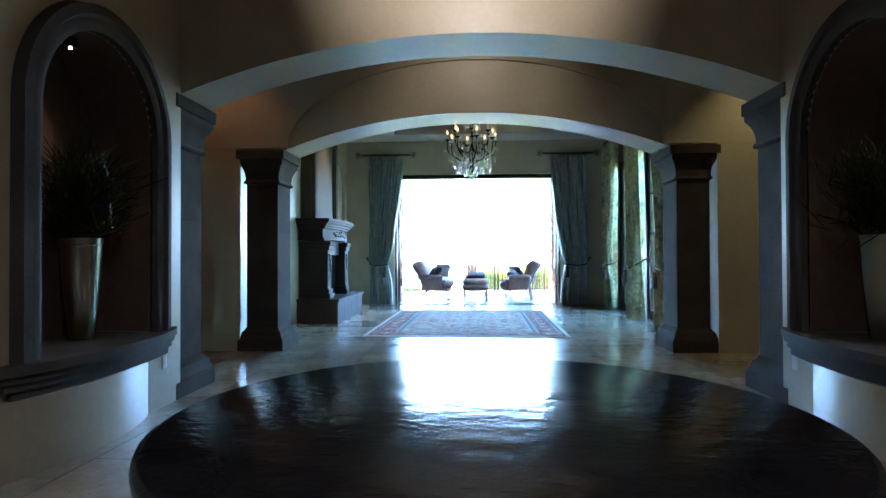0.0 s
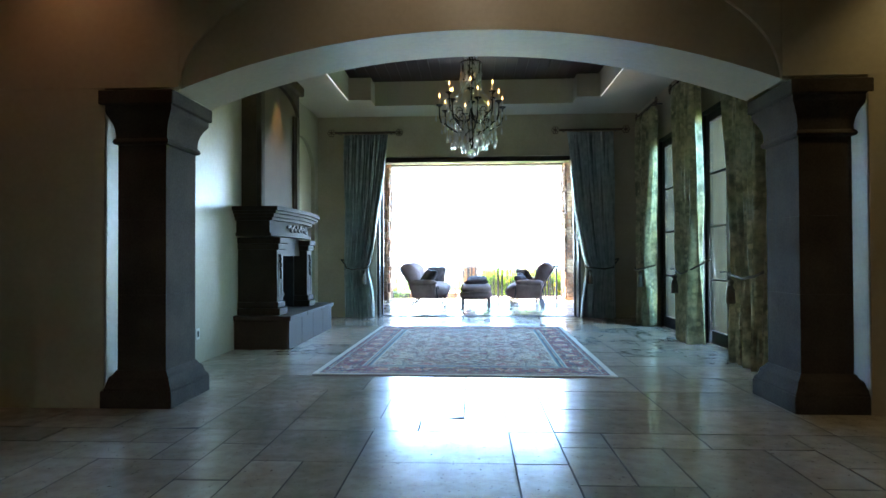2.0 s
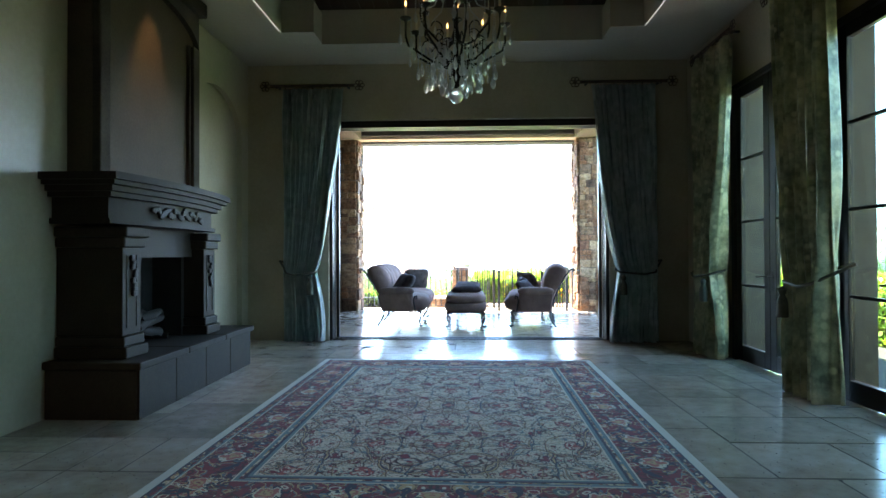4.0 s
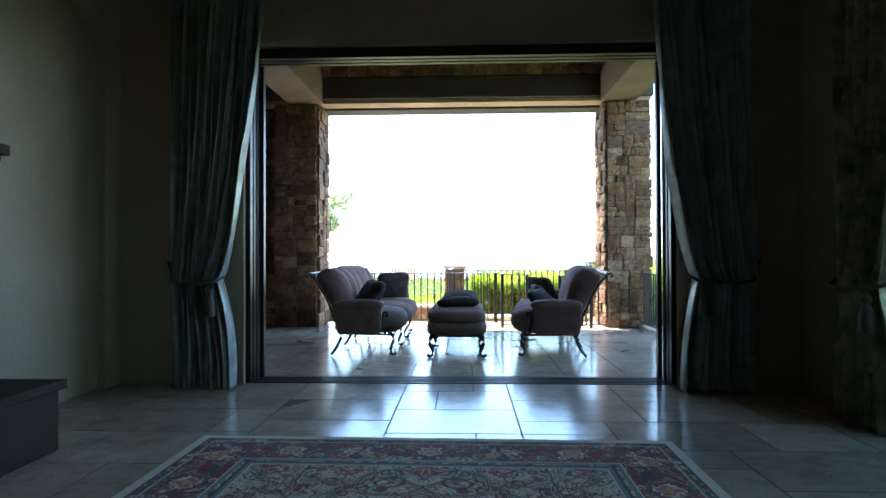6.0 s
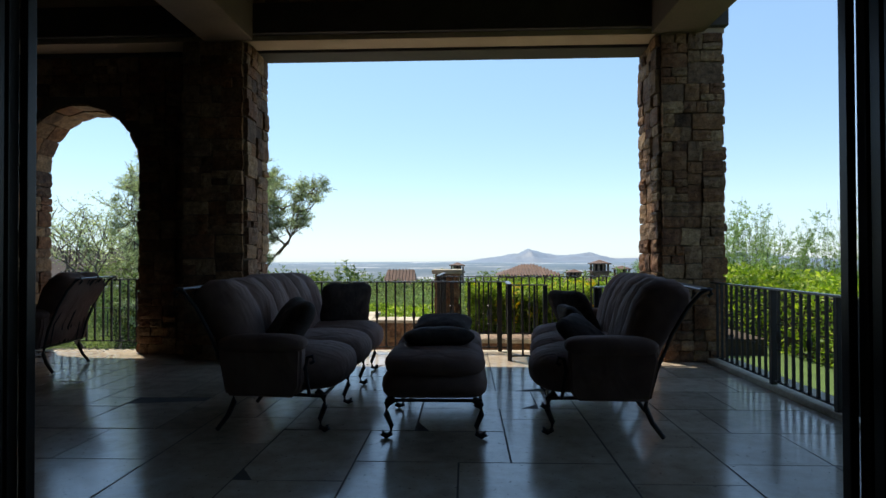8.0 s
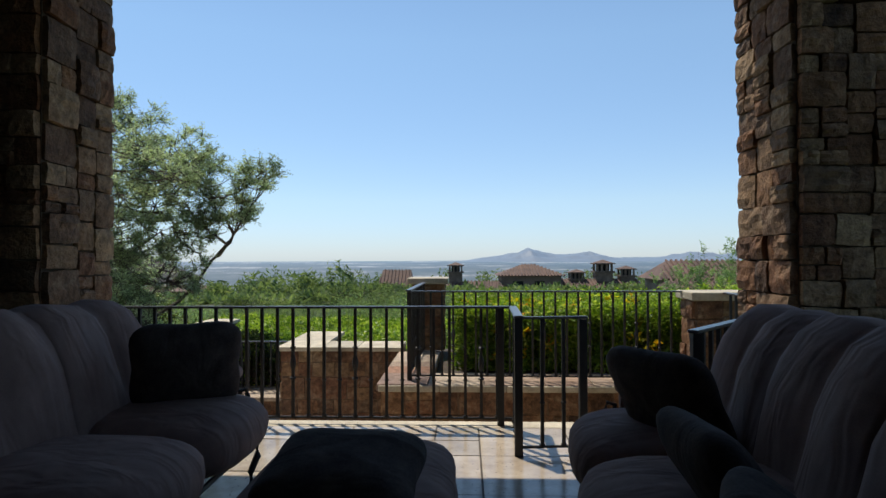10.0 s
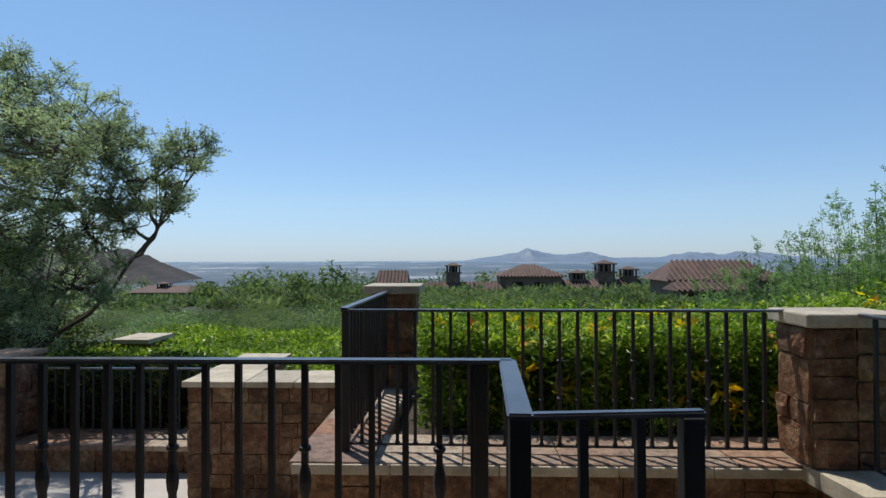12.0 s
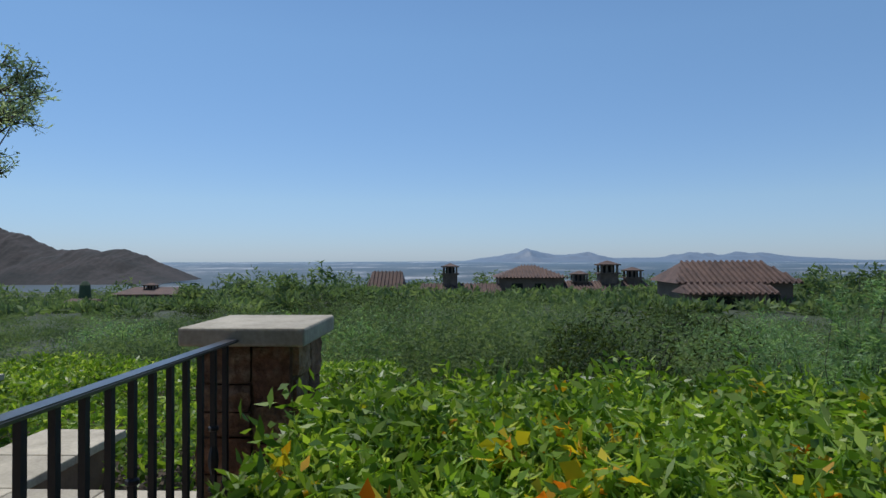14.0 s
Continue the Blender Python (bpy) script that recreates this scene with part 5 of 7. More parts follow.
def tree(name, place, height, spread, lean, label, leaf_mat, seed, leaf_size=(0.055, 0.016), density=26, upright=0.35, trunk_r=0.13, tufts=0.10):
    """Forking limbs that thin out into twigs, each twig set with small leaves."""
    rng = random.Random(seed)
    base = Vector(place)
    ob = thing(name, place, label, "tree")
    bm = bmesh.new()
    tips = []
    def grow(p, d, length, r, depth):
        pts, q = [p], p
        dd = d.copy()
        for _ in range(4):
            dd = (dd + Vector((rng.gauss(0, 0.16), rng.gauss(0, 0.16), rng.gauss(0.02, 0.10)))).normalized()
            q = q + dd * length / 4
            pts.append(q)
            if depth <= 1 and noise.noise(q * 0.95 + Vector((seed, 0, 0))) > -0.30:
                tips.append((q.copy(), dd.copy()))
        tube(bm, pts, r, 6 if depth > 2 else 4, taper=[1.0, 0.92, 0.82, 0.72, 0.6])
        if depth == 0:
            return
        for k in range(3):
            a = 2 * math.pi * (k + rng.random()) / 3
            out = Vector((math.cos(a) * spread, math.sin(a) * spread, upright + rng.uniform(-0.25, 0.35)))
            start = pts[-1] if k else pts[3]
            grow(start, (dd * 0.75 + out).normalized(), length * rng.uniform(0.62, 0.82), r * 0.58, depth - 1)
    for k in range(4):
        a = 2 * math.pi * k / 4 + rng.random()
        d = Vector((math.cos(a) * 0.55 + lean[0], math.sin(a) * 0.55 + lean[1], 1.0)).normalized()
        grow(base + Vector((math.cos(a), math.sin(a), 0)) * 0.08, d, height * 0.36, trunk_r, 4)
    part("trunk", bm, BARK, ob, "grey forking trunk and limbs")
    pts = []
    for q, d in tips:
        for _ in range(int(density * rng.uniform(0.4, 1.6))):
            pts.append(q + d * rng.uniform(-0.22, 0.22) + Vector((rng.gauss(0, tufts), rng.gauss(0, tufts), rng.gauss(0, tufts * 0.8))))
    leaves("crown", pts, leaf_size[0], leaf_size[1], leaf_mat, ob, upright, seed)
    return ob


def lobed_tree(place, lobes, label, leaf_mat, seed, clump_gap=0.235, leaves_each=126, leaf_size=(0.060, 0.018)):
    """A spreading tree: curved limbs to each lobe of the crown, branches to many leafy clumps with sky between."""
    rng = random.Random(seed)
    base = Vector(place)
    ob = thing("olive_tree", place, label, "tree")
    bm = bmesh.new()
    pts = []
    fork = base + Vector((0.35, -0.1, 1.55))
    tube(bm, [base + Vector((0, 0, -0.2)), base + Vector((0.08, 0, 0.5)), base + Vector((0.18, -0.06, 1.0)), fork], 0.17, 10, taper=[1.3, 1.0, 0.9, 0.8])
    grown = []
    for n, (cx, cy, cz, rx, ry, rz) in enumerate(lobes):
        mid = Vector((cx, cy, cz))
        root, thick = fork, 0.046
        if n >= 4:
            root = min(grown, key=lambda q: (q - mid).length + 0.35 * (mid - fork).length * ((q - fork).length > (mid - fork).length))
            thick = 0.026
        way = mid - root
        side = Vector((rng.gauss(0, 0.10), rng.gauss(0, 0.10), -0.10 * way.length))
        limb = []
        for k in range(9):
            t = k / 8
            q = root.lerp(mid + Vector((0.5 * rx * math.copysign(1, way.x), 0, 0.3 * rz)), t) + side * math.sin(math.pi * t)
            limb.append(q + Vector((rng.gauss(0, 0.035), rng.gauss(0, 0.035), rng.gauss(0, 0.03))))
        limb[0] = root
        grown += limb[2:6]
        tube(bm, limb, thick, 6, taper=[1.25, 1.05, 0.9, 0.78, 0.66, 0.55, 0.45, 0.34, 0.2])
        count = max(16, int(rx * ry * rz / clump_gap ** 3 * 1.15))
        for _ in range(count):
            v = Vector((rng.gauss(0, 1), rng.gauss(0, 1), rng.gauss(0, 1))).normalized() * rng.uniform(0.35, 1.0) ** 0.5
            heart = mid + Vector((v.x * rx, v.y * ry, v.z * rz))
            near = min(range(3, 8), key=lambda i: (limb[i] - heart).length)
            start = limb[near].lerp(limb[near + 1 if rng.random() < 0.5 and near < 8 else near - 1], rng.random())
            bend = start.lerp(heart, 0.5) + Vector((rng.gauss(0, 0.05), rng.gauss(0, 0.05), -0.06))
            tube(bm, [start, bend, heart], 0.008, 4, taper=[1.3, 0.9, 0.5])
            size = rng.uniform(0.13, 0.25)
            for _ in range(7):
                out = Vector((rng.gauss(0, 0.8) + 0.5 * v.x, rng.gauss(0, 0.8), rng.gauss(0.45, 0.6))).normalized() * size * rng.uniform(0.6, 1.5)
                tip = heart + out
                tube(bm, [heart, heart + out * 0.55 + Vector((0, 0, -0.015)), tip], 0.005, 3, taper=[1.2, 0.9, 0.4])
                for _ in range(leaves_each // 7):
                    t = rng.random() ** 0.8
                    pts.append(heart + out * t + Vector((rng.gauss(0, 0.034), rng.gauss(0, 0.034), rng.gauss(0, 0.028))))
    part("trunk", bm, BARK, ob, "grey forking trunk and limbs")
    leaves("crown", pts, leaf_size[0], leaf_size[1], leaf_mat, ob, 0.35, seed)
    return ob


lobed_tree((-6.9, 27.0, -1.9), ((-3.72, 26.5, 2.5, 0.52, 0.5, 0.42), (-6.6, 26.6, 2.0, 1.0, 0.8, 0.9), (-5.6, 26.4, 0.95, 0.8, 0.6, 0.6), (-7.6, 26.8, 3.0, 0.8, 0.7, 0.8), (-4.05, 26.5, 2.05, 0.4, 0.4, 0.28), (-4.85, 26.5, 2.95, 0.5, 0.5, 0.45), (-5.0, 26.4, 1.6, 0.6, 0.5, 0.42), (-3.6, 26.4, 2.75, 0.32, 0.4, 0.3), (-4.45, 26.6, 2.55, 0.6, 0.6, 0.52), (-4.5, 26.5, 1.85, 0.42, 0.4, 0.28), (-5.15, 26.7, 3.3, 0.6, 0.6, 0.45), (-6.0, 26.8, 3.55, 0.7, 0.7, 0.55), (-7.0, 26.8, 3.4, 0.8, 0.7, 0.6), (-6.1, 26.6, 4.0, 0.55, 0.5, 0.35), (-7.1, 26.6, 4.05, 0.8, 0.6, 0.5),
                                (-5.5, 26.6, 2.35, 0.75, 0.7, 0.7), (-6.7, 26.4, 0.5, 0.9, 0.6, 0.8), (-7.9, 26.8, 2.2, 0.8, 0.8, 1.0), (-5.3, 25.5, 2.7, 0.6, 0.6, 0.5), (-6.4, 25.4, 2.5, 0.8, 0.6, 0.7), (-5.1, 26.3, 0.9, 0.55, 0.5, 0.55), (-5.9, 26.2, 0.1, 0.8, 0.6, 0.7), (-6.6, 26.1, 1.2, 0.8, 0.5, 0.6), (-5.7, 26.3, 1.6, 0.7, 0.5, 0.5), (-4.8, 26.4, 2.2, 0.5, 0.5, 0.4), (-5.2, 24.7, 2.9, 0.7, 0.6, 0.42), (-6.2, 24.4, 2.8, 0.8, 0.6, 0.5), (-4.6, 25.2, 2.4, 0.5, 0.5, 0.35), (-4.5, 24.6, 2.6, 0.55, 0.45, 0.3), (-5.8, 25.4, 2.2, 0.6, 0.5, 0.5), (-4.7, 25.9, 3.0, 0.45, 0.45, 0.35), (-6.3, 25.6, 0.7, 0.8, 0.5, 0.5), (-5.7, 25.6, 0.25, 0.7, 0.45, 0.5), (-7.2, 25.7, 1.4, 0.8, 0.5, 0.6), (-6.9, 25.5, 0.0, 0.8, 0.5, 0.55)),
           "grey-green olive-like tree with airy spreading crown", TREE_LEAF, 3)


def wispy(place, height, spread, shoots, label, seed):
    """A broom-like desert shrub: upright thin shoots set with tiny leaves."""
    rng = random.Random(seed)
    ob = thing("feathery_shrub", place, label, "shrub", "feathery shrubs")
    bm = bmesh.new()
    pts = []
    for _ in range(shoots):
        a, r = rng.uniform(0, 2 * math.pi), spread * rng.random() ** 0.6
        p = Vector(place) + Vector((math.cos(a) * r * 0.35, math.sin(a) * r * 0.35, 0))
        top = Vector(place) + Vector((math.cos(a) * r, math.sin(a) * r, height * rng.uniform(0.55, 1.0) * (1 - 0.25 * r / spread)))
        line = []
        for k in range(7):
            t = k / 6
            q = p.lerp(top, t) + Vector((rng.gauss(0, 0.03), rng.gauss(0, 0.03), 0)) + Vector((math.cos(a), math.sin(a), 0)) * 0.12 * math.sin(math.pi * t)
            line.append(q)
        tube(bm, line, 0.006, 4, taper=[1.4, 1.2, 1.0, 0.8, 0.6, 0.45, 0.3])
        for k in range(18):
            t = rng.uniform(0.10, 1.0)
            i = min(5, int(t * 6))
            q = line[i].lerp(line[i + 1], t * 6 - i)
            way = Vector((rng.gauss(0, 0.55) + 0.35 * math.cos(a), rng.gauss(0, 0.55) + 0.35 * math.sin(a), 0.75)).normalized() * rng.uniform(0.12, 0.34) * (1.25 - 0.6 * t)
            for s in range(24):
                u = rng.random()
                pts.append(q + way * u + Vector((rng.gauss(0, 0.014), rng.gauss(0, 0.014), rng.gauss(0, 0.014))))
    part("stem", bm, BARK, ob)
    leaves("foliage", pts, 0.060, 0.013, FEATHER_LEAF, ob, 0.5, seed)


wispy((4.25, 26.0, -1.8), 3.45, 0.9, 150, "wispy light green desert shrub", 17)
wispy((6.3, 26.2, -1.8), 4.6, 1.6, 330, "tall wispy light green desert shrub", 18)
wispy((8.6, 25.0, -1.8), 5.0, 1.7, 200, "tall wispy light green desert shrub", 19)
wispy((10.5, 21.0, -0.6), 3.6, 1.7, 120, "wispy light green shrub beyond the lawn", 20)
tree("olive_tree", (-10.5, 29.5, -2.2), 5.4, 0.85, (0.1, 0), "grey-green olive-like tree behind the arch", TREE_LEAF, 23, (0.10, 0.028), density=9, trunk_r=0.10, tufts=0.12)

shrub = thing("shade_shrub", (-6.6, 27.0, -1.8), "dense dark green shrub below the olive tree", "shrub")
rng = np.random.default_rng(55)
v = rng.normal(size=(15000, 3))
v /= np.linalg.norm(v, axis=1)[:, None]
v *= (rng.random(15000) ** 0.35)[:, None]
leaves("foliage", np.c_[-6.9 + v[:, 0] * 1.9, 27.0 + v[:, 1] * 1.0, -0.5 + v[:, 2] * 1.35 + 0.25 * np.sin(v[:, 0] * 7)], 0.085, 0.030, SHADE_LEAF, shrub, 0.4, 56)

bm = bmesh.new()
for k in range(6):
    tube(bm, [(-6.9 + 0.1 * k, 27.0, -1.9), (-7.3 + 0.35 * k, 26.9, -1.0), (-8.0 + 0.5 * k, 26.9, -0.1)], 0.03, 6, taper=[1.3, 1.0, 0.5])
part("stem", bm, BARK, shrub)
# its dark leaf colour carries the deep shade of the tree
under = thing("shade_shrub", (-3.7, 25.8, -1.7), "dense shrub along the kerb wall, tree shade put into its dark green", "shrub")
v = rng.random((14000, 3))
pts = np.c_[-5.0 + 2.55 * v[:, 0], 25.2 + 0.55 * v[:, 1], -1.3 + 1.2 * v[:, 2]]
pts[:, 2] += 0.10 * np.sin(pts[:, 0] * 5) * v[:, 2]
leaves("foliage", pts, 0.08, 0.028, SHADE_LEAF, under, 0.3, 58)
bm = bmesh.new()
for k in range(8):
    tube(bm, [(-4.9 + 0.32 * k, 25.5, -1.8), (-4.85 + 0.32 * k, 25.45, -1.0), (-4.95 + 0.32 * k, 25.4, -0.4)], 0.025, 6, taper=[1.3, 1.0, 0.5])
part("stem", bm, BARK, under)

def bush(x, y, low, top, radius, count, leaf, label, seed, size=(0.10, 0.026)):
    """A rounded desert bush of several overlapping domes."""
    rng_b = np.random.default_rng(seed)
    ob = thing("desert_bush", (x, y, low), label, "bush", "desert bushes")
    domes = [(x + rng_b.normal() * radius * 0.45, y + rng_b.normal() * radius * 0.35, top - rng_b.random() * 0.45 * (top - low), radius * rng_b.uniform(0.45, 0.8)) for _ in range(7)]
    pts_b = []
    for dx, dy, dz, dr in domes:
        v_b = rng_b.normal(size=(count // 7, 3))
        v_b /= np.linalg.norm(v_b, axis=1)[:, None]
        v_b *= rng_b.uniform(0.55, 1.06, count // 7)[:, None]
        pts_b.append(np.c_[dx + v_b[:, 0] * dr, dy + v_b[:, 1] * dr, dz - dr * 0.8 + v_b[:, 2] * dr * 0.9])
    leaves("foliage", np.concatenate(pts_b), size[0], size[1], leaf, ob, 0.5, seed)
    bm_b = bmesh.new()
    for k in range(5):
        a_b = 1.26 * k + seed
        tube(bm_b, [(x, y, low - 0.3), (x + 0.25 * radius * math.cos(a_b), y + 0.25 * radius * math.sin(a_b), (low + top) / 2), (x + 0.5 * radius * math.cos(a_b), y + 0.5 * radius * math.sin(a_b), top - 0.7)], 0.014, 5, taper=[1.4, 1.0, 0.4])
    part("stem", bm_b, BARK, ob)


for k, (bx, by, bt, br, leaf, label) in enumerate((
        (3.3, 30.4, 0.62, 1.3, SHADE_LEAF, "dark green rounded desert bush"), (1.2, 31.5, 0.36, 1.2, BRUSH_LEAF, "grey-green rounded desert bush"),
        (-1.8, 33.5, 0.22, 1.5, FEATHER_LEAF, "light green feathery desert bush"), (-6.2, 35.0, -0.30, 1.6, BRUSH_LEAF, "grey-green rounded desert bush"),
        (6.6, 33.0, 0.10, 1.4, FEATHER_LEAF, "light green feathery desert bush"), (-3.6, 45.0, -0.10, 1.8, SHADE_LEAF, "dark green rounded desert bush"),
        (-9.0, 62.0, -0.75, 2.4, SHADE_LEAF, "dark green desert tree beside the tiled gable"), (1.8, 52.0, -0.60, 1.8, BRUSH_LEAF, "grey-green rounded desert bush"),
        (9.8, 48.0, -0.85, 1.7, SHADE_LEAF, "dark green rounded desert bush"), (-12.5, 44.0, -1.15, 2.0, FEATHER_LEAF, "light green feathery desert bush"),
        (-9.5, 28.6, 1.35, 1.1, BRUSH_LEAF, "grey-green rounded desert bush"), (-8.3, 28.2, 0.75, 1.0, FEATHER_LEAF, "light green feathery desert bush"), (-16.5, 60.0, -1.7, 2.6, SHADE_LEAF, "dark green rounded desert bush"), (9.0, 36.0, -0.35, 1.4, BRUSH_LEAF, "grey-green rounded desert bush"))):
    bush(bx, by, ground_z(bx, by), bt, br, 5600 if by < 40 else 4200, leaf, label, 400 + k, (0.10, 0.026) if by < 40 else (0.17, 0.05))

# desert scrub, one mass too many to count
rng = np.random.default_rng(31)
pts = []
for n_s in range(1500):
    d = 3.5 + 190 * rng.random() ** 1.8
    y = 29.5 + d
    x = rng.uniform(-0.95, 0.95) * (y - 10) * 0.9
    g = ground_z(x, y)
    r = rng.uniform(1.0, 2.4)
    top = 0.12 - 0.046 * (y - 32) + rng.uniform(-1.5, 0.15) if y < 80 else g + (rng.uniform(0.15, 0.6) if -64 < x < -30 and y < 114 else rng.uniform(0.5, 1.4) if (-14 < x < 32 and y < 112) or rng.random() < 0.5 else rng.uniform(1.5, 4.0))
    top -= (y - 21) * 0.10 * max(0.0, abs((x - 0.7) / (y - 21) + 0.03) - 0.12) if y < 80 else 0.0
    h = max(0.5, top - g)
    k = int(1000 if d < 20 else 420 if d < 33 else 150 if d < 60 else 70)
    v = rng.normal(size=(k, 3))
    v /= np.linalg.norm(v, axis=1)[:, None]
    v *= rng.uniform(0.5, 1.08, k)[:, None]
    pts.append(np.c_[x + v[:, 0] * r, y + v[:, 1] * r, g + h * 0.55 + v[:, 2] * h * 0.5])
near = np.concatenate([p for p in pts if p[:, 1].mean() < 63])
farp = np.concatenate([p for p in pts if p[:, 1].mean() >= 62])
scrub = leaves("desert_scrub", near, 0.16, 0.028, BRUSH_LEAF, None, 0.5, 33)
tagged(scrub, "grey-green desert scrub and palo verde covering the slope", "scrub", "", "stuff")
scrub2 = leaves("desert_scrub", farp, 0.75, 0.26, BRUSH_LEAF, None, 0.4, 34)
tagged(scrub2, "distant grey-green desert scrub", "scrub", "", "stuff")


# ---- houses on the slope ----
def hip_roof(bm, x0, x1, y0, y1, z0, z1, ridge):
    my = (y0 + y1) / 2
    a = [bm.verts.new(v) for v in ((x0, y0, z0), (x1, y0, z0), (x1, y1, z0), (x0, y1, z0))]
    r0, r1 = bm.verts.new((x0 + ridge, my, z1)), bm.verts.new((x1 - ridge, my, z1))
    for f in ((a[0], a[1], r1, r0), (a[2], a[3], r0, r1), (a[1], a[2], r1), (a[3], a[0], r0), (a[3], a[2], a[1], a[0])):
        bm.faces.new(f)
    return bm


def tiled_rows(parent, x0, x1, y0, z0, y1, z1, trim, step=0.46):
    """Barrel tiles down the front slope of a roof."""
    n = int((x1 - x0) / step)
    for k in range(n):
        x = x0 + (k + 0.5) * (x1 - x0) / n
        share = min(1.0, min(x - x0, x1 - x) / trim) if trim > 0 else 1.0
        bm = tube(bmesh.new(), [(x, y0 - 0.05, z0 + 0.05), (x, y0 + (y1 - y0) * share, z0 + 0.05 + (z1 - z0) * share)], step * 0.28, 6)
        part("roof_rib", bm, ROOF_TILE, parent)


def villa(x0, x1, y0, y1, base, eave, ridge, trim, label, chimneys=(), openings=(), tiles=True):
    ob = thing("villa", ((x0 + x1) / 2, (y0 + y1) / 2, base), label, "house", "houses on the slope")
    part("wall", boxed(x0, x1, y0, y1, base, eave), HOUSE_WALL, ob)
    roof = part("roof", hip_roof(bmesh.new(), x0 - 0.6, x1 + 0.6, y0 - 0.6, y1 + 0.6, eave, ridge, trim), ROOF_TILE, ob, "red clay tile roof")
    if tiles:
        tiled_rows(roof, x0 - 0.6, x1 + 0.6, y0 - 0.6, eave, (y0 + y1) / 2, ridge, trim)
    for w0, w1, z0, z1 in openings:
        part("window", boxed(w0, w1, y0 - 0.04, y0 + 0.1, z0, z1), DARK_GLASS, ob)
    for cx, cy, w, top in chimneys:
        c = part("chimney", boxed(cx - w, cx + w, cy - w, cy + w, eave, top - 1.30 * w), CHIMNEY_STONE, ob, "dark stone chimney")
        part("chimney_ledge", boxed(cx - 1.22 * w, cx + 1.22 * w, cy - 1.22 * w, cy + 1.22 * w, top - 1.299 * w, top - 1.12 * w), CHIMNEY_STONE, c)
        # dark box added where the gap between the posts lies in shade
        part("chimney_core", boxed(cx - 0.62 * w, cx + 0.62 * w, cy - 0.62 * w, cy + 0.62 * w, top - 1.119 * w, top - 0.29 * w), FIREBOX, c, "dark core for the shaded gap between the chimney posts")
        for px in (-0.88, -0.29, 0.29, 0.88):
            for py in (-0.88, 0.88):
                part("chimney_post", boxed(cx + w * (px - 0.12), cx + w * (px + 0.12), cy + w * (py - 0.12), cy + w * (py + 0.12), top - 1.119 * w, top - 0.281 * w), CHIMNEY_STONE, c)
        part("chimney_cap", boxed(cx - 1.25 * w, cx + 1.25 * w, cy - 1.25 * w, cy + 1.25 * w, top - 0.28 * w, top - 0.13 * w), CHIMNEY_STONE, c)
        part("chimney_roof", hip_roof(bmesh.new(), cx - 1.12 * w, cx + 1.12 * w, cy - 1.12 * w, cy + 1.12 * w, top - 0.129 * w, top + 0.28 * w, 1.05 * w), ROOF_TILE, c, "small clay tile chimney roof")
    return ob


villa(18.3, 27.2, 70, 76, -8, -1.0, 0.70, 1.7, "brown villa with a broad red tile roof", (), ((18.7, 19.9, -3.2, -1.6), (20.4, 22.0, -3.2, -1.6), (24.6, 26.0, -3.0, -1.7)))
villa(18.2, 24.0, 67.4, 69.8, -8, -1.7, -1.05, 0.3, "low tiled porch of the brown villa", (), ((18.8, 22.2, -3.6, -1.9),))
villa(5.3, 13.8, 100, 108, -10, -1.65, -0.1, 3.9, "villa wing with a hipped red tile roof", (), ((7, 8.4, -4, -2.4), (10, 11.4, -4, -2.4)))
villa(-4.8, 5.0, 97, 102, -10, -4.0, -2.4, 0.4, "low villa wing with a sloping tile roof", ((-1.2, 100, 0.95, 0.05),))
villa(-11.2, -7.6, 96, 101, -10, -3.4, -0.75, 0.4, "villa wing with a steep red tile gable", ())
villa(14.0, 25.4, 101, 107, -10, -3.6, -2.3, 0.5, "villa wing under red tiles with tall chimneys", ((20.5, 104, 1.2, 0.25), (23.9, 104, 1.0, -0.6), (16.6, 104, 1.0, -1.1)))
villa(-52.5, -44.0, 110, 118, -13, -4.4, -3.5, 1.2, "low tan house among the scrub", ((-48.8, 113, 0.8, -3.0),), (), False)
villa(-50.5, -47.0, 94, 99, -11, -4.9, -4.1, 0.6, "small low house among the scrub", (), (), False)

saguaro = thing("saguaro_cactus", (-57.5, 110, -10), "tall single saguaro cactus in the scrub", "cactus")
bm = bmesh.new()
lathe(bm, [(0.75, 0), (0.85, 2), (0.9, 5), (0.75, 7.2), (0.35, 7.8)], 16, (-57.5, 110, -10.2))
part("stem", bm, CACTUS, saguaro)


# ---- hills and mountains ----
def massif(name, ridge, y, depth, base, material, label, rough, seed):
    """A mountain with a front slope under a ridge given as (x, height) knots."""
    bm = bmesh.new()
    xs_k, zs_k = [k[0] for k in ridge], [k[1] for k in ridge]
    n, m = 260, 12
    rows_m = []
    for j in range(m + 1):
        t = j / m
        row = []
        for i in range(n + 1):
            x = xs_k[0] + (xs_k[-1] - xs_k[0]) * i / n
            top = float(np.interp(x, xs_k, zs_k))
            z = base + (top - base) * (1 - (1 - t) ** 1.6)
            z += rough * (top - base) * 0.5 * noise.fractal(Vector((x / depth * 3, j * 0.35, seed)), 0.7, 2.1, 5) * math.sin(math.pi * min(t, 0.95))
            z += rough * 0.15 * (top - base) * noise.fractal(Vector((x / depth * 7, seed, 1)), 0.6, 2.2, 5) * t
            row.append(bm.verts.new((x, y - depth * (1 - t), max(z, base - 2))))
        rows_m.append(row)
    for a, b in zip(rows_m, rows_m[1:]):
        for i in range(n):
            bm.faces.new((a[i], a[i + 1], b[i + 1], b[i]))
    return smooth(structure(name, bm, material, label), 80)


# air haze over the mountains is put in as bluish emission
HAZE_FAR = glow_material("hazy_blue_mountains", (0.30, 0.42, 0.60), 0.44)
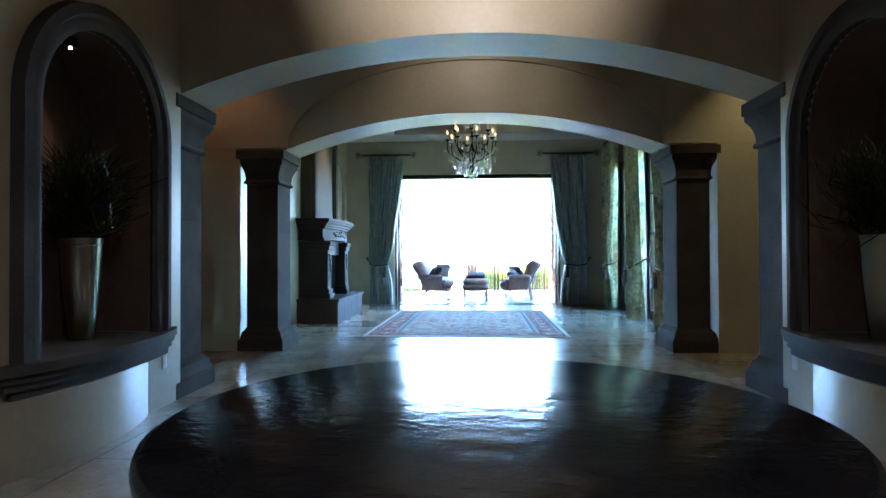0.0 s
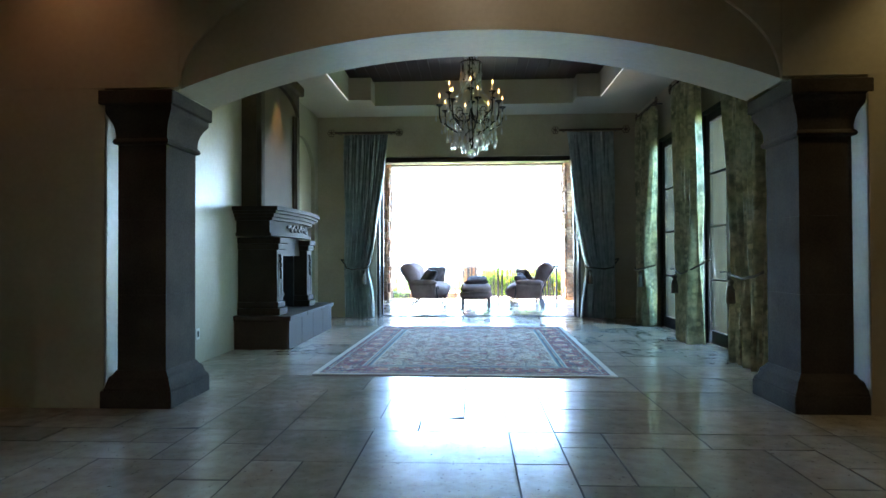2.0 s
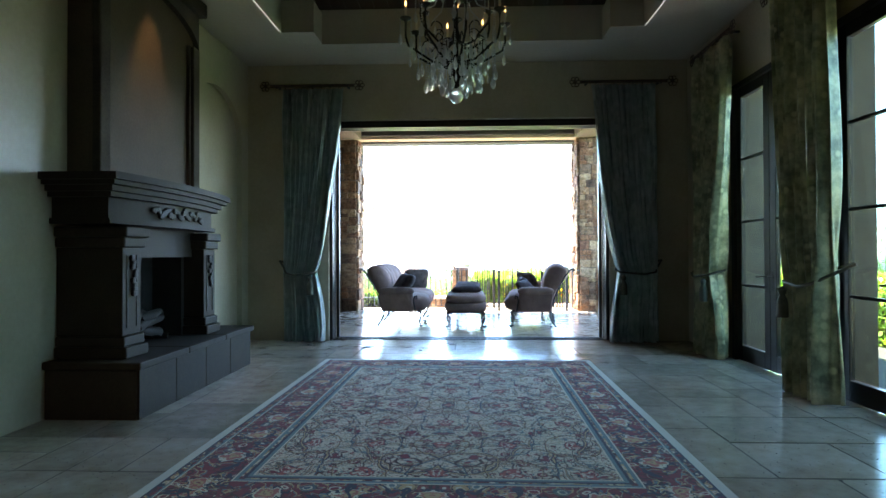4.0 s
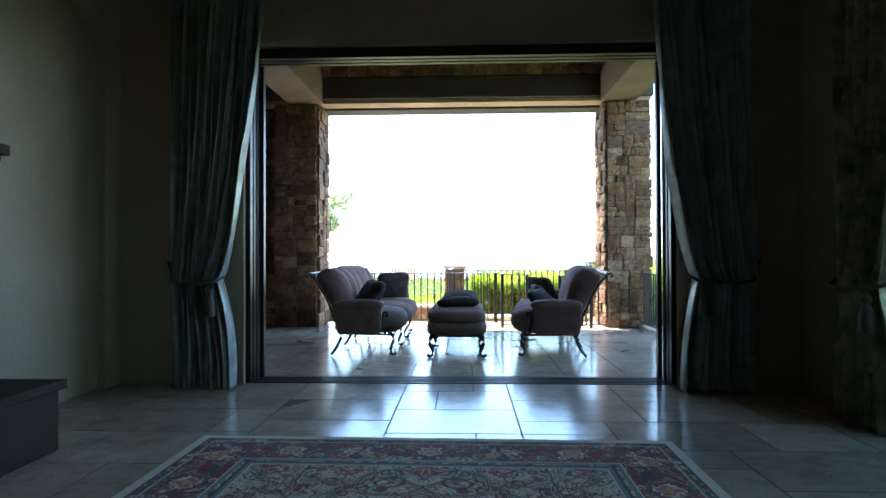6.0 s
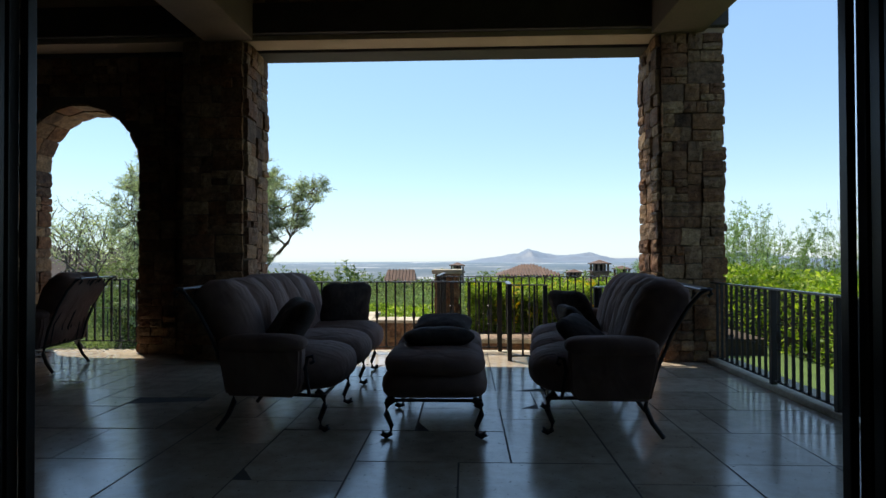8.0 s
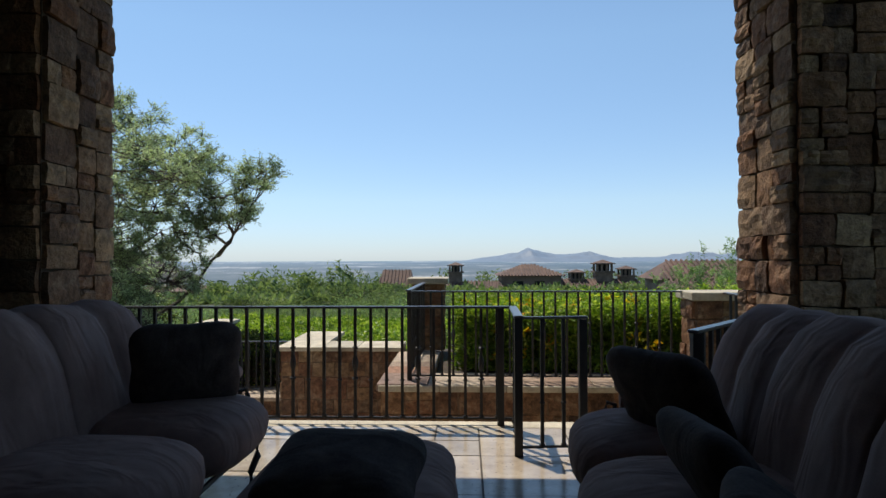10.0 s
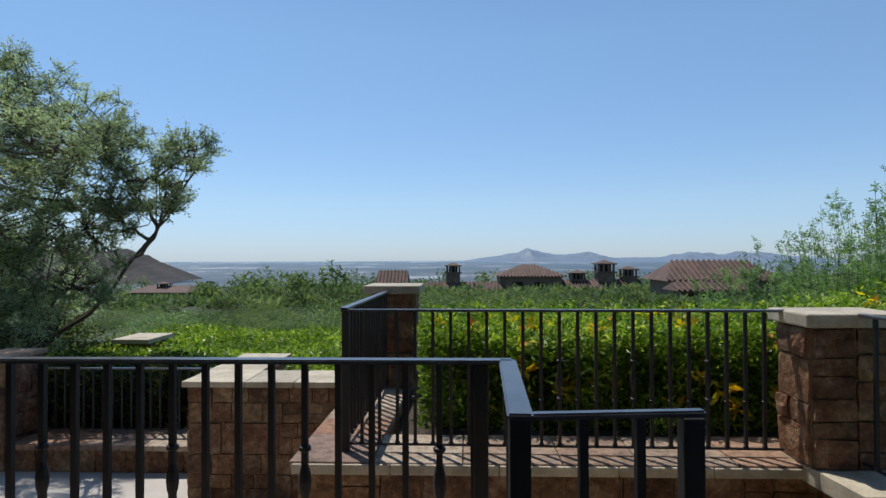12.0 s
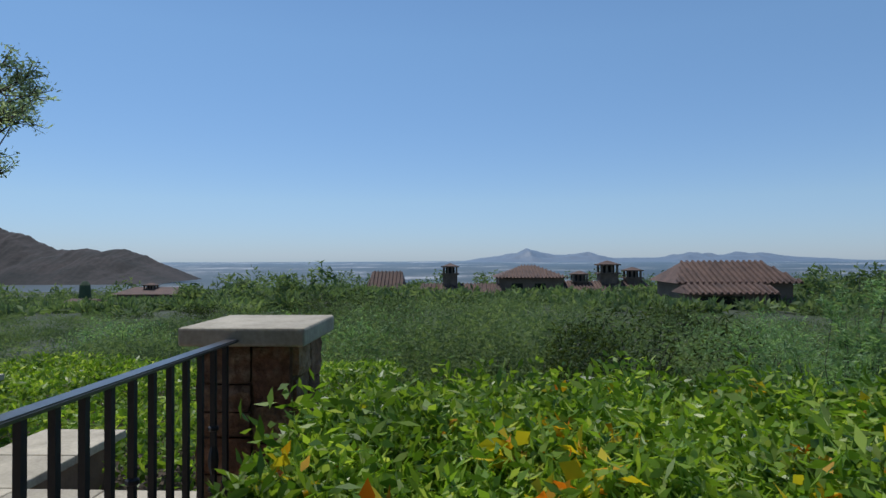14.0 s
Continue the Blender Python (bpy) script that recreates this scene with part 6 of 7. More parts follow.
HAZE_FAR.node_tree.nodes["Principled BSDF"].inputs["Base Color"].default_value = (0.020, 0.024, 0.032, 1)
massif("backdrop_hill_left", ((-1050, 40), (-900, 62), (-800, 53), (-740, 38), (-690, 15), (-655, 13), (-640, 17), (-612, 12), (-570, 14), (-535, 2), (-495, -14), (-440, -36)), 1000, 160, -38, FAR_HILL, "bare brown desert hill", 0.35, 3)
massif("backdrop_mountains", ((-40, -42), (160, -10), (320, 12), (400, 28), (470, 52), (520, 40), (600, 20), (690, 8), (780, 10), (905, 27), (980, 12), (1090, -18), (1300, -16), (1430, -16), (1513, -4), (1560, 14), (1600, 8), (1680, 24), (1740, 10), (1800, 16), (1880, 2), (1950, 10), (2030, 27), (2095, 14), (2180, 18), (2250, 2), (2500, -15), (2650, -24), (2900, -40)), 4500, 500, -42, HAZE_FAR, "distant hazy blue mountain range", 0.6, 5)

# ---- foyer things ----
table = thing("round_table", (-0.19, 2.28, 0), "large round polished black foyer table on a drum pedestal", "table")
bm = bmesh.new()
R, N = 0.845, 96
lathe(bm, [(R - 0.03, -0.055), (R - 0.004, -0.045), (R, -0.02), (R - 0.004, -0.006), (R - 0.02, 0.0)], N, (-0.19, 2.28, 0.76))
smooth(part("tabletop", bm, TABLE, table, "polished black top with faint ripples"), 60)
smooth(part("pedestal", lathe(bmesh.new(), [(0.38, 0.0), (0.38, 0.06), (0.30, 0.10), (0.22, 0.30), (0.22, 0.5), (0.34, 0.66), (0.36, 0.704)], 40, (-0.19, 2.28, 0)), WOOD_DARK, table), 50)


def niche_surround(x, c, s):
    """Moulded stone ring round an arched niche, a bowed sill and the drum below it."""
    ring = thing("niche_surround", (x, c, 0.6), "dark moulded stone surround of an arched niche", "trim", "niche surrounds")
    bm = bmesh.new()
    prof = ((0.60, 0.012), (0.60, -0.045), (0.64, -0.06), (0.68, -0.05), (0.70, -0.075), (0.76, -0.07), (0.775, 0.012))
    path = []
    n = 28
    for z in (0.58, 1.1, 1.6):
        path.append((-1, 0.0, z))
    for k in range(n + 1):
        path.append((None, math.pi * k / n, 2.02))
    for z in (1.6, 1.1, 0.58):
        path.append((1, 0.0, z))
    rows_r = []
    for kind, t, z in path:
        row = []
        for r, o in prof:
            if kind is None:
                y, zz = c - r * math.cos(t), z + r * math.sin(t)
            else:
                y, zz = c + kind * r, z
            row.append(bm.verts.new((x + s * o * 1.0, y, zz)))
        rows_r.append(row)
    for a, b in zip(rows_r, rows_r[1:]):
        for k in range(len(prof) - 1):
            bm.faces.new((a[k], a[k + 1], b[k + 1], b[k]))
    bmesh.ops.recalc_face_normals(bm, faces=bm.faces[:])
    smooth(part("moulding", bm, SURROUND, ring), 35)
    lining = bmesh.new()
    prof_l = [(c - 0.597, 0.612), (c - 0.597, 2.02)] + [(c - 0.597 * math.cos(math.pi * k / 24), 2.02 + 0.597 * math.sin(math.pi * k / 24)) for k in range(1, 24)] + [(c + 0.597, 2.02), (c + 0.597, 0.612)]
    rows_n = [[lining.verts.new((x + s * d, y, z)) for y, z in prof_l] for d in (0.013, 0.479)]
    for k in range(len(prof_l) - 1):
        lining.faces.new((rows_n[0][k], rows_n[0][k + 1], rows_n[1][k + 1], rows_n[1][k]))
    smooth(part("lining", lining, NICHE, ring, "brown stained niche lining"), 60)
    sill = thing("niche_sill", (x, c, 0.5), "dark stone bowed sill on a curved plaster drum", "shelf", "niche sills")
    def bow(half, out):
        return [(c + half - 2 * half * k / 24, x - s * (0.03 + out * math.sin(math.pi * k / 24) ** 0.8)) for k in range(25)]
    for half, out, z0, z1 in ((0.93, 0.19, 0.555, 0.61), (0.89, 0.155, 0.515, 0.554), (0.84, 0.12, 0.47, 0.514), (0.79, 0.085, 0.42, 0.469)):
        bm = bmesh.new()
        arc = bow(half, out)
        if half == 0.93:
            pts = [(c - 0.585, x + s * 0.46), (c + 0.585, x + s * 0.46), (c + 0.585, x - s * 0.002), (c + 0.93, x - s * 0.002)] + arc + [(c - 0.93, x - s * 0.002), (c - 0.585, x - s * 0.002)]
        else:
            pts = [(c - half, x - s * 0.002), (c + half, x - s * 0.002)] + arc
        prism(bm, [(b, a) for a, b in pts], z0, z1)
        part("slab" if half == 0.93 else "moulding", bm, SURROUND, sill)
    arc = [(x - s * (0.002 + 0.13 * math.sin(math.pi * k / 20) ** 0.8), c - 0.15 + 0.70 - 1.4 * k / 20) for k in range(21)]
    part("drum", prism(bmesh.new(), arc, 0.0, 0.419), WHITE_PLASTER, sill, "pale curved plaster drum")
    vx, vy = x + s * 0.26, c + (0.18 if s < 0 else 0.19)
    vase = thing("tall_vase", (vx, vy, 0.61), "tall tapered brushed champagne metal vase", "vase", "niche vases")
    smooth(part("body", lathe(bmesh.new(), [(0.066, 0.0), (0.078, 0.01), (0.098, 0.2), (0.118, 0.45), (0.128, 0.64), (0.118, 0.64), (0.11, 0.6)], 32, (vx, vy, 0.612)), VASE, vase), 50)
    smooth(part("rim", lathe(bmesh.new(), [(0.119, 0.641), (0.130, 0.645), (0.134, 0.67), (0.132, 0.69), (0.122, 0.69), (0.118, 0.67)], 32, (vx, vy, 0.612)), VASE, vase), 50)
    rng = np.random.default_rng(40)
    pts = np.c_[vx + rng.normal(size=900) * 0.10, vy + rng.normal(size=900) * 0.10, 1.28 + rng.random(900) * 0.45]
    plant = thing("niche_plant", (vx, vy, 1.25), "dark spiky ornamental grass in the vase", "plant", "niche plants")
    leaves("foliage", pts, 0.30, 0.010, GRASS_BLADE, plant, 1.3, 41)
    part("root_ball", lathe(bmesh.new(), [(0.10, 0.0), (0.105, 0.02), (0.05, 0.05)], 16, (vx, vy, 1.22)), SOIL_AND_CORE, plant)
    lamp = thing("niche_downlight", (x + s * 0.22, c, 2.56), "small recessed downlight in the niche head", "lamp", "niche downlights")
    part("trim_ring", lathe(bmesh.new(), [(0.035, 0.0), (0.045, 0.01), (0.045, 0.06)], 20, (x + s * 0.22, c, 2.555)), BRONZE, lamp)
    part("lens", lathe(bmesh.new(), [(0.001, 0.0), (0.010, 0.0), (0.010, 0.01)], 16, (x + s * 0.22, c, 2.545)), DOWNLIGHT, lamp)
    plate = thing("outlet_plate", (x - s * 0.006, c + 0.78, 0.36), "almond wall outlet plate", "outlet", "outlet plates")
    part("plate", boxed(min(x - s * 0.001, x - s * 0.009), max(x - s * 0.001, x - s * 0.009), c + 0.745, c + 0.815, 0.30, 0.42, 0.003), OUTLET, plate)
    part("socket", boxed(min(x - s * 0.0095, x - s * 0.012), max(x - s * 0.0095, x - s * 0.012), c + 0.765, c + 0.795, 0.325, 0.395, 0.001), OUTLET, plate)


for side_name, (x, c, s) in NICHES.items():
    niche_surround(x, c, s)

for y, z in ((9.75, 1.42), (9.85, 0.33)):
    plate = thing("wall_plate", (WALL_L + 0.004, y, z), "almond switch plate on the great room wall", "switch", "wall plates")
    part("plate", boxed(WALL_L + 0.001, WALL_L + 0.009, y - 0.04, y + 0.04, z - 0.06, z + 0.06, 0.003), OUTLET, plate)
    part("rocker", boxed(WALL_L + 0.0092, WALL_L + 0.014, y - 0.016, y + 0.016, z - 0.033, z + 0.033, 0.002), CARVED, plate)

cab = thing("bar_cabinet", (-6.6, 11.7, 0), "dark wooden cabinet below the side window", "cabinet")
part("body", boxed(-8.2, -4.9, 11.4, 12.08, 0.0, 0.86, 0.01), WOOD_DARK, cab)
part("worktop", boxed(-8.25, -4.85, 11.36, 12.09, 0.862, 0.90, 0.01), TABLE, cab)
door_l = structure("door_1", boxed(-5.5, -5.42, 7.97, 8.18, 0, 2.44), WOOD_DARK, "dark wooden gallery door casing")
part("head", boxed(-5.42, -4.36, 7.97, 8.18, 2.38, 2.445), WOOD_DARK, door_l)

# ---- fireplace ----
fp = thing("fireplace", (-2.95, 11.9, 0), "carved dark stone fireplace with raised hearth and tall hood", "fireplace")
HX = -2.58
hearth = part("hearth", boxed(WALL_L + 0.002, HX - 0.02, 10.86, 13.12, 0, 0.37), CANTERA_PALE, fp)
for k in range(4):
    y0 = 10.86 + 0.565 * k
    part("hearth_panel", boxed(HX - 0.019, HX, y0 + 0.004, y0 + 0.561, 0.002, 0.366, 0.004), CANTERA_PALE, hearth)
for k in range(3):
    y0 = 10.82 + 0.78 * k
    part("hearth_slab", boxed(WALL_L + 0.002, HX + 0.03, y0 + 0.003, y0 + 0.777, 0.372, 0.43, 0.01), CANTERA_PALE, hearth)
for y0, y1 in ((10.98, 11.24), (12.38, 12.64)):
    xf = -2.78
    leg = part("pilaster", boxed(WALL_L + 0.002, xf, y0, y1, 0.60, 1.28, 0.008), CANTERA_PALE, fp)
    for o, oy, z0, z1 in ((0.05, 0.03, 0.432, 0.52), (0.025, 0.015, 0.521, 0.599), (0.03, 0.02, 1.281, 1.36), (0.055, 0.035, 1.361, 1.44)):
        part("moulding", boxed(WALL_L + 0.002, xf + o, y0 - oy, y1 + oy, z0, z1, 0.013), CANTERA_PALE, leg)
    part("recess_panel", boxed(xf - 0.001, xf + 0.006, y0 + 0.055, y0 + 0.07, 0.66, 1.22), CARVED, leg)
    part("recess_panel", boxed(xf - 0.001, xf + 0.006, y1 - 0.07, y1 - 0.055, 0.66, 1.22), CARVED, leg)
    rng = random.Random(int(y0 * 100))
    for k in range(9):
        part("carved_leaf", cushion(bmesh.new(), (xf + 0.012, (y0 + y1) / 2 + rng.uniform(-0.03, 0.03), 1.20 - 0.035 * k), (0.03, 0.05, 0.05), nu=8, nv=5), CARVED, leg)
part("lintel_panel", boxed(-2.98, -2.90, 11.20, 12.42, 1.20, 1.46), CANTERA_PALE, fp)
bm = bmesh.new()
box(bm, WALL_L + 0.004, -2.98, 11.245, 11.30, 0.432, 1.44)
box(bm, WALL_L + 0.004, -2.98, 12.32, 12.375, 0.432, 1.44)
box(bm, WALL_L + 0.004, WALL_L + 0.03, 11.30, 12.32, 0.432, 1.44)
box(bm, WALL_L + 0.03, -2.98, 11.30, 12.32, 1.38, 1.44)
part("firebox", bm, FIREBOX, fp, "sooty black firebox")


def bowed(y0, y1, x_back, x_end, out, z0, z1, n=24):
    mid, half = (y0 + y1) / 2, (y1 - y0) / 2
    pts = [(x_back, y1), (x_back, y0)]
    for k in range(n + 1):
        y = y0 + (y1 - y0) * k / n
        u = (y - mid) / half
        pts.append((x_end + out * (1 - u * u), y))
    return prism(bmesh.new(), pts, z0, z1)


for k, (o, z0, z1) in enumerate(((0.0, 1.46, 1.50), (-0.03, 1.501, 1.66), (0.02, 1.661, 1.70), (0.05, 1.701, 1.745), (0.09, 1.746, 1.78), (0.12, 1.781, 1.835))):
    part("mantel_course", bowed(10.90 - o, 12.76 + o, WALL_L + 0.003, -2.83 + o, 0.10, z0, z1), CANTERA_PALE, fp)
rng = random.Random(6)
garland = part("carved_band", bowed(11.36, 12.30, -2.88, -2.79, 0.035, 1.54, 1.63), CANTERA_PALE, fp)
for k in range(34):
    y = 11.40 + 0.88 * k / 33
    u = (y - 11.83) / 0.93
    x = -2.86 + 0.10 * (1 - u * u) + 0.018
    part("carved_leaf", cushion(bmesh.new(), (x, y, 1.585 + 0.03 * math.sin(k * 1.1) + rng.uniform(-0.012, 0.012)), (0.03, rng.uniform(0.04, 0.075), rng.uniform(0.03, 0.06)), Matrix.Rotation(rng.uniform(-0.8, 0.8), 3, "X"), nu=8, nv=5), CARVED, garland, "dark carved vine leaf" if k == 0 else "")
hood = part("hood", boxed(WALL_L + 0.003, -3.10, 11.10, 12.84, 1.837, 3.945), HOOD_PLASTER, fp, "brown plastered hood")
for y0, y1 in ((11.10, 11.24), (12.70, 12.84)):
    part("hood_pilaster", boxed(-3.099, -3.03, y0, y1, 1.837, 3.43, 0.012), CANTERA, hood)
    part("hood_fillet", boxed(-3.099, -3.06, y0 - 0.035 if y0 > 12 else y1 + 0.002, y0 - 0.002 if y0 > 12 else y1 + 0.035, 1.837, 3.43, 0.008), CANTERA, hood)
bm = bmesh.new()
arc_header(bm, 11.10, 12.84, 3.43, 3.70, 3.944, -3.099, -3.04, 24, "ellipse", axis="x")
part("hood_arch", bm, CANTERA, hood)
part("hood_cornice", boxed(-3.10, -2.97, 11.04, 12.90, 3.79, 3.943, 0.02), CANTERA, hood)
grate = thing("fire_logs", (-3.1, 11.8, 0.43), "charred gas logs on an iron grate", "logs")
for k in range(5):
    y = 11.50 + 0.14 * k
    part("grate_bar", boxed(-3.22, -2.98, y, y + 0.015, 0.47, 0.485), IRON, grate)
for y in (11.49, 12.08):
    part("grate_leg", boxed(-3.2, -3.0, y, y + 0.02, 0.432, 0.469), IRON, grate)
rng = random.Random(9)
for k in range(6):
    y, z = 11.45 + 0.1 * k, 0.52 + 0.06 * (k % 3)
    smooth(part("log", tube(bmesh.new(), [(-3.05 - 0.03 * (k % 2), y - 0.2, z), (-3.07, y, z + 0.03), (-3.1 + rng.uniform(-0.06, 0.06), y + 0.28, z + rng.uniform(-0.03, 0.10))], 0.045, 9), LOG, grate), 50)

# ---- rug ----
rug = structure("rug", boxed(-1.51, 1.51, -2.06, 2.06, -0.006, 0.006, 0.004), rug_material(1.51, 2.06), "faded red and cream Persian rug with floral field on the tiles")
rug.matrix_world = Matrix.Translation((-0.31, 11.31, 0.008)) @ Matrix.Rotation(radians(-0.9), 4, "Z")
rug["kind"] = "thing"
rug["category"] = "rug"


# ---- curtains ----
def curtain(name, m, width, gather, height, tie, label, seed, outer=-1, silk=None, deep=0.058, count=11):
    """A tied-back silk curtain hung along local x; outer: the side towards which the tie pulls it."""
    ob = thing(name, m, label, "curtain", "silk curtains")
    rng = random.Random(seed)
    phase = [rng.uniform(0, 6.28) for _ in range(4)]
    cols, rws = 190, 44
    bm = bmesh.new()
    grid_c = []
    for j in range(rws + 1):
        z = height * (1 - j / rws)
        if z > tie:
            t = (z - tie) / (height - tie)
            share = gather + (1 - gather) * t ** 0.62
        else:
            t = (tie - z) / tie
            share = gather + (0.80 - gather) * (1 - (1 - t) ** 2) * 0.55
        row = []
        amp = deep + 0.035 * (1 - share)
        for i in range(cols + 1):
            u = i / cols
            pleats = 2 * math.pi * count * u
            x = outer * width / 2 - outer * u * width * share
            fold = math.sin(pleats + 0.5 * math.sin(z * 1.3 + phase[0])) + 0.35 * math.sin(2.3 * pleats + phase[1] + z * 0.7) + 0.2 * math.sin(pleats * 0.5 + phase[2] + 2.1 * z)
            if z > height - 0.12:
                fold *= 0.55 + 0.45 * (height - z) / 0.12
            y = amp * fold
            x += 0.012 * math.sin(pleats * 0.7 + z * 3 + phase[3])
            row.append(bm.verts.new((x, y, z + (0.006 * math.sin(pleats) if j == rws else 0))))
        grid_c.append(row)
    for a, b in zip(grid_c, grid_c[1:]):
        for i in range(cols):
            bm.faces.new((a[i], b[i], b[i + 1], a[i + 1]))
    drop = local_part("panel", bm, silk or SILK, ob)
    smooth(drop, 80)
    sol = drop.modifiers.new("thickness", "SOLIDIFY")
    sol.thickness = 0.006
    xo, xi = outer * width / 2 + outer * 0.10, outer * width / 2 - outer * width * gather
    cord = [(xo, 0.13, tie + 0.14), (outer * width / 2, 0.0, tie + 0.05), (outer * width / 2 - outer * 0.06, -0.12, tie - 0.02), ((xo + xi) / 2, -0.15, tie - 0.05), (xi, -0.11, tie - 0.02), (xi - outer * 0.03, 0.0, tie + 0.01), (xi, 0.09, tie + 0.03), (xo, 0.13, tie + 0.14)]
    smooth(local_part("tieback", tube(bmesh.new(), cord, 0.014, 8), CORD, ob, "braided cord tieback"), 60)
    tx = xi + outer * 0.04
    bm = lathe(bmesh.new(), [(0.008, 0.0), (0.035, -0.03), (0.03, -0.06), (0.022, -0.075), (0.045, -0.13), (0.05, -0.26), (0.045, -0.27)], 14, (tx, -0.14, tie - 0.06))
    smooth(local_part("tassel", bm, CORD, ob, "corded tassel"), 40)
    return ob


def local_part(name, bm, material, parent, label=""):
    """A mesh in its thing's own axes."""
    me = bpy.data.meshes.new(name)
    bm.to_mesh(me)
    bm.free()
    me.materials.append(material)
    ob = new(name, me)
    ob.parent = parent
    return tagged(ob, label)


def scroll_finial(bm, at, out):
    """A wrought rosette finial: six small rings round a boss."""
    cx = at[0] + out * 0.075
    for q in range(6):
        a0 = math.pi / 3 * q
        ring = [(cx + 0.046 * math.cos(a0) + 0.026 * math.cos(t), at[1], at[2] + 0.046 * math.sin(a0) + 0.026 * math.sin(t)) for t in (2 * math.pi * k / 12 for k in range(12))]
        tube(bm, ring, 0.007, 5, closed=True)
    lathe(bm, [(0.004, -0.02), (0.02, 0.0), (0.004, 0.02)], 10, (cx, at[1], at[2]))
    return bm


def curtain_rod(m, length, label="dark iron curtain rod with scroll finials"):
    ob = thing("curtain_rod", m, label, "curtain rod", "curtain rods")
    local_part("rod", tube(bmesh.new(), [(-length / 2, 0, 0), (length / 2, 0, 0)], 0.022, 10), FINIAL, ob)
    for s in (-1, 1):
        local_part("finial", scroll_finial(bmesh.new(), (s * length / 2, 0, 0), s), FINIAL, ob, "rubbed bronze scroll finial")
        local_part("bracket", boxed(s * length * 0.42 - 0.012, s * length * 0.42 + 0.012, 0.0, 0.15, -0.012, 0.012, 0.003), IRON, ob)
    n = 9
    for k in range(n):
        x = length * 0.86 * (k / (n - 1) - 0.5)
        local_part("ring", tube(bmesh.new(), [(x, 0.026 * math.cos(t), 0.026 * math.sin(t) - 0.008) for t in (2 * math.pi * q / 14 for q in range(14))], 0.004, 5, closed=True), IRON, ob)
    return ob


curtain("curtain", pose(-2.30, 14.82, 0.012), 0.86, 0.52, 3.55, 0.98, "pleated blue-grey silk curtain tied back with a cord", 1, -1)
curtain("curtain", pose(2.02, 14.82, 0.012), 0.90, 0.60, 3.55, 0.98, "pleated blue-grey silk curtain tied back with a cord", 2, 1)
curtain_rod(pose(-2.32, 14.80, 3.60), 1.18)
curtain_rod(pose(2.02, 14.80, 3.60), 1.18)
curtain("curtain", pose(2.74, 13.62, 0.012, 0, 0, -90), 0.88, 0.58, 3.62, 0.98, "pleated green-gold silk curtain tied back beside a french door", 3, -1, SILK_GOLD, 0.072, 8)
curtain("curtain", pose(2.72, 11.77, 0.012, 0, 0, -90), 0.80, 0.62, 3.62, 0.98, "pleated green-gold silk curtain between the french doors", 4, 1, SILK_GOLD, 0.072, 8)
curtain("curtain", pose(2.70, 9.88, 0.012, 0, 0, -90), 0.90, 0.66, 3.62, 0.98, "pleated green-gold silk curtain beside a french door", 5, 1, SILK_GOLD, 0.072, 8)
for y in (13.62, 11.80, 9.88):
    curtain_rod(pose(2.72, y, 3.67, 0, 0, -90), 0.98)


# ---- french doors ----
def french_door(y0, y1, name):
    """A pair of glazed leaves in a dark frame, four panes high."""
    xf = WALL_R + 0.005
    ob = structure(name, box(box(boxed(xf - 0.03, xf + 0.08, y0, y0 + 0.065, 0, 3.155), xf - 0.03, xf + 0.08, y1 - 0.065, y1, 0, 3.155), xf - 0.03, xf + 0.08, y0 + 0.065, y1 - 0.065, 3.10, 3.155), BRONZE, "tall dark framed french door with clear panes")
    mid = (y0 + y1) / 2
    for a, b, s in ((y0 + 0.068, mid - 0.003, 1), (mid + 0.003, y1 - 0.068, -1)):
        bm = bmesh.new()
        w = 0.115
        box(bm, xf, xf + 0.05, a, a + w, 0.01, 3.097, 0.005)
        box(bm, xf, xf + 0.05, b - w, b, 0.01, 3.097, 0.005)
        box(bm, xf, xf + 0.05, a + w, b - w, 0.01, 0.18, 0.005)
        box(bm, xf, xf + 0.05, a + w, b - w, 2.985, 3.097, 0.005)
        leaf = part("door_leaf", bm, BRONZE, ob)
        zs = (0.18, 0.86, 1.575, 2.285, 2.985)
        for z in zs[1:-1]:
            part("muntin", boxed(xf + 0.006, xf + 0.044, a + w, b - w, z - 0.013, z + 0.013, 0.003), BRONZE, leaf)
        for z0, z1 in zip(zs, zs[1:]):
            part("pane", boxed(xf + 0.022, xf + 0.028, a + w + 0.001, b - w - 0.001, z0 + 0.014, z1 - 0.014), PANE, leaf)
        hy = b - 0.05 if s > 0 else a + 0.05
        part("handle", tube(bmesh.new(), [(xf, hy, 0.98), (xf - 0.05, hy, 0.98), (xf - 0.055, hy - s * 0.03, 0.98), (xf - 0.055, hy - s * 0.12, 0.975)], 0.009, 8), IRON, leaf)
        part("lock_plate", boxed(xf - 0.006, xf - 0.001, hy - 0.018, hy + 0.018, 0.84, 1.04, 0.002), IRON, leaf)
    return ob


for k, (y0, y1) in enumerate(DOORS):
    french_door(y0, y1, "door_%d" % (k + 2))
    for a, b in ((y0, y0 + 0.012), (y1 - 0.012, y1)):
        structure("trim_door_reveal", boxed(WALL_R + 0.09, WALL_R + 0.352, a, b, 0.0, 3.15), HOUSE_STONE, "brown rustic outer reveal of a french door")

# ---- chandelier ----
CX, CY, CZ = -0.25, 12.06, 2.62  # lowest point of the crystal ball
ch = thing("chandelier", (CX, CY, CZ), "dark bronze candle chandelier hung with crystal drops", "chandelier")
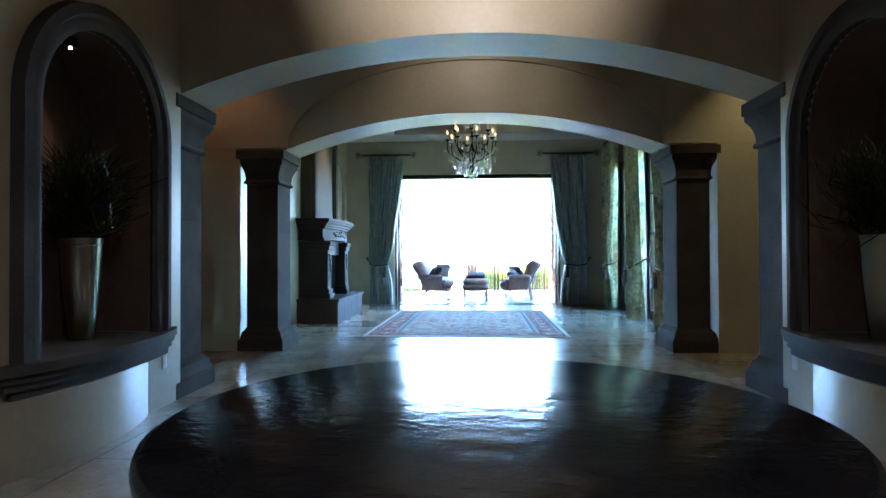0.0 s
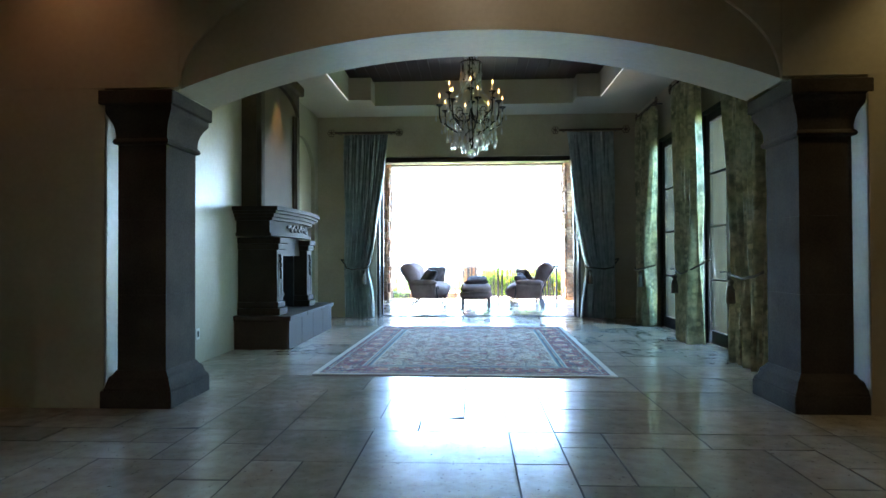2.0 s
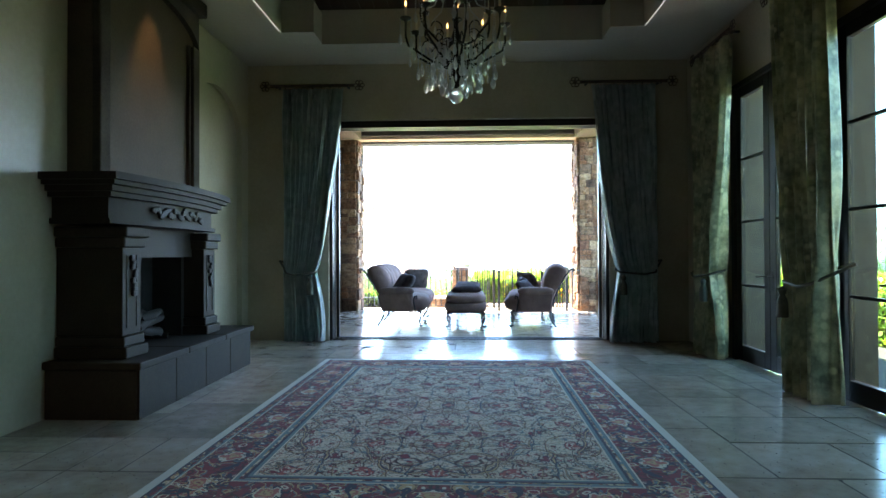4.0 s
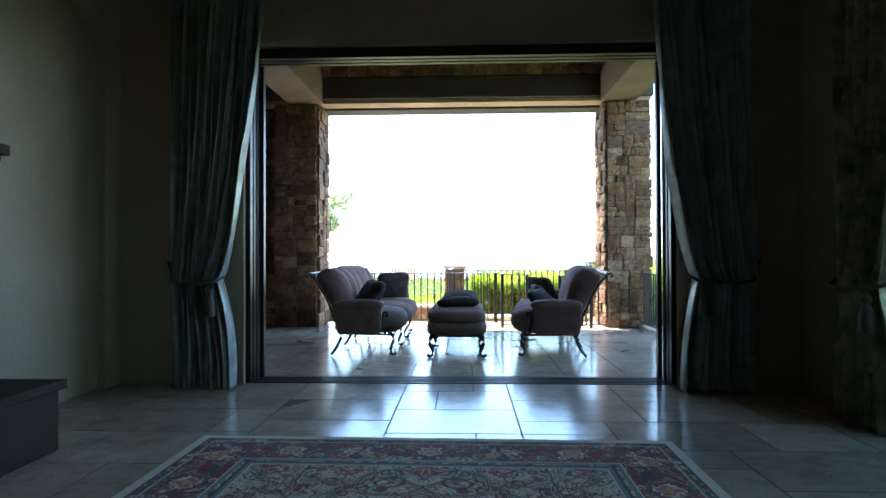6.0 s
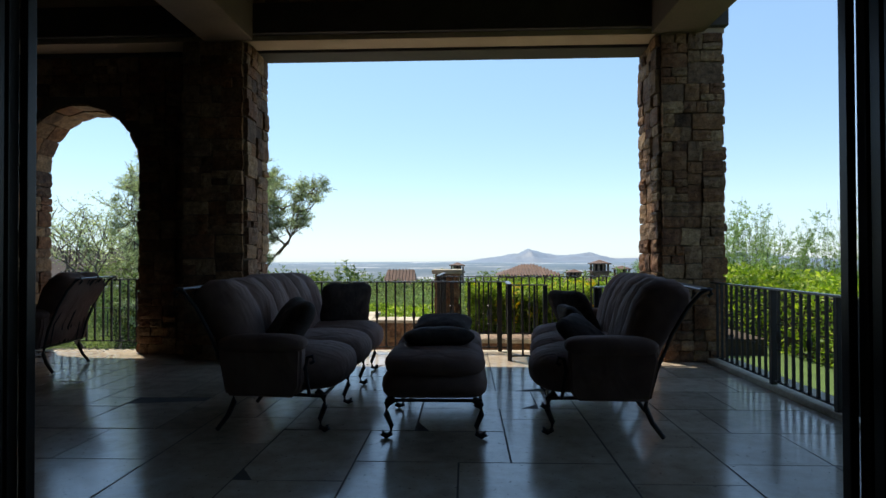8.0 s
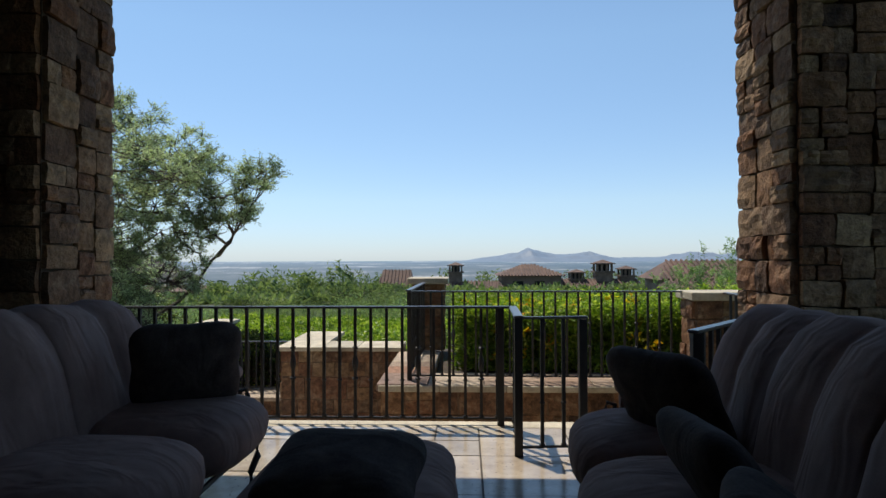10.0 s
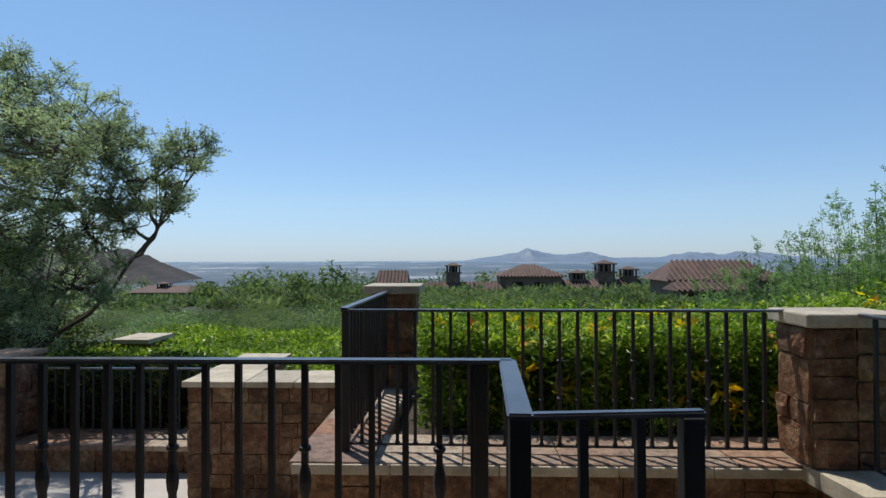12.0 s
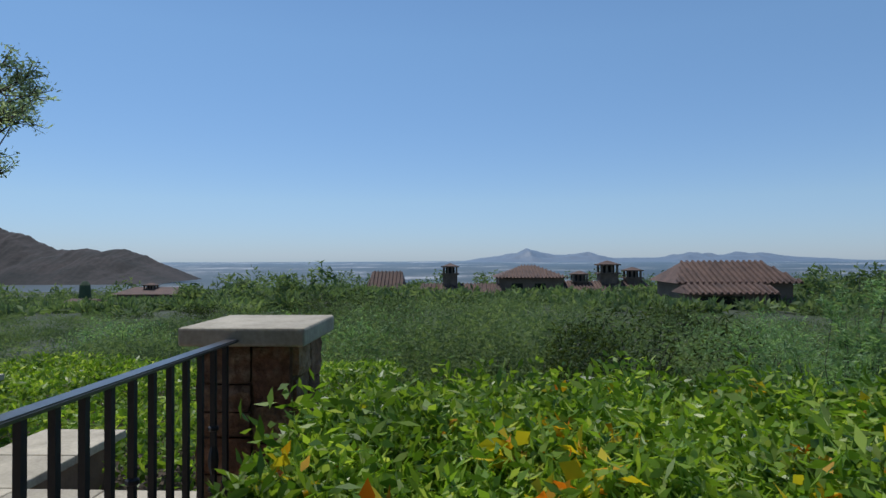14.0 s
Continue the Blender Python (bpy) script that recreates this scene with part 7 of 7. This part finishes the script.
smooth(part("crystal_ball", lathe(bmesh.new(), [(0.006, 0.0), (0.035, 0.012), (0.058, 0.04), (0.066, 0.07), (0.058, 0.10), (0.035, 0.128), (0.012, 0.14)], 16, (CX, CY, CZ)), CRYSTAL, ch, "faceted crystal ball"), 10)
part("chain", tube(bmesh.new(), [(CX, CY, CZ + 1.58), (CX, CY, TRAY + 0.01)], 0.012, 8), IRON, ch)
smooth(part("stem", lathe(bmesh.new(), [(0.01, 0.14), (0.05, 0.18), (0.07, 0.25), (0.03, 0.32), (0.02, 0.55), (0.045, 0.62), (0.02, 0.70), (0.018, 1.0), (0.05, 1.16), (0.02, 1.30), (0.05, 1.38), (0.014, 1.60)], 16, (CX, CY, CZ)), BRONZE, ch), 50)


def drop_mesh(scale):
    """A chain of beads that ends in a faceted almond drop."""
    bm = bmesh.new()
    for k in range(7):
        lathe(bm, [(0.001, -0.006), (0.007, 0.0), (0.001, 0.006)], 6, (0, 0, -0.016 * k - 0.008))
    lathe(bm, [(0.001, 0.0), (0.008, -0.014), (0.020, -0.055), (0.015, -0.078), (0.001, -0.092)], 6, (0, 0, -0.116))
    bmesh.ops.scale(bm, vec=(scale, scale * 0.8, scale), verts=bm.verts[:])
    me = bpy.data.meshes.new("crystal_drop")
    bm.to_mesh(me)
    bm.free()
    me.materials.append(CRYSTAL)
    return me


DROPS = [drop_mesh(s) for s in (0.9, 1.15, 1.4)]


def hang(parent, p, k):
    d = new("crystal_drop", DROPS[k % 3])
    d.parent = parent
    d.matrix_parent_inverse = parent.matrix_world.inverted()
    d.matrix_world = Matrix.Translation(p) @ Matrix.Rotation(k * 1.7, 4, "Z")


for tier, (count, reach, z_in, z_cup, turn) in enumerate(((8, 0.47, 0.42, 0.76, 0.2), (6, 0.36, 0.58, 0.92, 0.5))):
    for k in range(count):
        a = turn + 2 * math.pi * k / count
        ca, sa = math.cos(a), math.sin(a)
        def at(r, z):
            return (CX + ca * r, CY + sa * r, CZ + z)
        pts = [at(0.03, z_in), at(0.10, z_in - 0.05), at(0.20 * reach / 0.43, z_in - 0.04), at(0.32 * reach / 0.43, z_in + 0.04), at(reach * 0.95, z_in + 0.10), at(reach, z_in + 0.18), at(reach, z_cup - 0.02)]
        arm_ob = part("arm", tube(bmesh.new(), pts, 0.011, 7), BRONZE, ch)
        curl = [at(reach * 0.55 + 0.055 * math.cos(t), z_in + 0.10 + 0.055 * math.sin(t)) for t in (0.5 * q for q in range(10))]
        part("scroll", tube(bmesh.new(), curl, 0.006, 6), BRONZE, arm_ob)
        part("cup", lathe(bmesh.new(), [(0.012, -0.03), (0.02, -0.015), (0.05, 0.0), (0.055, 0.012), (0.015, 0.014)], 12, at(reach, z_cup)), BRONZE, arm_ob)
        part("candle", lathe(bmesh.new(), [(0.011, 0.014), (0.011, 0.115), (0.006, 0.12)], 10, at(reach, z_cup)), WAX, arm_ob)
        smooth(part("bulb", lathe(bmesh.new(), [(0.006, 0.12), (0.011, 0.135), (0.009, 0.155), (0.002, 0.18)], 10, at(reach, z_cup)), FLAME, arm_ob), 60)
        for q, (r, z) in enumerate(((reach + 0.05, 0.0), (reach - 0.05, 0.0), (reach * 0.75, z_in + 0.02 - z_cup), (reach * 0.55, z_in - 0.04 - z_cup))):
            hang(arm_ob, at(r, z_cup + z), k + q + tier)
        b = a + math.pi / count
        for q, (r, z) in enumerate(((reach * 0.95, z_in + 0.14), (reach * 0.78, z_in + 0.06), (reach * 0.58, z_in), (reach * 0.36, z_in - 0.04))):
            hang(arm_ob, (CX + math.cos(b) * r, CY + math.sin(b) * r, CZ + z), k + q)
crown = part("crown", tube(bmesh.new(), [(CX + 0.15 * math.cos(t), CY + 0.15 * math.sin(t), CZ + 1.40) for t in (2 * math.pi * q / 24 for q in range(24))], 0.010, 6, closed=True), BRONZE, ch)
low_ring = part("lower_ring", tube(bmesh.new(), [(CX + 0.13 * math.cos(t), CY + 0.13 * math.sin(t), CZ + 0.36) for t in (2 * math.pi * q / 24 for q in range(24))], 0.008, 6, closed=True), BRONZE, ch)
for k in range(16):
    a = 2 * math.pi * k / 16
    hang(crown, (CX + 0.15 * math.cos(a), CY + 0.15 * math.sin(a), CZ + 1.39), k)
    hang(crown, (CX + 0.09 * math.cos(a), CY + 0.09 * math.sin(a), CZ + 1.54), k + 1)
    hang(low_ring, (CX + 0.13 * math.cos(a), CY + 0.13 * math.sin(a), CZ + 0.355), k)
    hang(crown, (CX + 0.15 * math.cos(a + 0.2), CY + 0.15 * math.sin(a + 0.2), CZ + 1.27), k + 2)
    hang(low_ring, (CX + 0.24 * math.cos(a + 0.2), CY + 0.24 * math.sin(a + 0.2), CZ + 0.42), k + 1)
for k in range(8):
    a = 2 * math.pi * k / 8
    part("strand", tube(bmesh.new(), [(CX + 0.15 * math.cos(a), CY + 0.15 * math.sin(a), CZ + 1.39), (CX + 0.12 * math.cos(a), CY + 0.12 * math.sin(a), CZ + 1.12), (CX + 0.2 * math.cos(a), CY + 0.2 * math.sin(a), CZ + 0.92), (CX + 0.34 * math.cos(a), CY + 0.34 * math.sin(a), CZ + 0.86)], 0.006, 5), CRYSTAL, ch, "bead strand")


# ---- patio furniture ----
def cabriole(bm, x, y, top, sx, sy, back=False):
    """A wrought leg that curves out to a scroll foot."""
    if back:
        pts = [(x, y, top), (x - sx * 0.01, y, top * 0.72), (x + sx * 0.03, y + sy * 0.01, top * 0.38), (x + sx * 0.10, y + sy * 0.02, 0.012)]
        tube(bm, pts, 0.019, 8, taper=[1.2, 1, 0.9, 0.8])
        return bm
    pts = [(x - sx * 0.02, y, top), (x + sx * 0.03, y + sy * 0.01, top * 0.86), (x + sx * 0.035, y + sy * 0.012, top * 0.62), (x + sx * 0.0, y, top * 0.30), (x + sx * 0.005, y, top * 0.10), (x + sx * 0.035, y + sy * 0.01, 0.016), (x + sx * 0.06, y + sy * 0.015, 0.03), (x + sx * 0.055, y + sy * 0.013, 0.05)]
    tube(bm, pts, 0.020, 8, taper=[1.3, 1.2, 1.0, 0.85, 0.85, 1.0, 1.0, 0.7])
    return bm


def channel_back(bm, y0, y1, channels, rise, round_lo=False, round_hi=False):
    """A stuffed back cushion that leans back and rolls over at its top, drawn in along upright seams."""
    line = [(0.16, 0.43), (0.155, 0.55), (0.13, 0.68), (0.105, 0.79), (0.07, 0.89), (0.005, 0.985), (-0.085, 1.04), (-0.20, 1.04), (-0.29, 0.975), (-0.315, 0.88), (-0.235, 0.77), (-0.12, 0.6), (-0.05, 0.44), (0.0, 0.36), (0.09, 0.36)]
    n = 14 * channels
    rings = []
    for i in range(n + 1):
        u = i / n
        seam = abs(math.sin(math.pi * channels * (u + 0.03 * math.sin(7 * u + 9 * y0)))) ** 0.5
        end = 1.0
        if round_lo:
            end = min(end, math.sqrt(1 - max(0.0, 1 - u / 0.16) ** 2))
        if round_hi:
            end = min(end, math.sqrt(1 - max(0.0, 1 - (1 - u) / 0.16) ** 2))
        ring = []
        for q, (x, z) in enumerate(line):
            cx = 0.05 - 0.34 * max(0.0, z - 0.45) / 0.6
            k = 0.77 + 0.23 * seam if 0 < q < 10 else 0.97
            k *= 0.45 + 0.55 * end
            wob = 0.012 * noise.noise(Vector((x * 6, (y0 + u * (y1 - y0)) * 6, z * 6)))
            mx = cx + (x - cx) * k
            mz = z if z < 0.6 else 0.6 + (z - 0.6) * (0.91 + 0.09 * seam) * (0.84 + 0.16 * end) + rise * (z - 0.6)
            ring.append(bm.verts.new((mx + wob, y0 + u * (y1 - y0), mz + wob)))
        rings.append(ring)
    m = len(line)
    for a, b in zip(rings, rings[1:]):
        for q in range(m):
            bm.faces.new((a[q], a[(q + 1) % m], b[(q + 1) % m], b[q]))
    bm.faces.new(rings[0][::-1])
    bm.faces.new(rings[-1])
    bmesh.ops.recalc_face_normals(bm, faces=bm.faces[:])
    return bm


def iron_seat(name, m, length, n, label, category, group):
    """A wrought iron garden seat that faces local +x, its length along local y from 0, with n cushions."""
    ob = thing(name, m, label, category, group)
    for y in (0.0, length):
        s = -1 if y == 0 else 1
        local_part("leg", cabriole(bmesh.new(), 0.61, y, 0.28, 1, s), IRON, ob)
        local_part("leg", cabriole(bmesh.new(), 0.0, y, 0.28, -1, s, True), IRON, ob)
    for y in (length * 0.34, length * 0.67) if n > 1 else ():
        local_part("leg", cabriole(bmesh.new(), 0.62, y, 0.26, 1, 0.3), IRON, ob)
        local_part("leg", cabriole(bmesh.new(), 0.0, y, 0.28, -1, 0.3, True), IRON, ob)
    bm = bmesh.new()
    for p, q in (((-0.01, -0.03, 0.275), (0.64, -0.03, 0.25)), ((0.64, -0.03, 0.25), (0.64, length + 0.03, 0.25)), ((-0.01, length + 0.03, 0.275), (0.64, length + 0.03, 0.25)), ((-0.01, -0.03, 0.275), (-0.01, length + 0.03, 0.275)), ((0.2, 0, 0.26), (0.2, length, 0.26)), ((0.45, 0, 0.255), (0.45, length, 0.255))):
        tube(bm, [p, q], 0.013, 6)
    local_part("seat_frame", bm, IRON, ob)
    bm = bmesh.new()
    for y in (-0.03, length / 2, length + 0.03):
        tube(bm, [(-0.01, y, 0.27), (-0.06, y, 0.46), (-0.15, y, 0.68), (-0.25, y, 0.86), (-0.33, y, 0.955), (-0.385, y, 0.985), (-0.40, y, 0.955), (-0.375, y, 0.935)], 0.013, 7)
    for k in range(4 * n):
        y = length * (k + 0.5) / (4 * n)
        tube(bm, [(-0.01, y, 0.28), (-0.07, y + 0.03, 0.5), (-0.17, y - 0.03, 0.73), (-0.33, y, 0.955)], 0.006, 5)
    local_part("back_frame", bm, IRON, ob)
    local_part("top_rail", boxed(-0.40, -0.325, -0.045, length + 0.045, 0.972, 0.988, 0.006), RAIL, ob, "flat polished iron top rail")
    w = (length + 0.02) / n
    for k in range(n):
        y = -0.01 + w * (k + 0.5)
        smooth(local_part("seat_cushion", cushion(bmesh.new(), (0.36, y, 0.40), (0.84, w * 1.04, 0.32), e=0.62), SOFA, ob), 70)
        smooth(local_part("back_cushion", channel_back(bmesh.new(), y - w / 2, y + w / 2, 2, 0.03 * (k == 1), k == 0, k == n - 1), SOFA, ob, "channel tufted puffy back cushion"), 75)
    for y in (-0.05, length + 0.05):
        bm = bmesh.new()
        top = [(0.51 - 0.07 * (1 - math.cos(t)), 0.575 + 0.06 * math.sin(t)) for t in (0.0, 0.5, 1.0, 1.57)]
        prism(bm, [(-0.01, 0.262), (0.46, 0.25), (0.50, 0.32)] + top + [(-0.05, 0.63), (-0.06, 0.52)], y - 0.06, y + 0.06, "y")
        bmesh.ops.bevel(bm, geom=bm.edges[:], offset=0.02, segments=3, affect="EDGES")
        smooth(local_part("arm", bm, SOFA, ob), 50)
        smooth(local_part("arm_pad", cushion(bmesh.new(), (0.235, y, 0.61), (0.60, 0.185, 0.13), e=0.42), SOFA, ob), 70)
        local_part("arm_scroll", tube(bmesh.new(), [(0.55, y, 0.25), (0.535, y, 0.36), (0.52, y, 0.44), (0.535, y, 0.515), (0.57, y, 0.525), (0.58, y, 0.49), (0.555, y, 0.475)], 0.013, 7), IRON, ob)
    return ob


def pillow(m, size, label="charcoal patterned throw pillow on the garden sofa"):
    ob = thing("throw_pillow", m, label, "pillow", "throw pillows")
    smooth(local_part("cover", cushion(bmesh.new(), (0, 0, 0), size, e=0.55, pinch=0.16, nu=36), PILLOW, ob), 80)
    return ob


iron_seat("garden_sofa", pose(-1.57, 16.58, 0), 2.22, 3, "taupe upholstered wrought iron garden sofa with tufted back", "sofa", "garden sofas")
iron_seat("garden_sofa", pose(1.48, 18.48, 0, 0, 0, 172.9), 2.02, 3, "taupe upholstered wrought iron garden sofa with tufted back", "sofa", "garden sofas")
pillow(pose(-1.27, 16.86, 0.67, 6, -56, 24), (0.50, 0.54, 0.19))
pillow(pose(-1.17, 18.50, 0.72, 0, -72, -62), (0.46, 0.52, 0.18))
pillow(pose(0.90, 16.82, 0.615, 6, 40, -24), (0.42, 0.42, 0.16))
pillow(pose(0.93, 17.28, 0.64, 0, 54, 4), (0.40, 0.42, 0.16))
pillow(pose(1.04, 18.06, 0.67, 0, 60, 34), (0.48, 0.50, 0.18))

ott = thing("ottoman", pose(-0.17, 16.42, 0), "long taupe upholstered ottoman on wrought iron legs", "ottoman")
for x in (-0.28, 0.28):
    for y in (0.03, 0.80, 1.56):
        local_part("leg", cabriole(bmesh.new(), x, y, 0.26, math.copysign(1, x), 0.3 if y > 0.1 else -0.6), IRON, ott)
bm = bmesh.new()
pts = [(-0.31, 0.02, 0.25), (0.31, 0.02, 0.25), (0.31, 1.58, 0.25), (-0.31, 1.58, 0.25)]
for a, b in zip(pts, pts[1:] + pts[:1]):
    tube(bm, [a, b], 0.012, 6)
local_part("frame", bm, IRON, ott)
smooth(local_part("box_cushion", cushion(bmesh.new(), (0, 0.80, 0.335), (0.72, 1.67, 0.25), e=0.20), SOFA, ott), 70)
for k in range(2):
    smooth(local_part("seat_cushion", cushion(bmesh.new(), (0, 0.40 + 0.80 * k, 0.465), (0.70, 0.82, 0.20), e=0.45), SOFA, ott), 70)
pillow(pose(-0.16, 16.92, 0.605, -6, 0, 8), (0.52, 0.40, 0.15), "charcoal patterned pillow lying on the ottoman")
pillow(pose(-0.14, 17.30, 0.635, 14, 0, -6), (0.46, 0.40, 0.16), "charcoal patterned pillow lying on the ottoman")

iron_seat("garden_chair", pose(-4.36, 19.12, 0, 0, 0, 184), 0.62, 1, "dark wrought iron garden chair with puffy cushions near the arch", "chair", "")

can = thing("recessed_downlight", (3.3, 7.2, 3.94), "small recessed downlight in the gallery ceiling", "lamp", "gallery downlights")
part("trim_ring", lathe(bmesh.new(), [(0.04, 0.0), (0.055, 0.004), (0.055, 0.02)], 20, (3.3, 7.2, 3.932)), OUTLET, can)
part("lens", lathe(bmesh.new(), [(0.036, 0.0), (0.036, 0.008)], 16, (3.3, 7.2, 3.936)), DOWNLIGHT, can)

# unseen fixture, added to go with the foyer fill lamp
can = thing("recessed_downlight", (-0.2, 3.9, 3.94), "unseen recessed downlight added in the foyer ceiling", "lamp", "gallery downlights")
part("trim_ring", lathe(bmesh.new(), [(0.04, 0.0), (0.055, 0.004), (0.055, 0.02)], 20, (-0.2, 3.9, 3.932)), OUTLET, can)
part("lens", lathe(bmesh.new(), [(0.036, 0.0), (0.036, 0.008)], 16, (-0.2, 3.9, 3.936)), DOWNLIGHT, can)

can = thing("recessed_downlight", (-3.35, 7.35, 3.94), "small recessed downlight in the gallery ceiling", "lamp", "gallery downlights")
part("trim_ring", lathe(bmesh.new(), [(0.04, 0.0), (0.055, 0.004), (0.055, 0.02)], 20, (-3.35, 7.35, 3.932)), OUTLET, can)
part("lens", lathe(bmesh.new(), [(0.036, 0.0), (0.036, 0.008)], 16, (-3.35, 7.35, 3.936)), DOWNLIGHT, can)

# ---- floor tiles, laid one by one ----
CELL = 0.305


def tile_mesh(w, d):
    x, y = w * CELL / 2 - 0.0056, d * CELL / 2 - 0.0056
    bm = bmesh.new()
    top = [bm.verts.new((sx * x, sy * y, 0.0)) for sx, sy in ((-1, -1), (1, -1), (1, 1), (-1, 1))]
    low = [bm.verts.new((sx * x, sy * y, -0.012)) for sx, sy in ((-1, -1), (1, -1), (1, 1), (-1, 1))]
    bm.faces.new(top)
    for k in range(4):
        bm.faces.new((top[k], low[k], low[(k + 1) % 4], top[(k + 1) % 4]))
    bmesh.ops.recalc_face_normals(bm, faces=bm.faces[:])
    me = bpy.data.meshes.new("tile")
    bm.to_mesh(me)
    bm.free()
    me.materials.append(TILE)
    return me


TILES = {(w, d): tile_mesh(w, d) for w, d in ((3, 2), (2, 2), (2, 1), (1, 2), (1, 1), (3, 1), (2, 3))}


def lay(parent, x0, y0, nx, ny, seed, fixed=()):
    """Fills a grid of cells with a mixed pattern of large and small tiles."""
    rng = random.Random(seed)
    full = [[False] * ny for _ in range(nx)]
    def fits(i, j, w, d):
        return i + w <= nx and j + d <= ny and not any(full[i + a][j + b] for a in range(w) for b in range(d))
    def put(i, j, w, d):
        for a in range(w):
            for b in range(d):
                full[i + a][j + b] = True
        ob = new("tile", TILES[(w, d)])
        ob.parent = parent
        ob.location = (x0 + (i + w / 2) * CELL, y0 + (j + d / 2) * CELL, rng.uniform(-0.0006, 0.0004))
        ob.rotation_euler = (rng.gauss(0, 0.0024), rng.gauss(0, 0.0024), 0)
    for i, j, w, d in fixed:
        if fits(i, j, w, d):
            put(i, j, w, d)
    for j in range(ny):
        for i in range(nx):
            if full[i][j]:
                continue
            choice = rng.choices(((3, 2), (2, 2), (2, 3), (2, 1), (1, 2), (3, 1), (1, 1)), (5, 3.5, 2.0, 2, 1.6, 0.8, 0.8))[0]
            for w, d in (choice, (3, 2), (2, 2), (2, 1), (1, 2), (1, 1)):
                if fits(i, j, w, d):
                    put(i, j, w, d)
                    break


# great room and gallery first, then foyer and patio
X0 = -0.61 - 12 * CELL
lay(floor, X0, 13.51 - 20 * CELL, 25, 25, 3, ((12, 20, 3, 2), (13, 22, 2, 2), (15, 21, 3, 2), (15, 20, 2, 1), (17, 19, 3, 2)))
lay(floor, X0, 13.51 - 45 * CELL, 25, 25, 5)
lay(patio, -0.61 - 22 * CELL, OUT + 0.025, 34, 15, 7)
structure("trim_patio_nosing", boxed(-9, 3.02, OUT + 0.025 + 15 * CELL + 0.003, 20.12, -0.09, 0.002, 0.008), CAPSTONE, "pale stone nosing along the patio edge")
